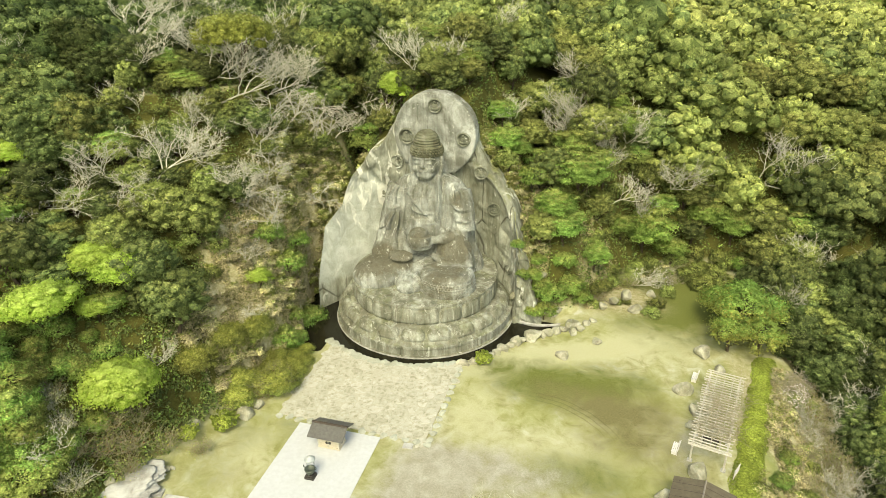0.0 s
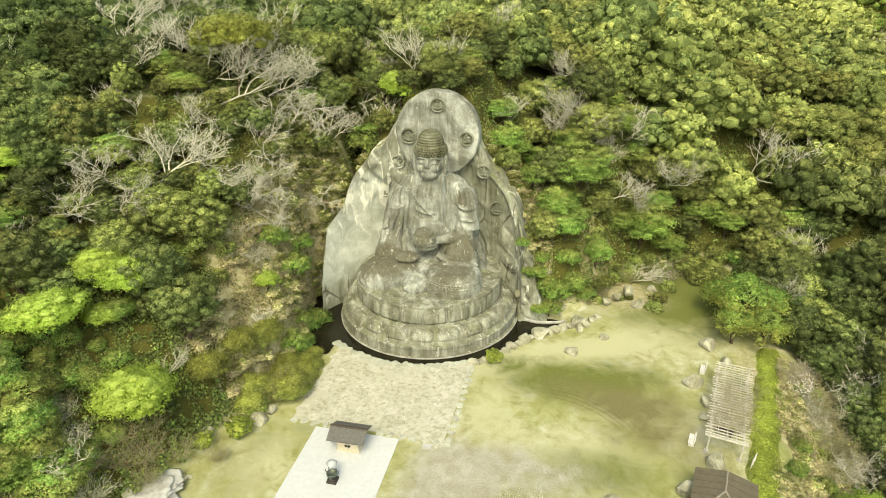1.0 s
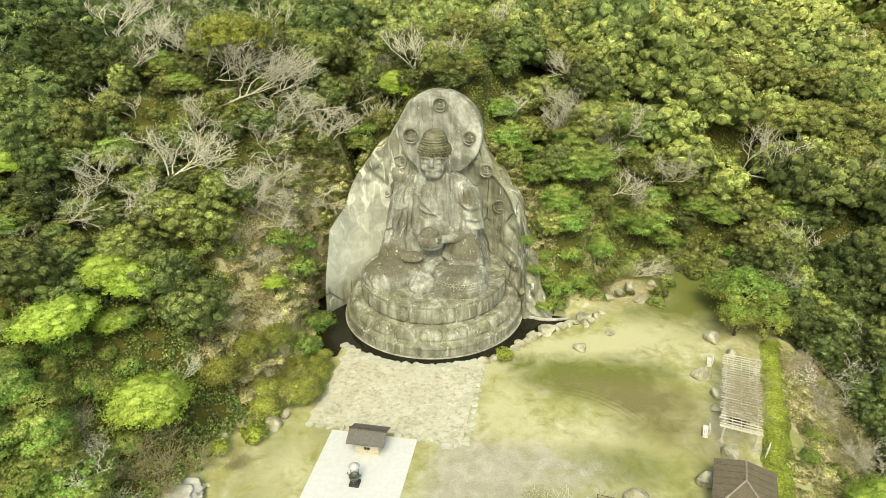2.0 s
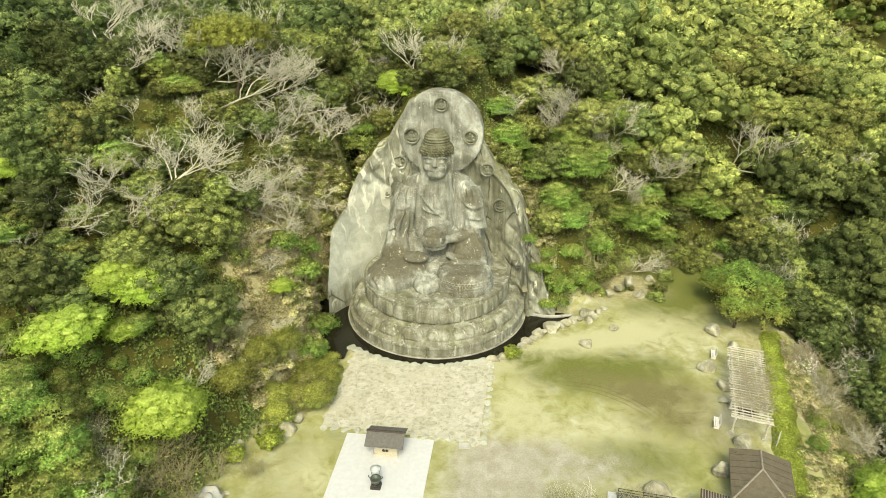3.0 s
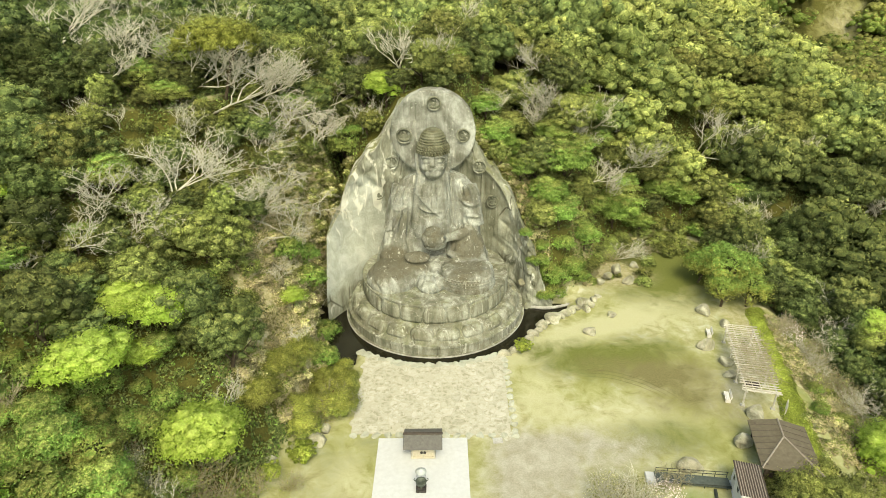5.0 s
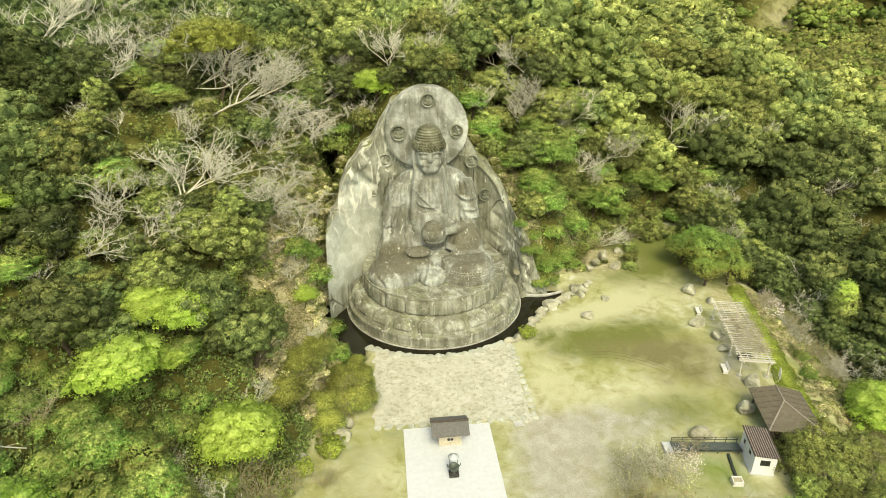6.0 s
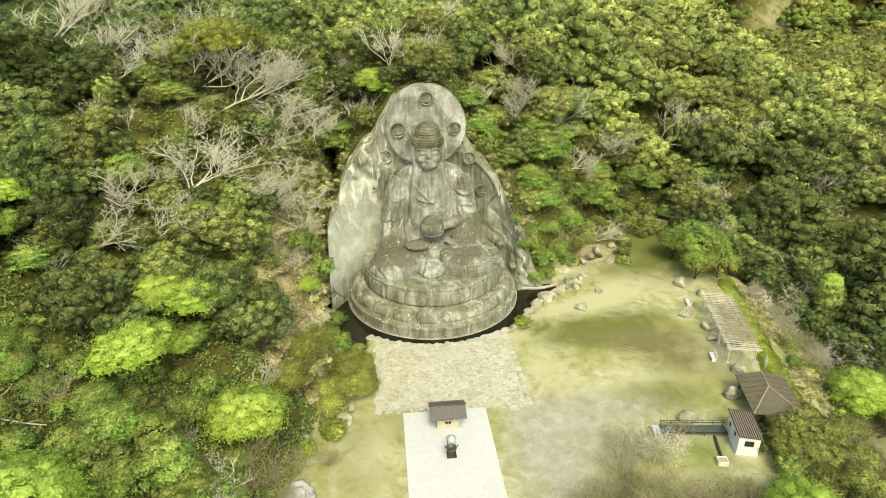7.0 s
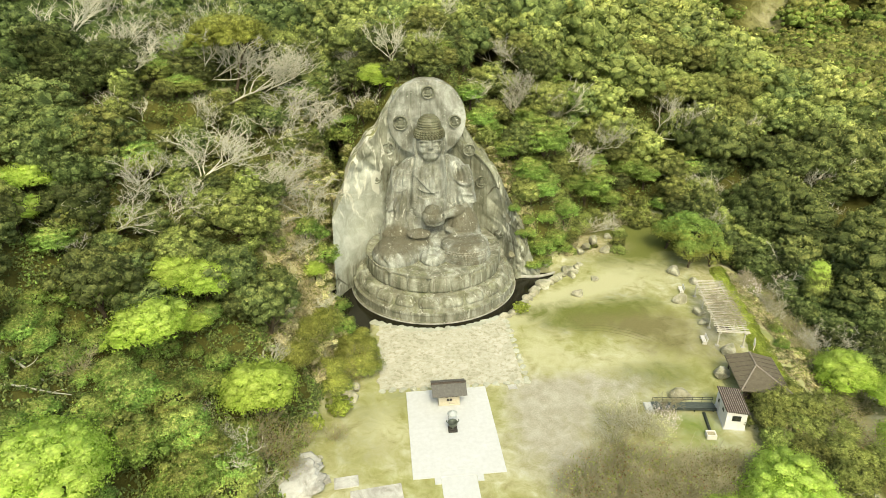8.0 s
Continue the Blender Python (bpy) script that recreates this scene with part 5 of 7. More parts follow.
def thicket(seed, mats):
    """A dense haze of thin arching stems with forked twigs."""
    rnd = random.Random(seed)
    sk = Skin()
    for i in range(38):
        t = rnd.uniform(0, 2 * math.pi)
        lean = rnd.uniform(0.1, 1.1)
        p = Vector((math.cos(t), math.sin(t), 0)) * rnd.uniform(0, 0.5)
        pts, d = bent(rnd, p, Vector((math.cos(t) * lean, math.sin(t) * lean, 1)), rnd.uniform(1.6, 2.8), 4, 0.12, -0.02)
        sk.tube(pts, 0.032, 0.012, 3)
        for k in range(7):
            b = pts[rnd.randrange(1, 5)]
            q, e = bent(rnd, b, d + Vector((rnd.gauss(0, 0.8), rnd.gauss(0, 0.8), rnd.gauss(0.1, 0.4))), rnd.uniform(0.5, 1.3), 1, 0.2)
            sk.tube(q, 0.018, 0.008, 3)
    return sk.mesh("stems", mats)


def thin_leaves(seed, n, R, size, mats):
    rng = np.random.default_rng(seed)
    d = rng.normal(size=(n, 3))
    d /= np.linalg.norm(d, axis=1, keepdims=True)
    d[:, 2] = np.abs(d[:, 2])
    P = d * R * rng.uniform(0.55, 1.0, (n, 1)) * np.array([1, 1, 1.1]) + np.array([0, 0, 0.3])
    V, F = leaf_faces(P, d + rng.normal(size=d.shape) * 0.6, size, rng)
    return mesh_of("foliage", V, F, mats, rng.choice(len(mats), n))


twig_shrub = Kind("twiggy_shrub", "nearly leafless brown shrub with a dense haze of twigs", "shrub", [
    [("stem_tangle", thicket(s, [TWIG])), ("foliage", thin_leaves(s, 420, 2.2, 0.12, [LEAF_OLIVE, LEAF_TIP, LEAF_OLIVE, LEAF_RUST]))] for s in (41, 42)], "twiggy shrubs")
cherry = Kind("cherry_tree", "small cherry tree with sparse pale pink blossom", "tree", [
    [("branchwork", bare_mesh(s, 4.0, 0.09, 1.1, 4, (0, 0), 0.0, (TWIG,))), ("blossom", thin_leaves(s, 700, 2.3, 0.11, [LEAF_BLOSSOM]))] for s in (51,)], "blossoming cherry trees")
pale_shrub = Kind("pale_shrub", "pale green shrub just coming into leaf", "shrub", [
    [("stem_tangle", thicket(s, [BARE])), ("foliage", thin_leaves(s, 1300, 2.3, 0.09, [LEAF_TIP, LEAF_FLOWER]))] for s in (61,)], "pale green shrubs")
big_lime = leafy("maple_tree", "large bright yellow-green tree in new leaf", "lime-green maples", (19,), 5.6, 4.8, 3.0, 140, 12000, 0.15, [LEAF_LIME, LEAF_LIME_PALE], 0.85, 0.16, 0.5, 0.05, ragged=0.6)

golden_tree = leafy("golden_tree", "tall evergreen with a golden yellow-olive flush of new leaves", "golden trees", (23,), 4.6, 5.0, 4.6, 80, 4200, 0.17, [LEAF_GOLD, LEAF_TIP], 0.3, 0.17, 0.0, 0.0, ragged=0.4)

# trees that stand out
golden_tree.put(-27.4, 0.6, 1.1, 0, 20)
golden_tree.put(-38.0, 22.0, 0.8, 0, 140)
for k, (x, y, s) in enumerate(((19.8, 7.2, 1.0), (46.3, 26.5, 1.2), (36.5, 20.5, 0.9), (-30.8, -43.5, 1.0), (-27.0, -45.2, 1.0), (-24.5, -47.0, 0.9), (-22.6, -45.6, 0.7), (-25.5, -50.0, 1.0), (-29.5, -47.8, 1.0), (-33.0, -41.0, 0.7), (-27.2, -30.5, 0.6))):
    fresh_tree.put(x, y, s, k, 57 * k)
for k, (x, y, s) in enumerate(((-31.6, -35.5, 1.15), (-27.6, -27.6, 1.15), (-30.2, -28.6, 0.95), (-28.4, -31.8, 0.6), (-21.3, -37.6, 1.25), (-46.5, -21.5, 0.9), (-46.0, -26.0, 0.8), (-49.0, -24.0, 1.0))):
    lime_tree.put(x, y, s, k, 67 * k)
big_lime.put(-34.6, -53.4, 1.1, 0, 0, z=8.4)
big_lime.put(29.6, -52.4, 1.0, 0, 120, z=-3.6)
big_lime.put(24.6, -53.6, 0.65, 0, 200, z=-2.6)
for k, (x, y, s) in enumerate(((17.4, -38.6, 1.15), (19.8, -39.2, 1.2), (16.2, -40.8, 1.0), (21.4, -40.4, 0.9), (-24.2, -43.4, 0.9), (-26.4, -41.8, 0.8), (-20.8, -46.4, 0.9))):
    pale_shrub.put(x, y, s, 0, 80 * k)
for k, (x, y, s) in enumerate(((22.8, -38.6, 1.0), (49.3, -10.6, 0.9), (50.6, -7.0, 0.8), (36.0, 14.5, 0.7))):
    cherry.put(x, y, s, 0, 100 * k)
narrow_tree = leafy("narrow_tree", "narrow tall yellow-green tree in new leaf", "narrow trees", (29,), 1.9, 10.0, 1.0, 60, 3200, 0.17, [LEAF_TIP, LEAF_LIME_PALE], 0.7, 0.36, 0.0, 0.05, ragged=0.6)
narrow_tree.put(59.6, -11.8, 1.0, 0, 30)
for k, (x, y, s) in enumerate(((36.4, -38.2, 1.7), (38.6, -36.6, 1.5), (39.2, -40.0, 1.7), (34.6, -40.6, 1.6), (37.0, -42.6, 1.9), (33.6, -43.6, 1.5), (41.0, -43.0, 1.8), (35.6, -45.8, 1.7), (39.0, -46.5, 1.9), (43.0, -38.6, 1.5), (31.4, -46.2, 1.3), (44.0, -46.0, 1.9), (33.0, -49.0, 1.6), (37.5, -50.0, 1.9), (45.4, -25.6, 0.75), (46.6, -21.6, 0.65))):
    (hut_shrub if y < -30 else bush).put(x, y, s * (0.64 if y > -41 else 0.52) if y < -30 else s, k, 77 * k)
for k, (x, y, s) in enumerate(((54.5, -35.5, 1.0), (49.5, -43.5, 1.0))):
    lime_tree.put(x, y, s, k + 1, 50 * k, label="bright green tree in new leaf on the lower slope")
for k, (x, y, s) in enumerate(((50.2, -31.5, 1.15),)):
    lime_tree.put(x, y, s, k, 90 * k, label="bright lime-green tree below the dry bank")
for k, (x, y, s) in enumerate(((-35.0, 8.0, 1.1), (-31.0, 13.0, 1.1), (-7.1, 13.4, 1.05), (-20.0, 8.0, 0.9), (-17.1, -16.8, 0.5))):
    (olive_tree if k not in (2, 4) else lime_tree).put(x, y, s, k, 40 * k, label="yellow-olive tree in young leaf among the evergreens")
for k, (x, y, s) in enumerate(((56.1, 44.3, 1.5), (53.1, 50.7, 1.4), (40.1, 46.2, 1.5), (61.4, 37.0, 1.6), (65.5, 33.5, 1.5), (12.5, 26.2, 1.2), (12.7, 19.8, 1.0), (1.3, 20.5, 1.2), (48.5, 42.4, 1.3), (37.2, 56.7, 1.5), (26.6, 53.1, 1.4), (14.4, 42.9, 1.4), (63.5, 44.1, 1.4), (70.0, 38.0, 1.5), (53.5, 37.0, 1.3), (31.0, 45.0, 1.2), (20.5, 33.0, 1.1))):
    tip_tree.put(x, y, s, k, 83 * k)
for k, (x, y, s) in enumerate(((21.5, 13.0, 1.5), (18.4, 9.2, 1.15), (2.7, 16.0, 0.9), (8.3, 16.2, 0.9), (14.0, 12.6, 0.9), (41.8, 25.9, 1.3), (24.5, 9.5, 0.9), (11.4, 14.4, 0.8))):
    fresh_tree.put(x, y, s, k, 71 * k)
for k, (x, y, s) in enumerate(((45.0, 1.2, 1.4), (43.0, -2.2, 1.0), (46.6, -2.6, 1.0), (42.0, 5.0, 1.0), (45.5, 6.5, 1.1), (48.0, 3.2, 1.1))):
    feather_tree.put(x, y, s * 1.1, k, 57 * k, label="feathery yellow-green tree in young leaf at the lawn's edge")
for k, (x, y, s) in enumerate(((-10.7, -25.2, 0.85), (-12.9, -22.4, 0.8), (-12.6, -18.9, 0.42), (-17.6, -24.2, 0.85), (-13.9, -20.6, 0.75), (-16.0, -20.8, 0.9), (-18.5, -29.5, 0.9), (-14.2, -28.6, 0.75), (-11.3, -21.3, 0.62), (-11.9, -18.6, 0.45), (-10.5, -19.4, 0.42), (-10.3, -21.8, 0.5), (-11.4, -16.9, 0.4), (-13.4, -25.4, 0.8), (-15.4, -26.6, 0.8))):
    soft_shrub.put(x, y, s, k, 57 * k)
for k, (x, y, s) in enumerate(((-25.5, -46.0, 1.0), (-22.0, -48.5, 1.1), (-28.0, -43.0, 1.0))):
    olive_tree.put(x, y, s, k, 57 * k)
for k, (x, y, s) in enumerate(((21.5, 4.0, 1.5), (18.6, 2.4, 1.4), (20.3, 5.4, 1.2), (23.2, 4.6, 1.1), (16.4, 3.6, 0.9), (-14.5, -17.3, 1.3), (-13.9, -14.2, 0.9), (-13.6, -16.2, 0.9), (-16.0, -7.4, 1.8), (-16.8, -9.8, 1.5), (-18.6, -10.6, 1.6), (-17.8, -5.8, 1.5), (-16.0, 1.6, 1.0), (-15.2, -12.6, 0.9), (48.6, -25.4, 0.7), (54.5, -24.5, 1.5))):
    bush.put(x, y, s, k, 90 * k)
for k, (x, y, s) in enumerate(((12.0, -13.2, 1.05), (-13.8, -32.6, 1.3), (-16.5, -35.4, 1.0))):
    ball_bush.put(x, y, s, 0, 40 * k)
for k, (x, y, s, turn) in enumerate((
        (-58.2, 14.0, 1.9, 40), (-55.9, 21.8, 1.9, 80), (-43.6, 8.7, 1.7, 20), (-40.9, 9.9, 1.5, 60), (-65.7, 27.0, 1.9, 130), (-34.2, 0.0, 1.8, 45), (-28.8, -3.0, 1.6, 55),
        (-31.2, -16.8, 1.45, 50), (-36.5, -8.4, 0.95, 200), (-41.6, -11.1, 0.9, 300), (-34.7, -22.8, 1.15, 70), (-39.8, -24.7, 1.1, 25), (-39.4, -29.9, 0.9, 140),
        (-37.0, -17.4, 1.1, 350), (-26.5, 3.5, 1.2, 70), (-31.5, 5.5, 1.3, 30), (-48.5, 6.0, 1.5, 50), (-49.0, 13.0, 1.5, 20), (-26.5, -11.8, 1.0, 30), (-33.5, -20.0, 0.9, 10), (-42.5, -4.5, 1.2, 40), (-29.0, -9.7, 1.1, 10), (-24.7, -13.6, 0.9, 90), (-23.5, -6.0, 0.9, 40), (-33.0, -12.5, 0.9, 330), (-17.9, 10.5, 0.9, 100), (-25.0, 4.0, 1.1, 60),
        (17.4, 38.0, 1.1, 60), (21.7, 30.7, 1.2, 200), (25.7, 17.9, 1.0, 45), (29.0, 13.0, 0.9, 20), (9.4, 19.4, 0.9, 300), (23.0, 16.9, 0.8, 50), (-9.4, 24.0, 1.0, 180), (-19.0, 22.0, 1.1, 60), (13.5, 23.5, 0.9, 20), (30.5, 24.0, 0.8, 150),
        (76.0, 24.0, 1.5, 60), (62.0, 4.0, 1.0, 100), (67.0, -3.0, 1.2, 40), (54.0, -14.0, 0.9, 200), (55.5, -20.0, 0.8, 60), (52.5, -25.5, 0.8, 130), (54.0, -10.5, 0.6, 30), (51.5, -15.5, 0.5, 250), (57.5, -16.5, 0.7, 330), (53.5, -29.0, 0.6, 80), (56.5, -24.0, 0.8, 20), (58.5, -4.5, 1.2, 70), (58.0, -11.5, 1.2, 160), (56.0, -18.0, 1.1, 290), (60.5, -8.0, 1.1, 20), (79.2, 22.4, 1.9, 60), (75.2, 9.4, 1.5, 110),
        (-17.5, -20.5, 0.5, 10), (-18.8, -17.6, 0.55, 90), (-22.0, -33.0, 0.6, 50), (-24.5, -45.5, 0.8, 20), (-22.5, -42.5, 0.7, 190))):
    bare_tree.put(x, y, s, k, turn, sz=0.78)
bare_tree.put(46.6, 32.6, 1.9, 1, 30, label="tall upright leafless tree with a pale fan of branches")
for k, (x, y, s) in enumerate(((-18.6, -3.6, 0.95), (-18.3, -8.0, 1.05), (-16.9, 3.2, 0.9), (-20.5, -6.5, 0.9), (-21.5, -10.5, 0.9), (-19.6, 4.4, 1.0), (-18.4, 7.4, 0.9), (-21.4, 1.4, 1.0), (-22.6, -3.4, 1.0), (-17.6, -0.6, 0.8), (-21.8, 6.0, 1.0))):
    hang_tree.put(x, y, s * 1.1, k, 20 * k - 30, -0.7)
for k, (x, y, s) in enumerate(((-19.4, -40.1, 1.15), (-17.4, -38.0, 0.9), (-20.8, -42.4, 1.0), (12.4, -46.0, 1.4), (15.6, -45.0, 1.4), (14.0, -48.5, 1.4), (17.8, -47.5, 1.4), (19.8, -45.0, 1.2), (9.8, -47.5, 1.2), (11.0, -50.5, 1.3), (22.8, -46.0, 1.1), (21.0, -49.0, 1.3), (25.6, -45.6, 1.0), (27.8, -45.8, 0.8), (17.0, -51.0, 1.4), (8.6, -51.5, 1.2), (25.0, -49.0, 1.2), (16.6, -43.4, 0.9), (-22.5, -44.5, 1.1), (-20.5, -37.6, 0.8), (51.0, -8.5, 0.9), (52.2, -18.5, 1.0), (50.5, -12.0, 0.9), (53.0, -23.0, 0.9), (-14.2, -36.8, 0.7), (-25.5, -52.0, 1.2), (25.5, 6.6, 0.8), (30.0, 12.5, 0.8), (33.0, 14.0, 0.7), (-11.8, -24.8, 1.2), (-12.8, -26.6, 1.0), (-36.5, -40.5, 1.0), (-27.0, -41.0, 0.8), (-18.6, -42.2, 0.9), (-21.6, -40.0, 1.0), (51.5, -28.0, 0.9), (53.5, -31.0, 0.9), (49.6, -10.0, 0.7), (50.8, -14.0, 0.7), (49.4, -19.0, 0.6), (51.6, -20.6, 0.8), (49.0, -23.6, 0.6), (50.4, -26.4, 0.8), (48.4, -29.0, 0.6), (49.6, -33.6, 0.8), (52.6, -15.8, 0.8), (52.8, -9.8, 0.8), (54.2, -21.0, 0.9), (53.0, -26.4, 0.9), (37.6, -37.4, 0.9), (41.4, -40.6, 1.1), (35.4, -43.4, 1.0), (43.6, -43.0, 1.1), (45.6, -40.0, 1.0), (40.2, -45.0, 1.1), (47.0, -44.0, 1.0), (46.5, -37.0, 0.8), (51.0, -22.5, 0.8), (52.0, -13.5, 0.9), (54.5, -17.5, 1.0), (50.2, -17.0, 0.7), (49.6, -31.5, 0.8), (55.5, -12.5, 0.9))):
    twig_shrub.put(x, y, s, k, 63 * k)

for k, (x, y, s) in enumerate(((51.2, -1.0, 0.9), (53.5, -4.5, 1.0), (52.5, 3.0, 1.0), (56.5, -9.0, 1.0), (57.0, -2.0, 1.1), (55.8, -15.0, 0.9), (59.0, -12.5, 1.0), (58.0, -19.0, 1.0), (55.5, -23.5, 0.8), (60.0, 3.0, 1.1), (49.5, 8.0, 1.0), (54.5, 9.5, 1.1), (48.0, 14.0, 1.0), (60.5, -24.0, 1.0), (57.0, -29.0, 0.9))):
    deep_tree.put(x, y, s, k, 65 * k, 0.8)

weed_clump = leafy("weed_clump", "yellow-green weeds with small pale yellow flowers on the steep bank", "weeds on the steep bank", (91, 92), 1.3, 1.3, -0.2, 14, 420, 0.17, [LEAF_TIP, LEAF_FLOWER], 0.3, 0.25, 0, 0, BARK, "weeds", 0.03, 0.6)
straw_tuft = leafy("dry_grass_tuft", "clump of dry straw-coloured grass on the bank", "dry grass clumps", (93, 94), 1.1, 1.0, -0.2, 12, 360, 0.18, [STRAW, LEAF_OLIVE], 0.2, 0.25, 0, 0, TWIG, "grass", 0.03, 0.7)
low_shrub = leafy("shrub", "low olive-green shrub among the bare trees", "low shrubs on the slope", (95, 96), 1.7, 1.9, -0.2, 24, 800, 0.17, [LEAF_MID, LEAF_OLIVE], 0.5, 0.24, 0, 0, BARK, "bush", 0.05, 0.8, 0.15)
bank = random.Random(23)
for plants, n, x0, x1, y0, y1, s0, s1 in ((weed_clump, 150, -21.5, -12.6, -6, 11, 0.6, 1.1), (straw_tuft, 110, -20, -12.6, -9, 8.5, 0.6, 1.1), (straw_tuft, 60, -21, -13.6, -29, -8, 0.7, 1.2), (weed_clump, 18, -20, -14, -28, -6, 0.5, 0.9), (low_shrub, 75, -36, -19.5, -24, 8, 0.6, 1.2), (straw_tuft, 60, 45.5, 54, -33, -8, 0.5, 1.1), (low_shrub, 8, 47, 54, -32, -9, 0.35, 0.7), (weed_clump, 50, 6.5, 13, 8.2, 13, 0.5, 0.9), (straw_tuft, 34, 8, 18, 2, 14, 0.5, 1.0), (low_shrub, 16, 22, 36, 4, 14, 0.4, 0.8), (low_shrub, 45, 15, 46, 12, 27, 0.6, 1.1)):
    k = 0
    while k < n:
        x, y = bank.uniform(x0, x1), bank.uniform(y0, y1)
        rise = math.hypot(lift(x + 0.3, y) - lift(x - 0.3, y), lift(x, y + 0.3) - lift(x, y - 0.3)) / 0.6
        if lift(x, y) > -4 and (plants is low_shrub or abs(lift(x, y)) > 0.4) and bank.random() < min(1, 0.25 + rise / 5):
            plants.put(x, y, bank.uniform(s0, s1), k, bank.uniform(0, 360), 0.1)
            k += 1

for k in range(110):
    y = bank.uniform(-34, -7)
    straw_tuft.put(46.8 + 0.235 * (y + 6) + bank.uniform(0.8, 4.2), y, bank.uniform(0.3, 0.75), k, 61 * k, 0.1)
for k in range(60):
    bush.put(bank.uniform(-43, -22), bank.uniform(-56, -33), bank.uniform(0.7, 1.2), k, 67 * k, 0.2, label="fresh green shrub between the trees of the lower slope")
for k in range(26):
    x = 24.5 + 0.95 * k
    y = float(back_foot(x)) + bank.uniform(-1.2, 1.6)
    (low_shrub if k % 4 else straw_tuft).put(x, y, bank.uniform(0.55, 1.0), k, 47 * k, 0.1, label="low shrub at the foot of the northern slope" if k % 4 else "")

for k, (x, y, s, z) in enumerate(((16.6, -0.4, 0.9, 0.4), (18.2, 0.4, 1.1, 0.3), (14.9, 0.6, 0.7, 6.0), (16.0, 1.4, 1.0, 5.2), (13.6, 1.6, 0.7, 10.0), (17.4, 1.8, 1.1, 3.4))):
    bush.put(x, y, s, k, 73 * k, z=z, label="green shrub rooted among the rocks of the eastern bank")

# the wood that fills the slopes
taken = [(o.matrix_basis.translation.x, o.matrix_basis.translation.y, o.scale[0]) for o in scene.objects if o.parent is None and o.get("category") in ("tree", "shrub") and not o.name.startswith("bare_tree") and o.matrix_basis.translation.z > -300]
taken_xy = np.array([(a, b) for a, b, _ in taken])
taken_xy = np.concatenate([taken_xy, [(-41.5, -43.0), (-38.5, -46.0), (-35.5, -49.0), (-36.5, -46.5)]])
taken_s = np.array([s for _, _, s in taken] + [1.6] * 4)
bare_at = np.array([(o.matrix_basis.translation.x, o.matrix_basis.translation.y, o.scale[0]) for o in scene.objects if o.parent is None and o.name.startswith("bare_tree") and o.matrix_basis.translation.z > -300])
wood = random.Random(3)


def is_wood(x, y):
    """Whether woodland covers this place."""
    h = lift(x, y)
    if x < -13 and x < float(left_foot(y)) - 4.0:
        return not (x > -21.5 and -29 < y < 6)
    if y > float(back_foot(x)) + 1.5 and h > 2.5:
        return True
    if x > 54 or (x > 48 and y > -6):
        return True
    return y < -63 and not -5 < x < 3


woodland = []


def in_reach(x, y):
    """The part of the slopes that faces the plaza."""
    return y > min(-84 + (25 - x) * 0.72, -98 + (-7 - x) * 1.55) if x < -20 else (y > -30 + (x - 44) * 0.9 - 8 if x > 44 else True)


def plant(x, y, near):
    if not is_wood(x, y) or not in_reach(x, y):
        return
    dist = np.hypot(taken_xy[:, 0] - x, taken_xy[:, 1] - y)
    if (dist < 1.75 * taken_s + 0.5).any():
        return
    u = wood.random()
    s = wood.uniform(0.88, 1.4)
    if ((np.abs(taken_xy[:, 0] - x) < 3.5) & (taken_xy[:, 1] - y > 0) & (taken_xy[:, 1] - y < 6)).any():
        s *= 0.72
    dx, dy = bare_at[:, 0] - x, bare_at[:, 1] - y
    if ((np.abs(dx) < 2.9 * bare_at[:, 2]) & (dy > -1) & (dy < 4.6 * bare_at[:, 2])).any():
        s *= 0.66
    if x > 25 and y > 32:
        kind = tip_tree if u < (0.28 if x < 58 else 0.22) else (mid_tree if u < 0.7 else (dark_tree if u < 0.96 else bare_tree))
    elif x < -20 and y < -39:
        kind = fresh_tree if u < 0.5 else (olive_tree if u < 0.72 else (lime_tree if u < 0.92 else mid_tree))
    elif x < -20 and y < -24:
        kind = dark_tree if u < 0.32 else (mid_tree if u < 0.72 else (olive_tree if u < 0.82 else (fresh_tree if u < 0.94 else bare_tree)))
    elif x < -40:
        kind = deep_tree if u < 0.4 else (dark_tree if u < 0.95 else bare_tree)
    elif x < -12:
        kind = dark_tree if u < 0.42 else (mid_tree if u < 0.82 else (bare_tree if u < 0.87 else olive_tree))
    elif 45 < x < 57 and y > 4:
        kind = mid_tree if u < 0.4 else (dark_tree if u < 0.62 else (olive_tree if u < 0.8 else (fresh_tree if u < 0.93 else bare_tree)))
    elif x > 45:
        kind = deep_tree if u < 0.72 else (dark_tree if u < 0.9 else bare_tree)
    elif x > 26 and y < 32:
        kind = mid_tree if u < 0.36 else (dark_tree if u < 0.56 else (fresh_tree if u < 0.76 else (olive_tree if u < 0.94 else bare_tree)))
    else:
        kind = mid_tree if u < 0.38 else (dark_tree if u < 0.6 else (tip_tree if u < 0.78 else (fresh_tree if u < 0.86 else bare_tree)))
    turn, tall = wood.uniform(0, 360), wood.uniform(0.85, 1.2)
    if kind is bare_tree:
        kind.put(x, y, s * 1.0, wood.randrange(3), turn, 0.3)
    elif near:
        kind.put(x, y, s, wood.randrange(3), turn, 0.5, tilt=(wood.uniform(-6, 6), wood.uniform(-6, 6)), sz=tall)
    else:
        if x > 25:
            if wood.random() < 0.36:
                return
            s *= 1.3
        tone = 0 if kind in (dark_tree, deep_tree) else (2 if kind is tip_tree else 1)
        woodland.append((x, y, s * wood.uniform(1.1, 1.35), tone, turn, tall))


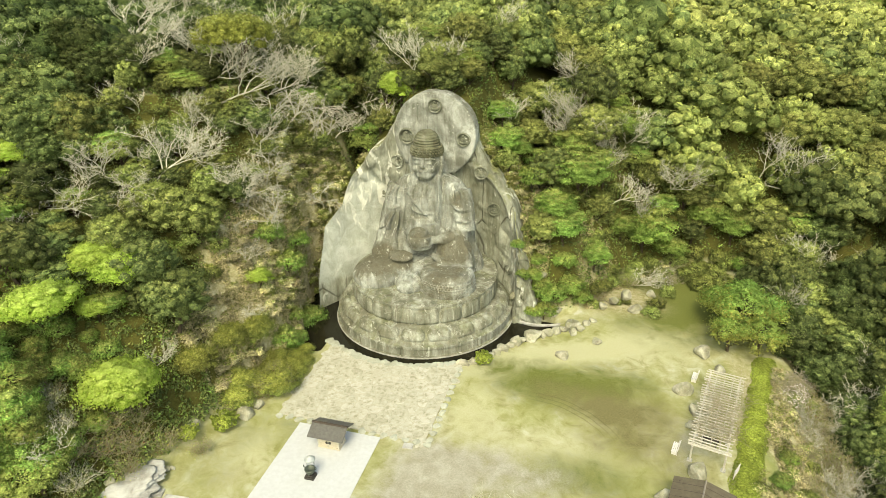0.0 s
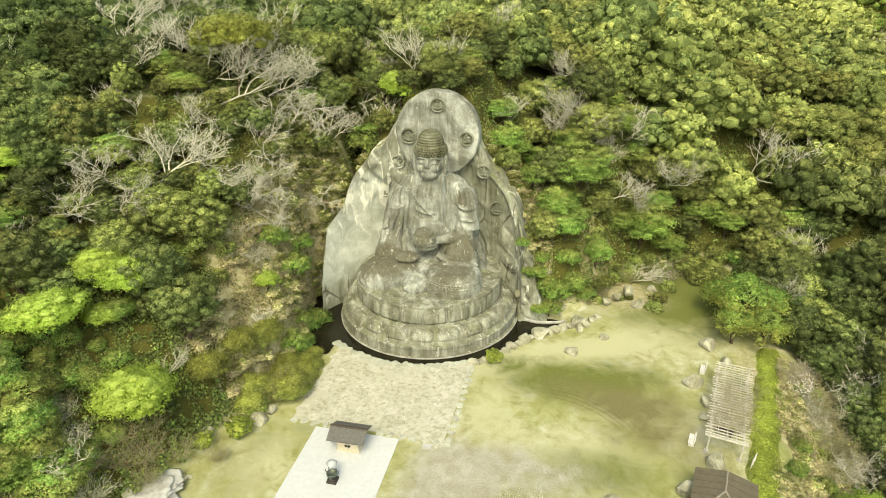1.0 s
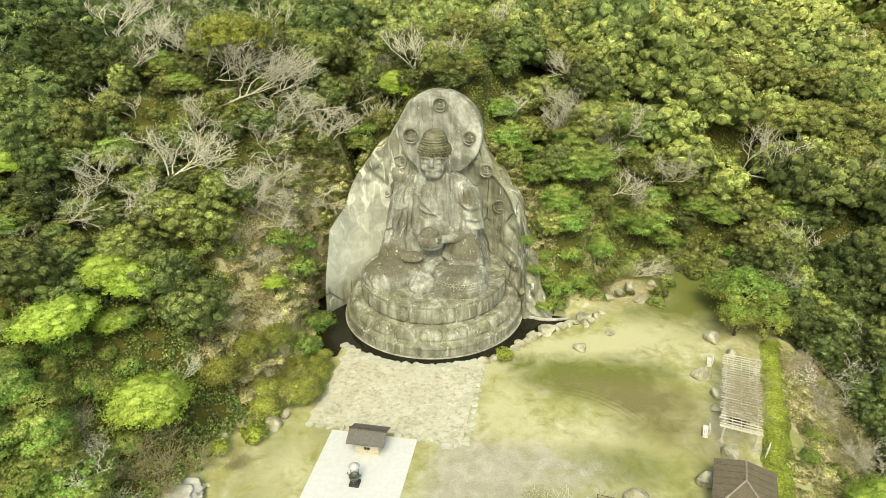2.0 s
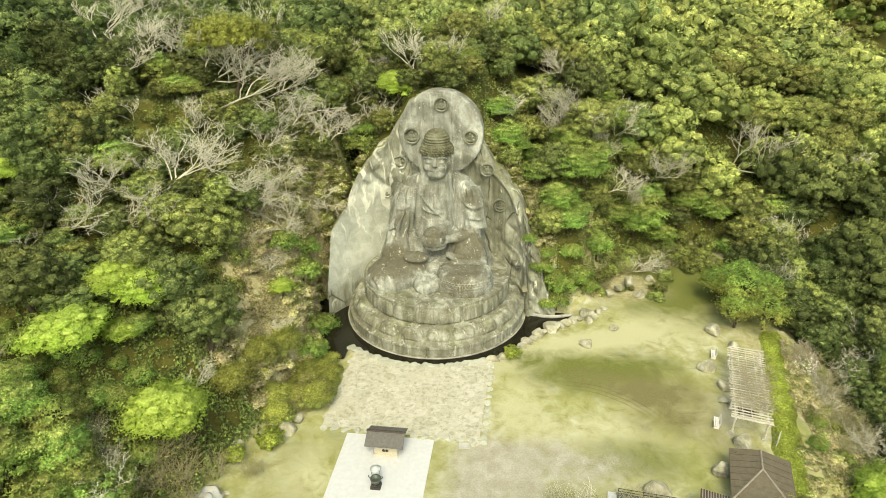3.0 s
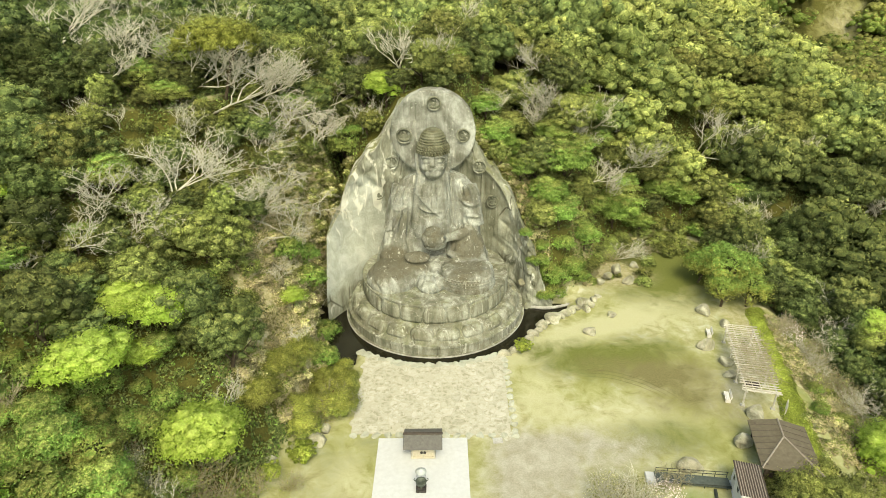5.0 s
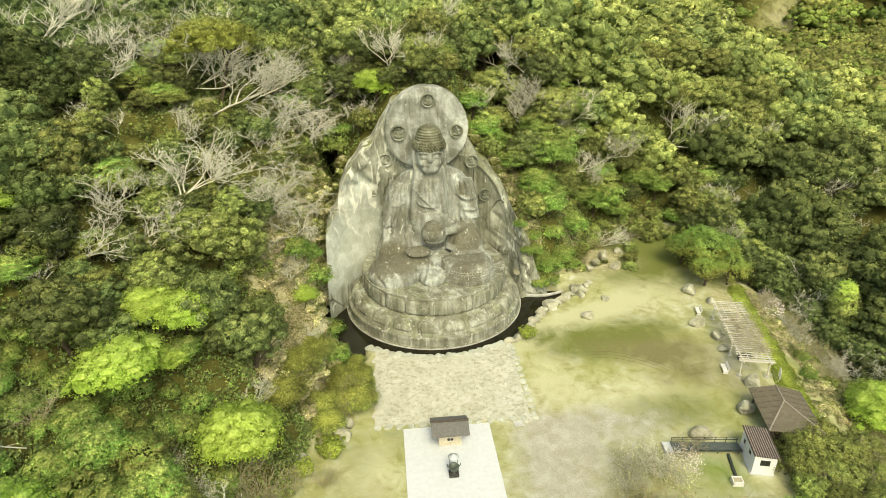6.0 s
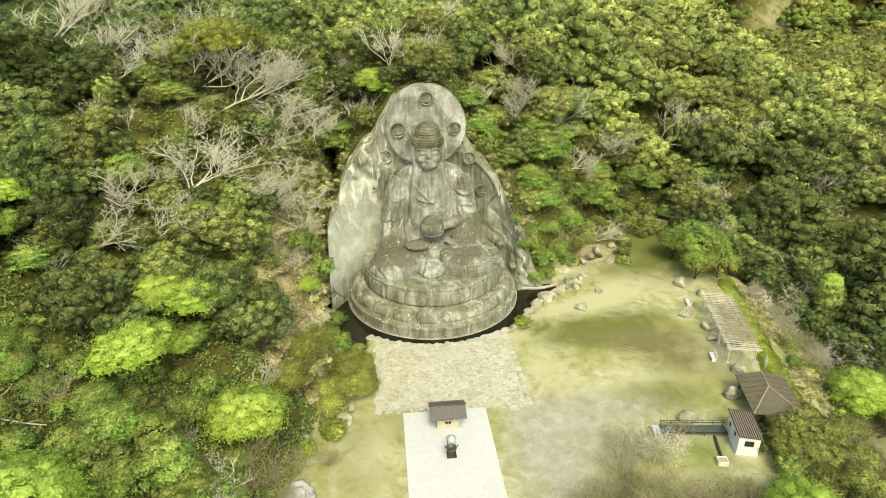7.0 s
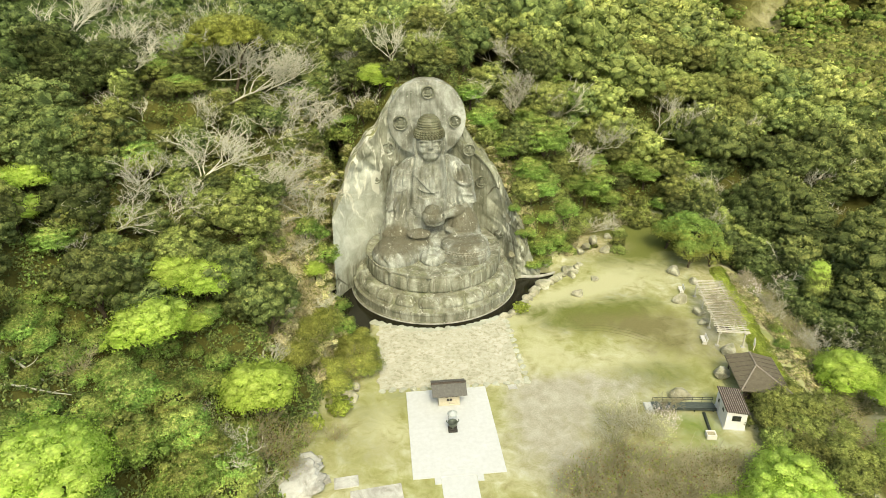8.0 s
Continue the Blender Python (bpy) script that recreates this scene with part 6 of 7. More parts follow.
for x0, x1, y0, y1, step in ((-52, 64, -56, 29, 3.35), (-84, 30, 29, 84, 4.3), (75, 112, 29, 84, 4.3), (30, 75, 29, 50, 3.4), (30, 75, 50, 84, 4.1), (-84, -52, -20, 29, 4.3), (64, 112, -20, 29, 4.3)):
    gx = x0
    while gx < x1:
        gy = y0
        while gy < y1:
            plant(gx + wood.uniform(-1.4, 1.4), gy + wood.uniform(-1.4, 1.4), step == 3.35)
            gy += step
        gx += step

for kind in (dark_tree, deep_tree, mid_tree, tip_tree, lime_tree, fresh_tree, olive_tree, feather_tree, bush, soft_shrub, hut_shrub, ball_bush, bare_tree, hang_tree, twig_shrub, cherry, pale_shrub, big_lime, golden_tree, narrow_tree, weed_clump, straw_tuft, low_shrub):
    kind.done()


def join_wood(name, label, spots, models, leaves=(LEAF_DARK, LEAF_MID, LEAF_TIP)):
    """Crowns at their spots joined into one object."""
    VV, FF, II, NN, TT, at = [], [], [], [], [], 0
    tones = np.random.default_rng(len(spots))
    for x, y, s, tone, turn, tall in spots:
        V, F, I, N = models[tone]
        c, q = math.cos(radians(turn)), math.sin(radians(turn))
        P = V * np.array([s, s, s * tall])
        P = np.stack([P[:, 0] * c - P[:, 1] * q + x, P[:, 0] * q + P[:, 1] * c + y, P[:, 2] + lift(x, y) - 0.6], 1)
        VV.append(P)
        NN.append(np.stack([N[:, 0] * c - N[:, 1] * q, N[:, 0] * q + N[:, 1] * c, N[:, 2]], 1))
        FF.append(F + at)
        II.append(I)
        TT.append(np.full(len(V), tones.uniform(-0.36, 0.34), np.float32))
        at += len(V)
    me = mesh_of(name, np.concatenate(VV), np.concatenate(FF), [*leaves, CROWN_SHADE], np.concatenate(II), normals=np.concatenate(NN))
    me.attributes.new("crown_tone", "FLOAT", "POINT").data.foreach_set("value", np.concatenate(TT))
    tagged(new(name, me), label, "woodland", kind="stuff")


def plain_crown(seed, R, H, base, lumps, leaves, size, low, high, tip, lump=0.2):
    """A crown for the joined wood: vertices, quads and material numbers."""
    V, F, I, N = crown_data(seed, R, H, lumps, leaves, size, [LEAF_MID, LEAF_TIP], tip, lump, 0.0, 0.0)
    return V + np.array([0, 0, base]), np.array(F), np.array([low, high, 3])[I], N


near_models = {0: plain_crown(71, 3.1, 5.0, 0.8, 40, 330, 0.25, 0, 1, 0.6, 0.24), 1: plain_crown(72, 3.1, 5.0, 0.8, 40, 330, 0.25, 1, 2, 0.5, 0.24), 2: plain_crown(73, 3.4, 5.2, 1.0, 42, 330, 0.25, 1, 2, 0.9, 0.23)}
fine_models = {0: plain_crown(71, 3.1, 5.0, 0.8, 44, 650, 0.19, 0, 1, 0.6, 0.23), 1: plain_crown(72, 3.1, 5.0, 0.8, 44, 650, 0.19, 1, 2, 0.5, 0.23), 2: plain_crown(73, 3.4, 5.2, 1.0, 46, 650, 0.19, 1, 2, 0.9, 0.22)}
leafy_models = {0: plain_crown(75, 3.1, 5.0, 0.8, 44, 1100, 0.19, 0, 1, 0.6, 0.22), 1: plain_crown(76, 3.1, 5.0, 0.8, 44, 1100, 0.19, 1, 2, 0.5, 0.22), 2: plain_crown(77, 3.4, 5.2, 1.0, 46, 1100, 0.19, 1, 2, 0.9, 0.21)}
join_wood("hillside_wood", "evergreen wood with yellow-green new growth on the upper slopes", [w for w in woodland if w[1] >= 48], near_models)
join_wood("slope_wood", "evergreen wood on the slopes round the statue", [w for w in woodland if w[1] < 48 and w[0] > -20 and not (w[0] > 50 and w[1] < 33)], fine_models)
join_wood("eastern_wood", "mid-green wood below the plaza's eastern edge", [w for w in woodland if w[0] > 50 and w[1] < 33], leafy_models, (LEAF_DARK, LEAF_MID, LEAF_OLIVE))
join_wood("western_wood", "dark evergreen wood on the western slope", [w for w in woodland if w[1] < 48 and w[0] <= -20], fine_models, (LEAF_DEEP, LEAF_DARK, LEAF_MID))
far_models = {0: plain_crown(81, 3.4, 4.4, 1.6, 24, 90, 0.3, 0, 1, 0.5, 0.23), 1: plain_crown(82, 3.4, 4.4, 1.6, 24, 90, 0.3, 1, 2, 0.5, 0.23), 2: plain_crown(83, 3.6, 4.6, 1.6, 24, 90, 0.3, 0, 2, 0.8, 0.23)}
far_rnd = random.Random(17)
far_spots = []
for x0, x1, y0, y1, n in ((106, 150, 28, 90, 150), (112, 188, 90, 142, 250), (28, 112, 84, 142, 210), (-110, 28, 84, 106, 80), (-124, -84, 15, 84, 110)):
    for _ in range(n):
        far_spots.append((far_rnd.uniform(x0, x1), far_rnd.uniform(y0, y1), far_rnd.uniform(1.4, 2.1), far_rnd.choice((0, 0, 1, 1, 2)), far_rnd.uniform(0, 360), 1.0))
far_spots = [f for f in far_spots if abs((f[0] - 132) * 0.82 - (f[1] - 138) * 0.57) > 8.5 or abs(f[1] - 138) > 13]
join_wood("far_wood", "evergreen wood on the hillside beyond", far_spots, far_models, (LEAF_FRESH, LEAF_OLIVE, LEAF_TIP))


def undergrowth():
    """Low leaves, dry grass and small flowers on the banks."""
    rng = np.random.default_rng(9)

    def spread(name, label, n, boxes, size, mats, low, high, up=0.3, share=None):
        x, y = [], []
        for x0, x1, y0, y1, w in boxes:
            k = int(3 * n * w)
            x.append(rng.uniform(x0, x1, k))
            y.append(rng.uniform(y0, y1, k))
        x, y = np.concatenate(x), np.concatenate(y)
        sl = np.hypot(height(x + 0.3, y) - height(x - 0.3, y), height(x, y + 0.3) - height(x, y - 0.3)) / 0.6
        steep = rng.uniform(0, 1, len(x)) < np.clip(np.sqrt(1 + sl ** 2) / 3.5, 0.25, 1)
        x, y = x[steep], y[steep]
        clump = np.sin(x * 1.9 + np.sin(y * 1.3)) * np.sin(y * 1.7 + np.sin(x * 1.1)) + rng.normal(size=len(x)) * 0.35 > -0.1
        x, y = x[clump], y[clump]
        h = height(x, y)
        keep = ((np.abs(h) > 0.4) | (x > 46.6 + 0.235 * (y + 6))) & (h > -9)
        x, y, h = x[keep], y[keep], h[keep]
        P = np.stack([x, y, h + rng.uniform(low, high, len(x))], 1)
        N = rng.normal(size=P.shape) * 0.8 + np.array([0, -0.4, up])
        V, F = leaf_faces(P, N, size, rng, 1.8)
        idx = rng.choice(len(mats), len(P), p=share) if share else np.zeros(len(P), int)
        ob = new(name, mesh_of(name, V, F, mats, idx))
        tagged(ob, label, "undergrowth", kind="stuff")

    spread("undergrowth", "low green undergrowth between the trees", 150000, ((-54, -21.5, -24, 14, 0.2), (-46, -21.5, -58, -24, 0.3), (-22, -15.5, -56, -29, 0.08), (-20, 62, 2, 32, 0.3), (30, 75, 28, 52, 0.22), (55, 75, -24, 20, 0.18)), 0.25, [LEAF_DARK, LEAF_MID, LEAF_FRESH], 0.05, 0.9, 0.8, [0.5, 0.35, 0.15])
    spread("dry_grass", "dry straw-coloured grass on the steep banks", 120000, ((-22.5, -12.5, -30, 9, 0.62), (7, 18, 1, 16, 0.2), (22, 34, 3, 15, 0.06), (45.5, 56, -35, -5, 0.25)), 0.2, [STRAW, LEAF_TIP], 0.02, 0.35, 0.2, [0.78, 0.22])
    spread("flowering_weeds", "yellow-flowered weeds on the bank beside the cliff", 64000, ((-21.5, -12.5, -6, 11, 0.8), (6.0, 13, 7.8, 15, 0.2)), 0.19, [LEAF_TIP, LEAF_FLOWER, LEAF_OLIVE], 0.1, 0.5, 0.6, [0.5, 0.16, 0.34])


undergrowth()


# fallen trunks on the western slope
for k, (x, y, ln, r, turn) in enumerate(((-41.5, -41.6, 7.0, 0.17, -24), (-36.0, -47.4, 9.0, 0.13, 8), (-38.5, -44.4, 5.0, 0.1, 24))):
    log_rnd = random.Random(90 + k)
    log_skin = Skin()
    base_z = [lift(x + (u - 0.5) * ln * math.cos(radians(turn)), y + (u - 0.5) * ln * math.sin(radians(turn))) for u in (0, 0.25, 0.5, 0.75, 1)]
    log_pts = [Vector(((u - 0.5) * ln * math.cos(radians(turn)), (u - 0.5) * ln * math.sin(radians(turn)) + log_rnd.uniform(-0.15, 0.15), base_z[i] - base_z[2] + r + 0.3)) for i, u in enumerate((0, 0.25, 0.5, 0.75, 1))]
    log_skin.tube(log_pts, r, r * 0.5, 8)
    for j in range(3):
        twig_pts, _ = bent(log_rnd, log_pts[1 + j], Vector((log_rnd.gauss(0, 1), log_rnd.gauss(0, 1), 0.5)), 1.6, 3, 0.2)
        log_skin.tube(twig_pts, r * 0.3, r * 0.1, 4)
    log_ob = new("fallen_trunk", log_skin.mesh("fallen_trunk", [BARE]))
    log_ob.location = (x, y, base_z[2])
    tagged(log_ob, "bleached fallen tree trunk lying across the undergrowth", "fallen tree", "fallen trunks")

# ---- small buildings and fittings on the plaza ----
def build_shrine():
    sh = thing("offering_shrine", "small wooden offering shrine with a sheet-metal gable roof and latticed doors", "shrine", turned(0, -0.9, -32.0, 0.08))
    bm = bmesh.new()
    box(bm, 2.6, 1.7, 0.25, turned(0, 0, 0, 0), 0.03)
    part("base", bm, PALE_WOOD, sh)
    bm = bmesh.new()
    box(bm, 2.5, 1.55, 1.75, turned(0, 0, 0, 0.25), 0.02)
    part("body", bm, PALE_WOOD, sh)
    for x in (-1.2, -0.02, 1.16):
        bm = bmesh.new()
        box(bm, 0.14, 0.14, 1.95, turned(0, x + 0.02, -0.8, 0.1), 0.02)
        part("post", bm, OLD_WOOD, sh)
    for s in (-1, 1):
        bm = bmesh.new()
        box(bm, 1.02, 0.05, 1.45, turned(0, s * 0.59, -0.79, 0.35), 0.01)
        door = part("door", bm, PALE_WOOD, sh)
        # black board behind the bars stands in for the unlit inside
        bm = bmesh.new()
        box(bm, 0.98, 0.03, 0.5, turned(0, s * 0.59, -0.825, 1.2))
        part("lattice_opening", bm, BLACK_STONE, door, "black panel in place of the shade behind the lattice")
        bm = bmesh.new()
        for i in range(9):
            box(bm, 0.035, 0.03, 0.5, turned(0, s * 0.59 - 0.44 + 0.11 * i, -0.85, 1.2))
        box(bm, 0.98, 0.03, 0.04, turned(0, s * 0.59, -0.858, 1.43))
        part("lattice", bm, PALE_WOOD, door)
        bm = bmesh.new()
        lathe(bm, [(0.01, 0.0), (0.17, 0.0), (0.17, 0.04), (0.01, 0.05)], 16)
        o = part("door_plate", bm, BLACK_STONE, door, "round black door plate")
        o.matrix_local = pose(s * 0.17, -0.83, 0.85, 90, 0, 0)
    for s, name in ((-1, "roof_front"), (1, "roof_back")):
        bm = bmesh.new()
        box(bm, 4.1, 1.75, 0.09, pose(0, s * 0.78, 2.26, s * -26, 0, 0), 0.02)
        roof = part(name, bm, ROOF_GREY, sh)
        for i in range(12):
            bm = bmesh.new()
            box(bm, 0.04, 1.75, 0.05, pose(-1.93 + 0.35 * i, s * 0.78, 2.34, s * -26, 0, 0))
            part("seam", bm, ROOF_GREY, roof)
    bm = bmesh.new()
    box(bm, 4.2, 0.28, 0.16, turned(0, 0, 0, 2.66), 0.04)
    part("ridge", bm, ROOF_DARK, sh)


build_shrine()


def build_burner():
    bu = thing("incense_burner", "bronze incense burner on a dark stone base with a verdigris canopy", "incense burner", turned(0, -1.0, -37.0, 0.08) @ Matrix.Diagonal((0.82, 0.82, 0.82, 1)))
    bm = bmesh.new()
    box(bm, 1.25, 1.15, 0.35, None, 0.03)
    box(bm, 1.0, 0.9, 0.25, turned(0, 0, 0, 0.34), 0.03)
    part("base", bm, BLACK_STONE, bu)
    bm = bmesh.new()
    lathe(bm, [(0.01, 0.66), (0.3, 0.66), (0.48, 0.8), (0.6, 1.05), (0.58, 1.25), (0.68, 1.33), (0.68, 1.4), (0.55, 1.4), (0.5, 1.2), (0.01, 1.15)], 28)
    part("bowl", bm, BRONZE, bu, smooth=True)
    for t in range(3):
        bm = bmesh.new()
        x, y = 0.38 * math.cos(2.094 * t - 1.57), 0.38 * math.sin(2.094 * t - 1.57)
        tube(bm, [(x, y, 0.58), (x * 1.25, y * 1.25, 0.72), (x, y, 0.95)], 0.1, 0.06, 8)
        part("foot", bm, BRONZE, bu)
    for s in (-1, 1):
        bm = bmesh.new()
        tube(bm, arc((s * 0.62, 0.05, 1.3), (s * 0.98, 0.05, 1.5), (s * 0.8, 0.05, 1.75), 6), 0.06, sides=6)
        part("handle", bm, BRONZE, bu)
        bm = bmesh.new()
        rod(bm, (s * 0.5, 0.3, 1.35), (s * 0.5, 0.3, 2.65), 0.035)
        part("post", bm, BRONZE, bu)
    bm = bmesh.new()
    made = lathe(bm, [(0.66, 2.6), (0.68, 2.66), (0.5, 2.84), (0.22, 2.98), (0.1, 3.06), (0.01, 3.14)], 28)
    bmesh.ops.translate(bm, verts=made, vec=(0, 0.3, 0))
    part("canopy", bm, PALE_BRONZE, bu, "pale verdigris canopy", True)


build_burner()

bm_ = bmesh.new()
box(bm_, 1.1, 0.85, 0.1, turned(4, 7.25, -30.2, 0.0), 0.02)
tagged(part("stone_plate", bm_, PALE_ROCK), "small pale square stone plate set in the ground", "stone plate")


def build_pergola():
    m = turned(-13.0, 39.7, -18.6, 0)
    pg = thing("pergola", "weathered wooden wisteria pergola with pale slats and bare vines on top", "pergola", m)
    for sx in (-1.65, 1.65):
        bm = bmesh.new()
        rod(bm, (sx, -7.2, 2.42), (sx, 7.2, 2.42), 0.1)
        part("beam", bm, OLD_WOOD, pg)
        for j in range(4):
            bm = bmesh.new()
            y = -6.6 + 4.4 * j
            rod(bm, (sx, y, -0.1), (sx, y, 2.4), 0.11)
            post = part("post", bm, OLD_WOOD, pg)
            bm = bmesh.new()
            box(bm, 0.5, 0.5, 0.16, turned(0, sx, y, 0), 0.03)
            part("footing", bm, PALE_ROCK, post, "pale stone footing")
    bm = bmesh.new()
    rod(bm, (-2.1, -6.6, 2.32), (2.1, -6.6, 2.32), 0.11)
    part("tie_beam", bm, OLD_WOOD, pg)
    rnd = random.Random(7)
    bm = bmesh.new()
    rod(bm, (-2.1, 0, 0), (2.1, 0, 0), 0.07, sides=6)
    first = part("slat", bm, OLD_WOOD, pg)
    first.matrix_local = pose(0, -7.1, 2.58)
    for i in range(1, 31):
        o = first.copy()
        scene.collection.objects.link(o)
        o.matrix_local = pose(rnd.uniform(-0.15, 0.15), -7.1 + 0.475 * i + rnd.uniform(-0.05, 0.05), 2.58 + rnd.uniform(-0.02, 0.02), 0, 0, rnd.uniform(-2.5, 2.5))
    for x in (-0.9, 0, 0.9):
        bm = bmesh.new()
        rod(bm, (x, -7.2, 2.5), (x, 7.2, 2.5), 0.045, sides=6)
        part("rail", bm, OLD_WOOD, pg)
    sk = Skin()
    for i in range(420):
        far = rnd.random() ** 0.7
        p = Vector((rnd.uniform(-1.9, 2.2) + 0.5 * far, -5.5 + 13.0 * far * rnd.random() ** 0.5, 2.68))
        pts, _ = bent(rnd, p, Vector((rnd.gauss(0, 1), rnd.gauss(0, 1), 0.1)), rnd.uniform(0.8, 2.2), 5, 0.5)
        for q in pts:
            q.z = max(2.62, min(q.z, 3.1)) if -2.2 < q.x < 2.2 else q.z - 0.3
        sk.tube(pts, 0.03, 0.012, 3)
    vine = new("vine", sk.mesh("vine", [VINE]))
    vine.parent = pg
    vine["label"] = "tangle of bare wisteria vines"


build_pergola()


def build_shelter():
    m = turned(-13.0, 36.5, -33.9, 0)
    sh = thing("rest_shelter", "open rest shelter with a brown sheet-metal hip roof", "shelter", m)
    w, ln, e, r = 2.85, 3.6, 2.3, 2.95
    A, B, C, D = (-w, ln, e), (w, ln, e), (w, -ln, e), (-w, -ln, e)
    R1, R2 = (0, ln, r), (0, 0.8, r)
    for name, pts, mat in (("roof_west", (A, D, R2, R1), ROOF_BROWN), ("roof_south", (D, C, R2), ROOF_BROWN), ("roof_east", (C, B, R1, R2), ROOF_BROWN), ("gable", (B, A, R1), OLD_WOOD)):
        bm = bmesh.new()
        top = [bm.verts.new(p) for p in pts]
        low = [bm.verts.new((p[0], p[1], p[2] - 0.12)) for p in pts]
        bm.faces.new(top)
        bm.faces.new(low[::-1])
        for i in range(len(pts)):
            j = (i + 1) % len(pts)
            bm.faces.new((low[i], low[j], top[j], top[i]))
        ob = part(name, bm, mat, sh)
        if name in ("roof_west", "roof_east"):
            s = -1 if name == "roof_west" else 1
            bm = bmesh.new()
            for i in range(1, 8):
                y = ln - i * 0.9
                f = 1.0 if y > 0.8 else max(0.0, (y + ln) / (ln + 0.8))
                if f > 0.1:
                    rod(bm, (s * w, y, e + 0.03), (s * w * (1 - f), y, e + (r - e) * f + 0.03), 0.03, sides=4)
            part("seam", bm, ROOF_DARK, ob, "raised roof seams")
    for a, b in ((R1, R2), (R2, C), (R2, D)):
        bm = bmesh.new()
        rod(bm, (a[0], a[1], a[2] + 0.03), (b[0], b[1], b[2] + 0.03), 0.09, sides=6)
        part("ridge_cap", bm, ROOF_PALE, sh)
    for sx in (-1, 1):
        for sy in (-1, 1):
            bm = bmesh.new()
            box(bm, 0.18, 0.18, 2.5, turned(0, sx * (w - 0.6), sy * (ln - 0.6), -0.05), 0.02)
            part("post", bm, ROOF_DARK, sh)
    bm = bmesh.new()
    box(bm, 2 * w - 1.0, 0.1, 2.2, turned(0, 0, -ln + 0.6, 0))
    part("rear_panel", bm, ROOF_DARK, sh)


build_shelter()


def build_hut():
    m = turned(-14.0, 30.95, -38.5, 0)
    hut = thing("white_hut", "small white hut with a dark corrugated roof", "hut", m)
    bm = bmesh.new()
    box(bm, 2.2, 4.1, 2.45, None, 0.02)
    part("wall", bm, WHITE_WALL, hut)
    bm = bmesh.new()
    box(bm, 2.5, 4.5, 0.08, pose(0, 0, 2.5, 0, 3, 0), 0.01)
    roof = part("roof", bm, ROOF_PALE, hut)
    for i in range(11):
        bm = bmesh.new()
        rod(bm, (-1.2 + 0.24 * i, -2.26, 2.62 - 0.0126 * i), (-1.2 + 0.24 * i, 2.26, 2.62 - 0.0126 * i), 0.085, sides=6)
        part("rib", bm, ROOF_DARK, roof)
    bm = bmesh.new()
    box(bm, 0.95, 0.06, 0.7, turned(0, 0.0, -2.06, 1.25), 0.01)
    win = part("window", bm, DARK_METAL, hut)
    bm = bmesh.new()
    for x in (-0.22, 0.22):
        box(bm, 0.38, 0.02, 0.56, turned(0, x, -2.1, 1.32))
    part("pane", bm, GLASS, win)
    bm = bmesh.new()
    box(bm, 0.06, 0.8, 1.95, turned(0, -1.11, 1.0, 0.02), 0.01)
    door = part("door", bm, WHITE_PAINT, hut)
    bm = bmesh.new()
    box(bm, 0.02, 0.4, 0.5, turned(0, -1.15, 1.0, 1.3))
    part("pane", bm, GLASS, door)
    bm = bmesh.new()
    box(bm, 0.04, 0.5, 0.4, turned(0, -1.11, -0.7, 1.5))
    part("vent", bm, DARK_METAL, hut)
    bm = bmesh.new()
    box(bm, 2.4, 4.3, 0.14, turned(0, 0, 0, -0.06))
    part("footing", bm, CONCRETE, hut)


build_hut()


def build_ramp():
    m = turned(-6.0, 26.4, -36.4, 0)
    rp = thing("ramp", "dark steel access ramp with a railing, leading to the hut", "ramp", m)
    bm = bmesh.new()
    box(bm, 7.4, 1.35, 0.12, pose(0, 0, 0.32, 0, 2, 0), 0.01)
    part("deck", bm, DECK, rp)
    for x in (-3.4, -1.1, 1.1, 3.3):
        for y in (-0.6, 0.6):
            bm = bmesh.new()
            rod(bm, (x, y, -0.05), (x, y, 0.34), 0.05)
            part("leg", bm, DARK_METAL, rp)
    for y in (0.66, -0.66):
        hgt = 1.1 if y > 0 else 0.55
        for i in range(7):
            bm = bmesh.new()
            x = -3.55 + 1.18 * i
            rod(bm, (x, y, 0.35), (x, y, hgt), 0.03)
            part("rail_post", bm, DARK_METAL, rp)
        for z in (hgt, (hgt + 0.4) / 2):
            bm = bmesh.new()
            rod(bm, (-3.6, y, z), (3.6, y, z), 0.035)
            part("rail", bm, DARK_METAL, rp)
    bm = bmesh.new()
    box(bm, 0.9, 1.5, 0.42, turned(0, -4.1, 0, 0), 0.03)
    part("end_block", bm, CONCRETE, rp, "white concrete end block")


build_ramp()


def build_box():
    bx = thing("concrete_bin", "white concrete bin full of brown litter", "bin", turned(-10, 27.3, -41.3, 0) @ Matrix.Diagonal((0.8, 0.8, 0.8, 1)))
    for x, y, sx, sy in ((0, -0.5, 1.3, 0.12), (0, 0.5, 1.3, 0.12), (-0.59, 0, 0.12, 0.88), (0.59, 0, 0.12, 0.88)):
        bm = bmesh.new()
        box(bm, sx, sy, 0.75, turned(0, x, y, 0), 0.02)
        part("side", bm, WHITE_PAINT, bx)
    bm = bmesh.new()
    box(bm, 1.06, 0.88, 0.62, None, 0.03)
    part("litter", bm, TWIG, bx, "brown dead leaves")
    ch = thing("drain_chute", "dark drain chute running from the bin to the ramp", "chute", turned(-14, 28.0, -39.0, 0))
    bm = bmesh.new()
    box(bm, 0.28, 3.2, 0.25, turned(0, 0, 0, 0.0), 0.02)
    part("channel", bm, DARK_METAL, ch)


build_box()


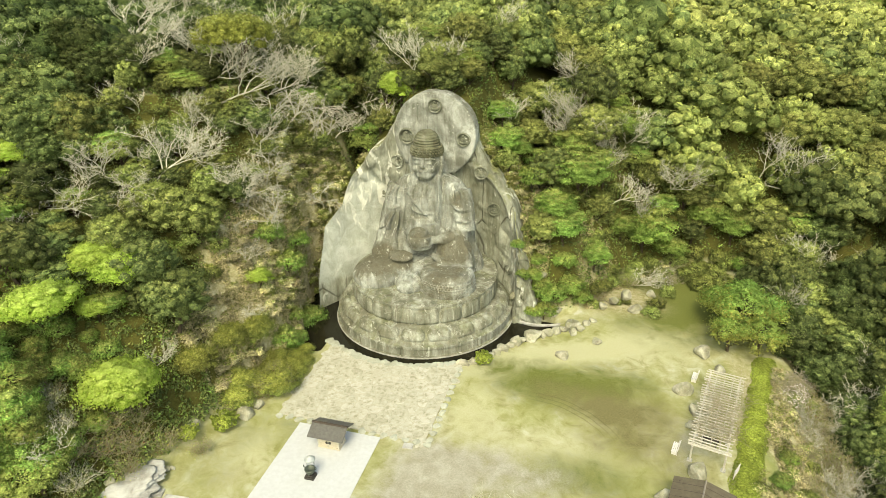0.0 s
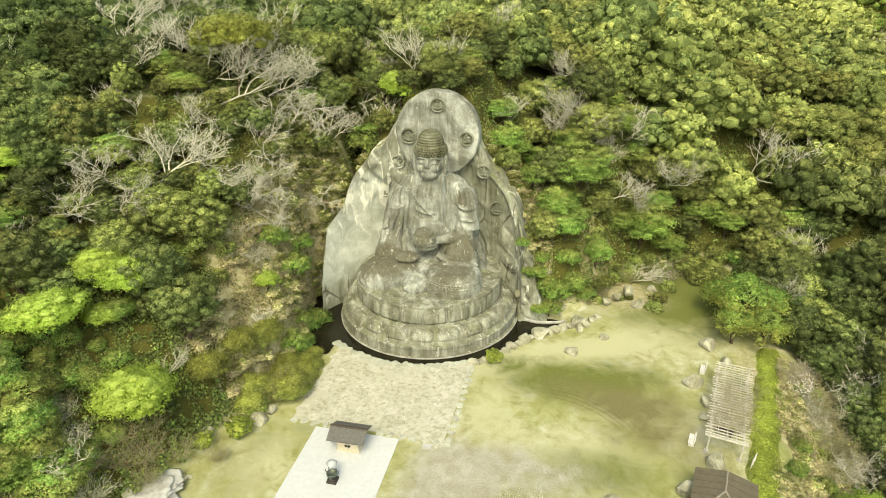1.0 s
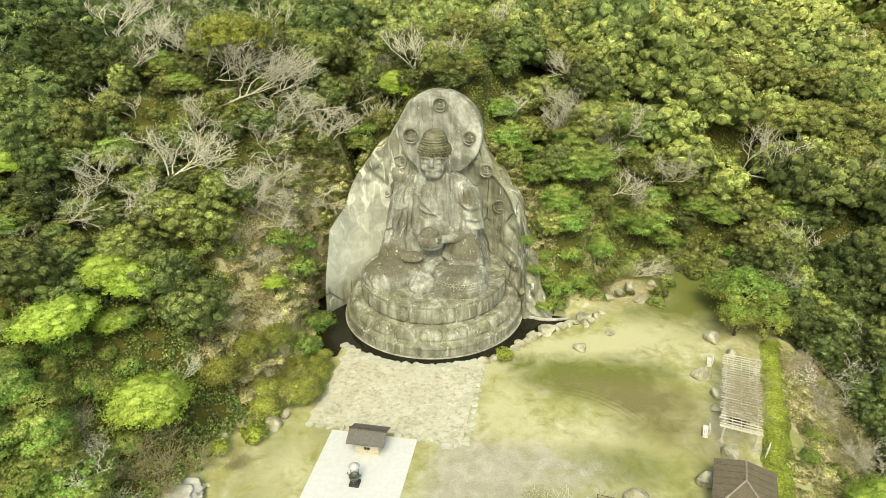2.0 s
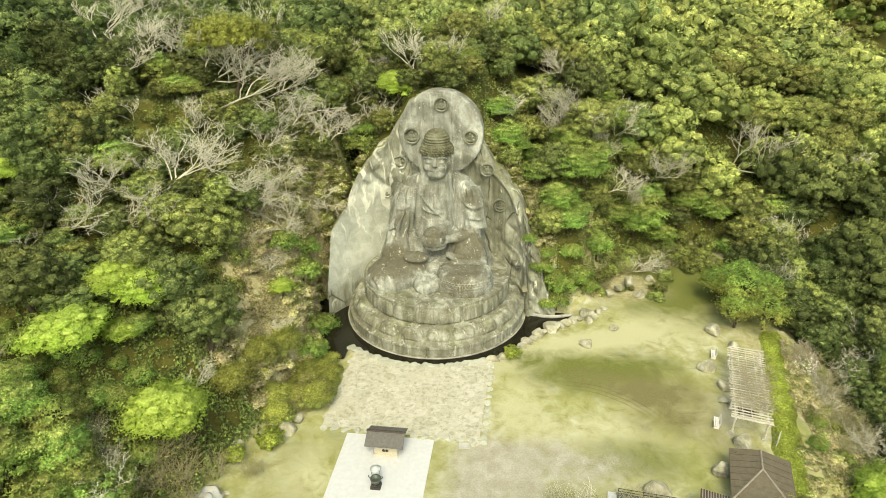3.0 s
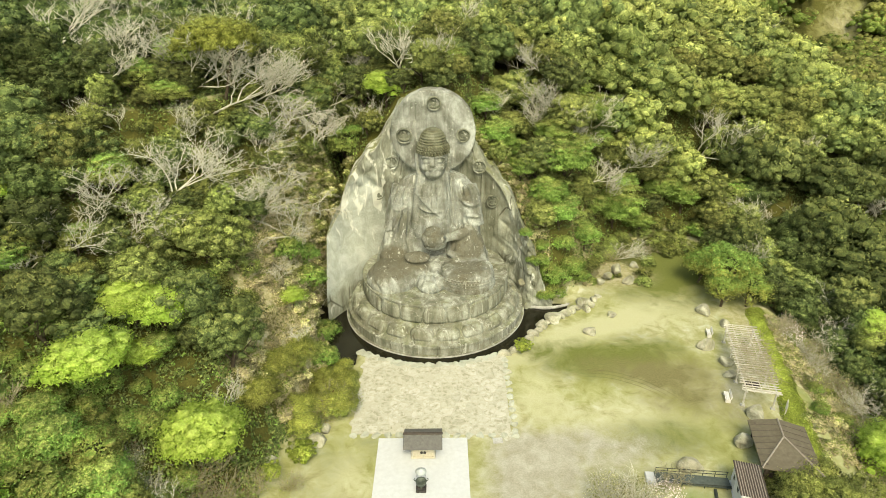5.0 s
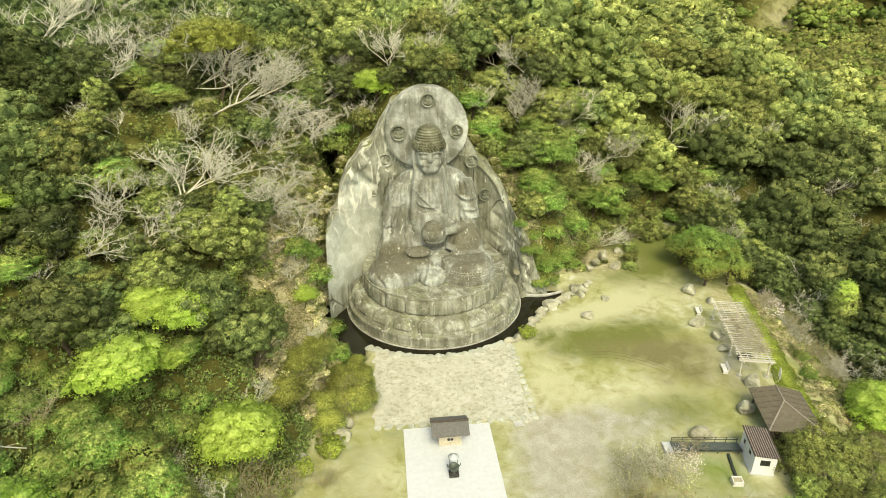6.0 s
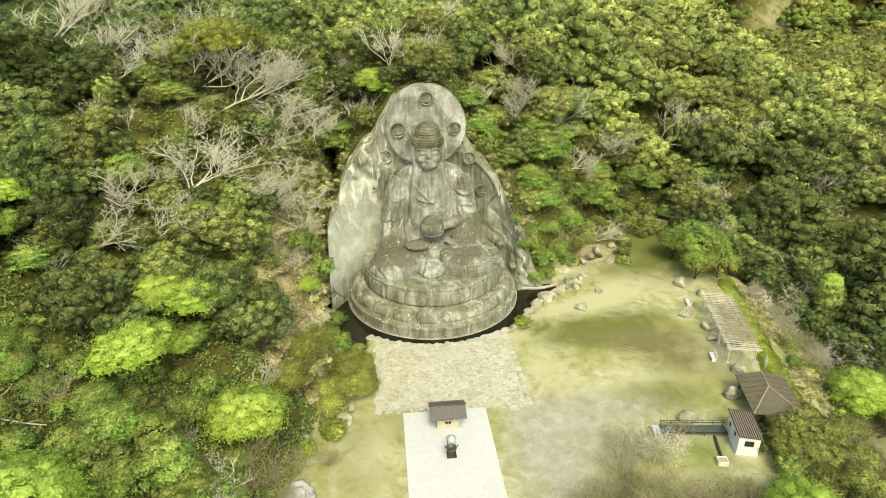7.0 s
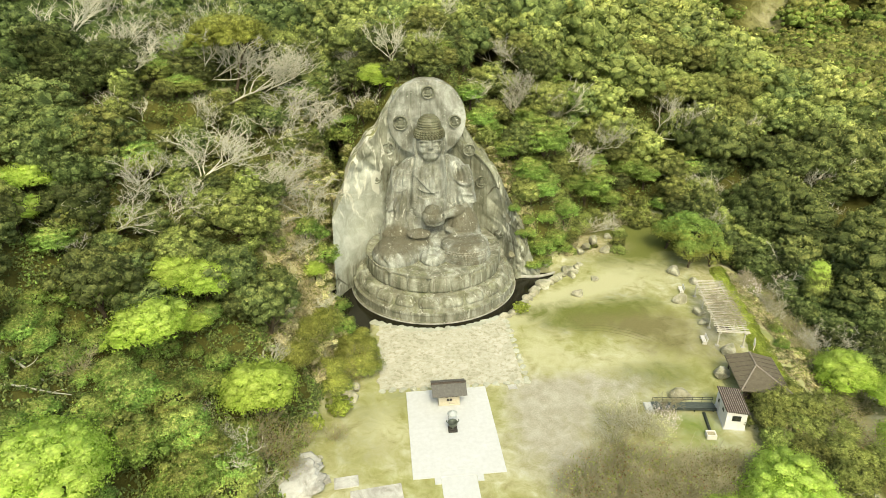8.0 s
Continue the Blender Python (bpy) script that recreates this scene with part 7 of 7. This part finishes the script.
def build_bench(x, y, turn):
    be = thing("bench", "white painted garden bench on the thin grass", "bench", turned(turn, x, y, 0), "white benches")
    for i in range(3):
        bm = bmesh.new()
        box(bm, 0.15, 1.7, 0.05, turned(0, -0.2 + 0.18 * i, 0, 0.42), 0.01)
        part("seat_slat", bm, WHITE_PAINT, be)
    for i in range(2):
        bm = bmesh.new()
        box(bm, 0.05, 1.7, 0.16, pose(0.33 + 0.05 * i, 0, 0.58 + 0.2 * i, 0, 12, 0), 0.01)
        part("back_slat", bm, WHITE_PAINT, be)
    for s in (-0.7, 0.7):
        bm = bmesh.new()
        box(bm, 0.5, 0.08, 0.42, turned(0, 0, s, 0), 0.01)
        box(bm, 0.07, 0.08, 0.9, turned(0, 0.3, s, 0), 0.01)
        part("leg", bm, WHITE_PAINT, be)


build_bench(35.2, -23.5, -14)
build_bench(38.2, -9.9, -14)


def build_board():
    bd = thing("notice_board", "white notice board on two posts", "sign", turned(62, 40.9, -26.2, 0))
    bm = bmesh.new()
    box(bm, 1.3, 0.06, 0.9, turned(0, 0, 0, 0.7), 0.01)
    part("panel", bm, WHITE_PAINT, bd)
    for x in (-0.5, 0.5):
        bm = bmesh.new()
        rod(bm, (x, 0.06, -0.1), (x, 0.06, 1.5), 0.04)
        part("post", bm, WHITE_PAINT, bd)


build_board()


def build_table():
    tb = thing("picnic_table", "dark wooden table under the pergola", "table", turned(-13, 38.9, -21.6, 0))
    bm = bmesh.new()
    box(bm, 1.7, 0.8, 0.07, turned(0, 0, 0, 0.68), 0.01)
    part("tabletop", bm, ROOF_DARK, tb)
    for x in (-0.65, 0.65):
        bm = bmesh.new()
        box(bm, 0.12, 0.6, 0.7, turned(0, x, 0, 0), 0.01)
        part("leg", bm, ROOF_DARK, tb)


build_table()


def build_hedge():
    """The clipped strip of hedge along the eastern edge."""
    rng = np.random.default_rng(12)
    n = 26000
    y = rng.uniform(-37.5, -3.5, n)
    mid = 46.8 + 0.235 * (y + 6)
    half = 1.35 + 0.012 * (-6 - y) + 0.14 * np.sin(y * 0.9) + 0.1 * np.sin(y * 2.3)
    u = rng.uniform(-1, 1, n)
    top = 0.5 * (1 - np.abs(u) ** 3) + 0.08 * np.sin(y * 2.1) * np.cos(u * 3)
    x = mid + u * half
    P = np.stack([x, y, np.maximum(height(x, y), -0.4) + np.maximum(top, 0.05)], 1)
    N = np.stack([u * 1.2, rng.normal(size=n) * 0.5, np.full(n, 0.9)], 1) + rng.normal(size=(n, 3)) * 0.3
    V, F = leaf_faces(P, N, 0.12, rng)
    gy = np.arange(-37.5, -3.4, 0.5)
    CV, CF = [], []
    for i, yy in enumerate(gy):
        mm = 46.8 + 0.235 * (yy + 6)
        for du, zz in ((-1.25, -0.3), (-0.9, 0.3), (0, 0.42), (0.9, 0.3), (1.25, -0.3)):
            CV.append((mm + du, yy, zz))
        if i:
            a = 5 * (i - 1)
            CF += [[len(V) + a + k, len(V) + a + k + 1, len(V) + a + k + 6, len(V) + a + k + 5] for k in range(4)]
    idx = np.concatenate([rng.choice(2, len(F), p=[0.35, 0.65]), np.ones(len(CF), int)])
    hd = thing("hedge", "low clipped bright green hedge along the plaza's edge", "hedge")
    ob = new("foliage", mesh_of("foliage", np.concatenate([V, np.array(CV)]), F.tolist() + CF, [LEAF_CLIP, LEAF_CLIP], idx))
    ob.parent = hd


build_hedge()


# pale rock and stone slabs on the western side
def pale_dome():
    bm = bmesh.new()
    bmesh.ops.create_icosphere(bm, subdivisions=5, radius=1.0)
    for v in bm.verts:
        n = noise.fractal(v.co * 1.7, 1.0, 2.0, 5)
        v.co = Vector((v.co.x * 5.0, v.co.y * 3.4, max(v.co.z, -0.4) * 0.7)) * (1 + 0.3 * n)
    ob = part("rock_outcrop", bm, PALE_ROCK, smooth=True)
    ob.matrix_world = turned(28, -19.4, -43.4, lift(-18.6, -43.2) - 0.4)
    tagged(ob, "bare whitish rock outcrop beside the lawn", "rock")


pale_dome()
for k, (x, y, sx, sy, t) in enumerate(((-9.6, -45.6, 5.2, 2.4, 6), (-12.7, -43.4, 2.5, 1.5, 5), (-15.0, -42.9, 1.3, 1.1, 18), (-16.6, -42.6, 1.3, 1.2, -20), (-16.9, -43.6, 0.6, 1.9, 4))):
    bm_ = bmesh.new()
    box(bm_, sx, sy, 0.16, turned(t, x, y, -0.02), 0.03)
    tagged(part("stone_slab", bm_, PALE_ROCK), "pale flat stone slab laid on the ground", "stone slab", "stone slabs")
for k in range(9):
    boulder(-15.6 - 0.45 * k, -39.6 - 0.55 * k + 0.3 * math.sin(k * 2), 0.4 + 0.15 * (k % 3), k, "small grey stone of the bank's edging", "edging stones of the bank", 50 * k)


def build_moat_kerb():
    """The thin pale kerb at the waterline below the eastern rocks."""
    bm = bmesh.new()
    tube(bm, arc((13.7, 0.6, -0.85), (16.0, -2.6, -0.85), (21.5, 0.2, -0.7), 14), 0.28, 0.22, 8)
    tagged(part("kerb_east", bm, PALE_ROCK), "pale concrete kerb at the moat's eastern bank", "kerb", kind="structure")


build_moat_kerb()
for k, (x, y, r, z) in enumerate(((15.6, 1.6, 1.9, 1.0), (17.6, 1.4, 1.7, 0.2), (14.6, 2.2, 1.8, 4.0), (16.6, 3.4, 1.9, 4.6), (19.6, 1.6, 1.4, 0.0), (14.0, 3.2, 1.6, 7.6), (28.0, 6.0, 1.0, 0.5), (29.6, 7.6, 1.2, 0.9), (26.4, 4.4, 0.9, 0.4), (14.6, 1.7, 2.2, 2.0))):
    boulder(x, y, r, k, "pale jutting rock of the eastern bank", "rocks of the eastern bank", 60 * k, z)
build_flagstones()
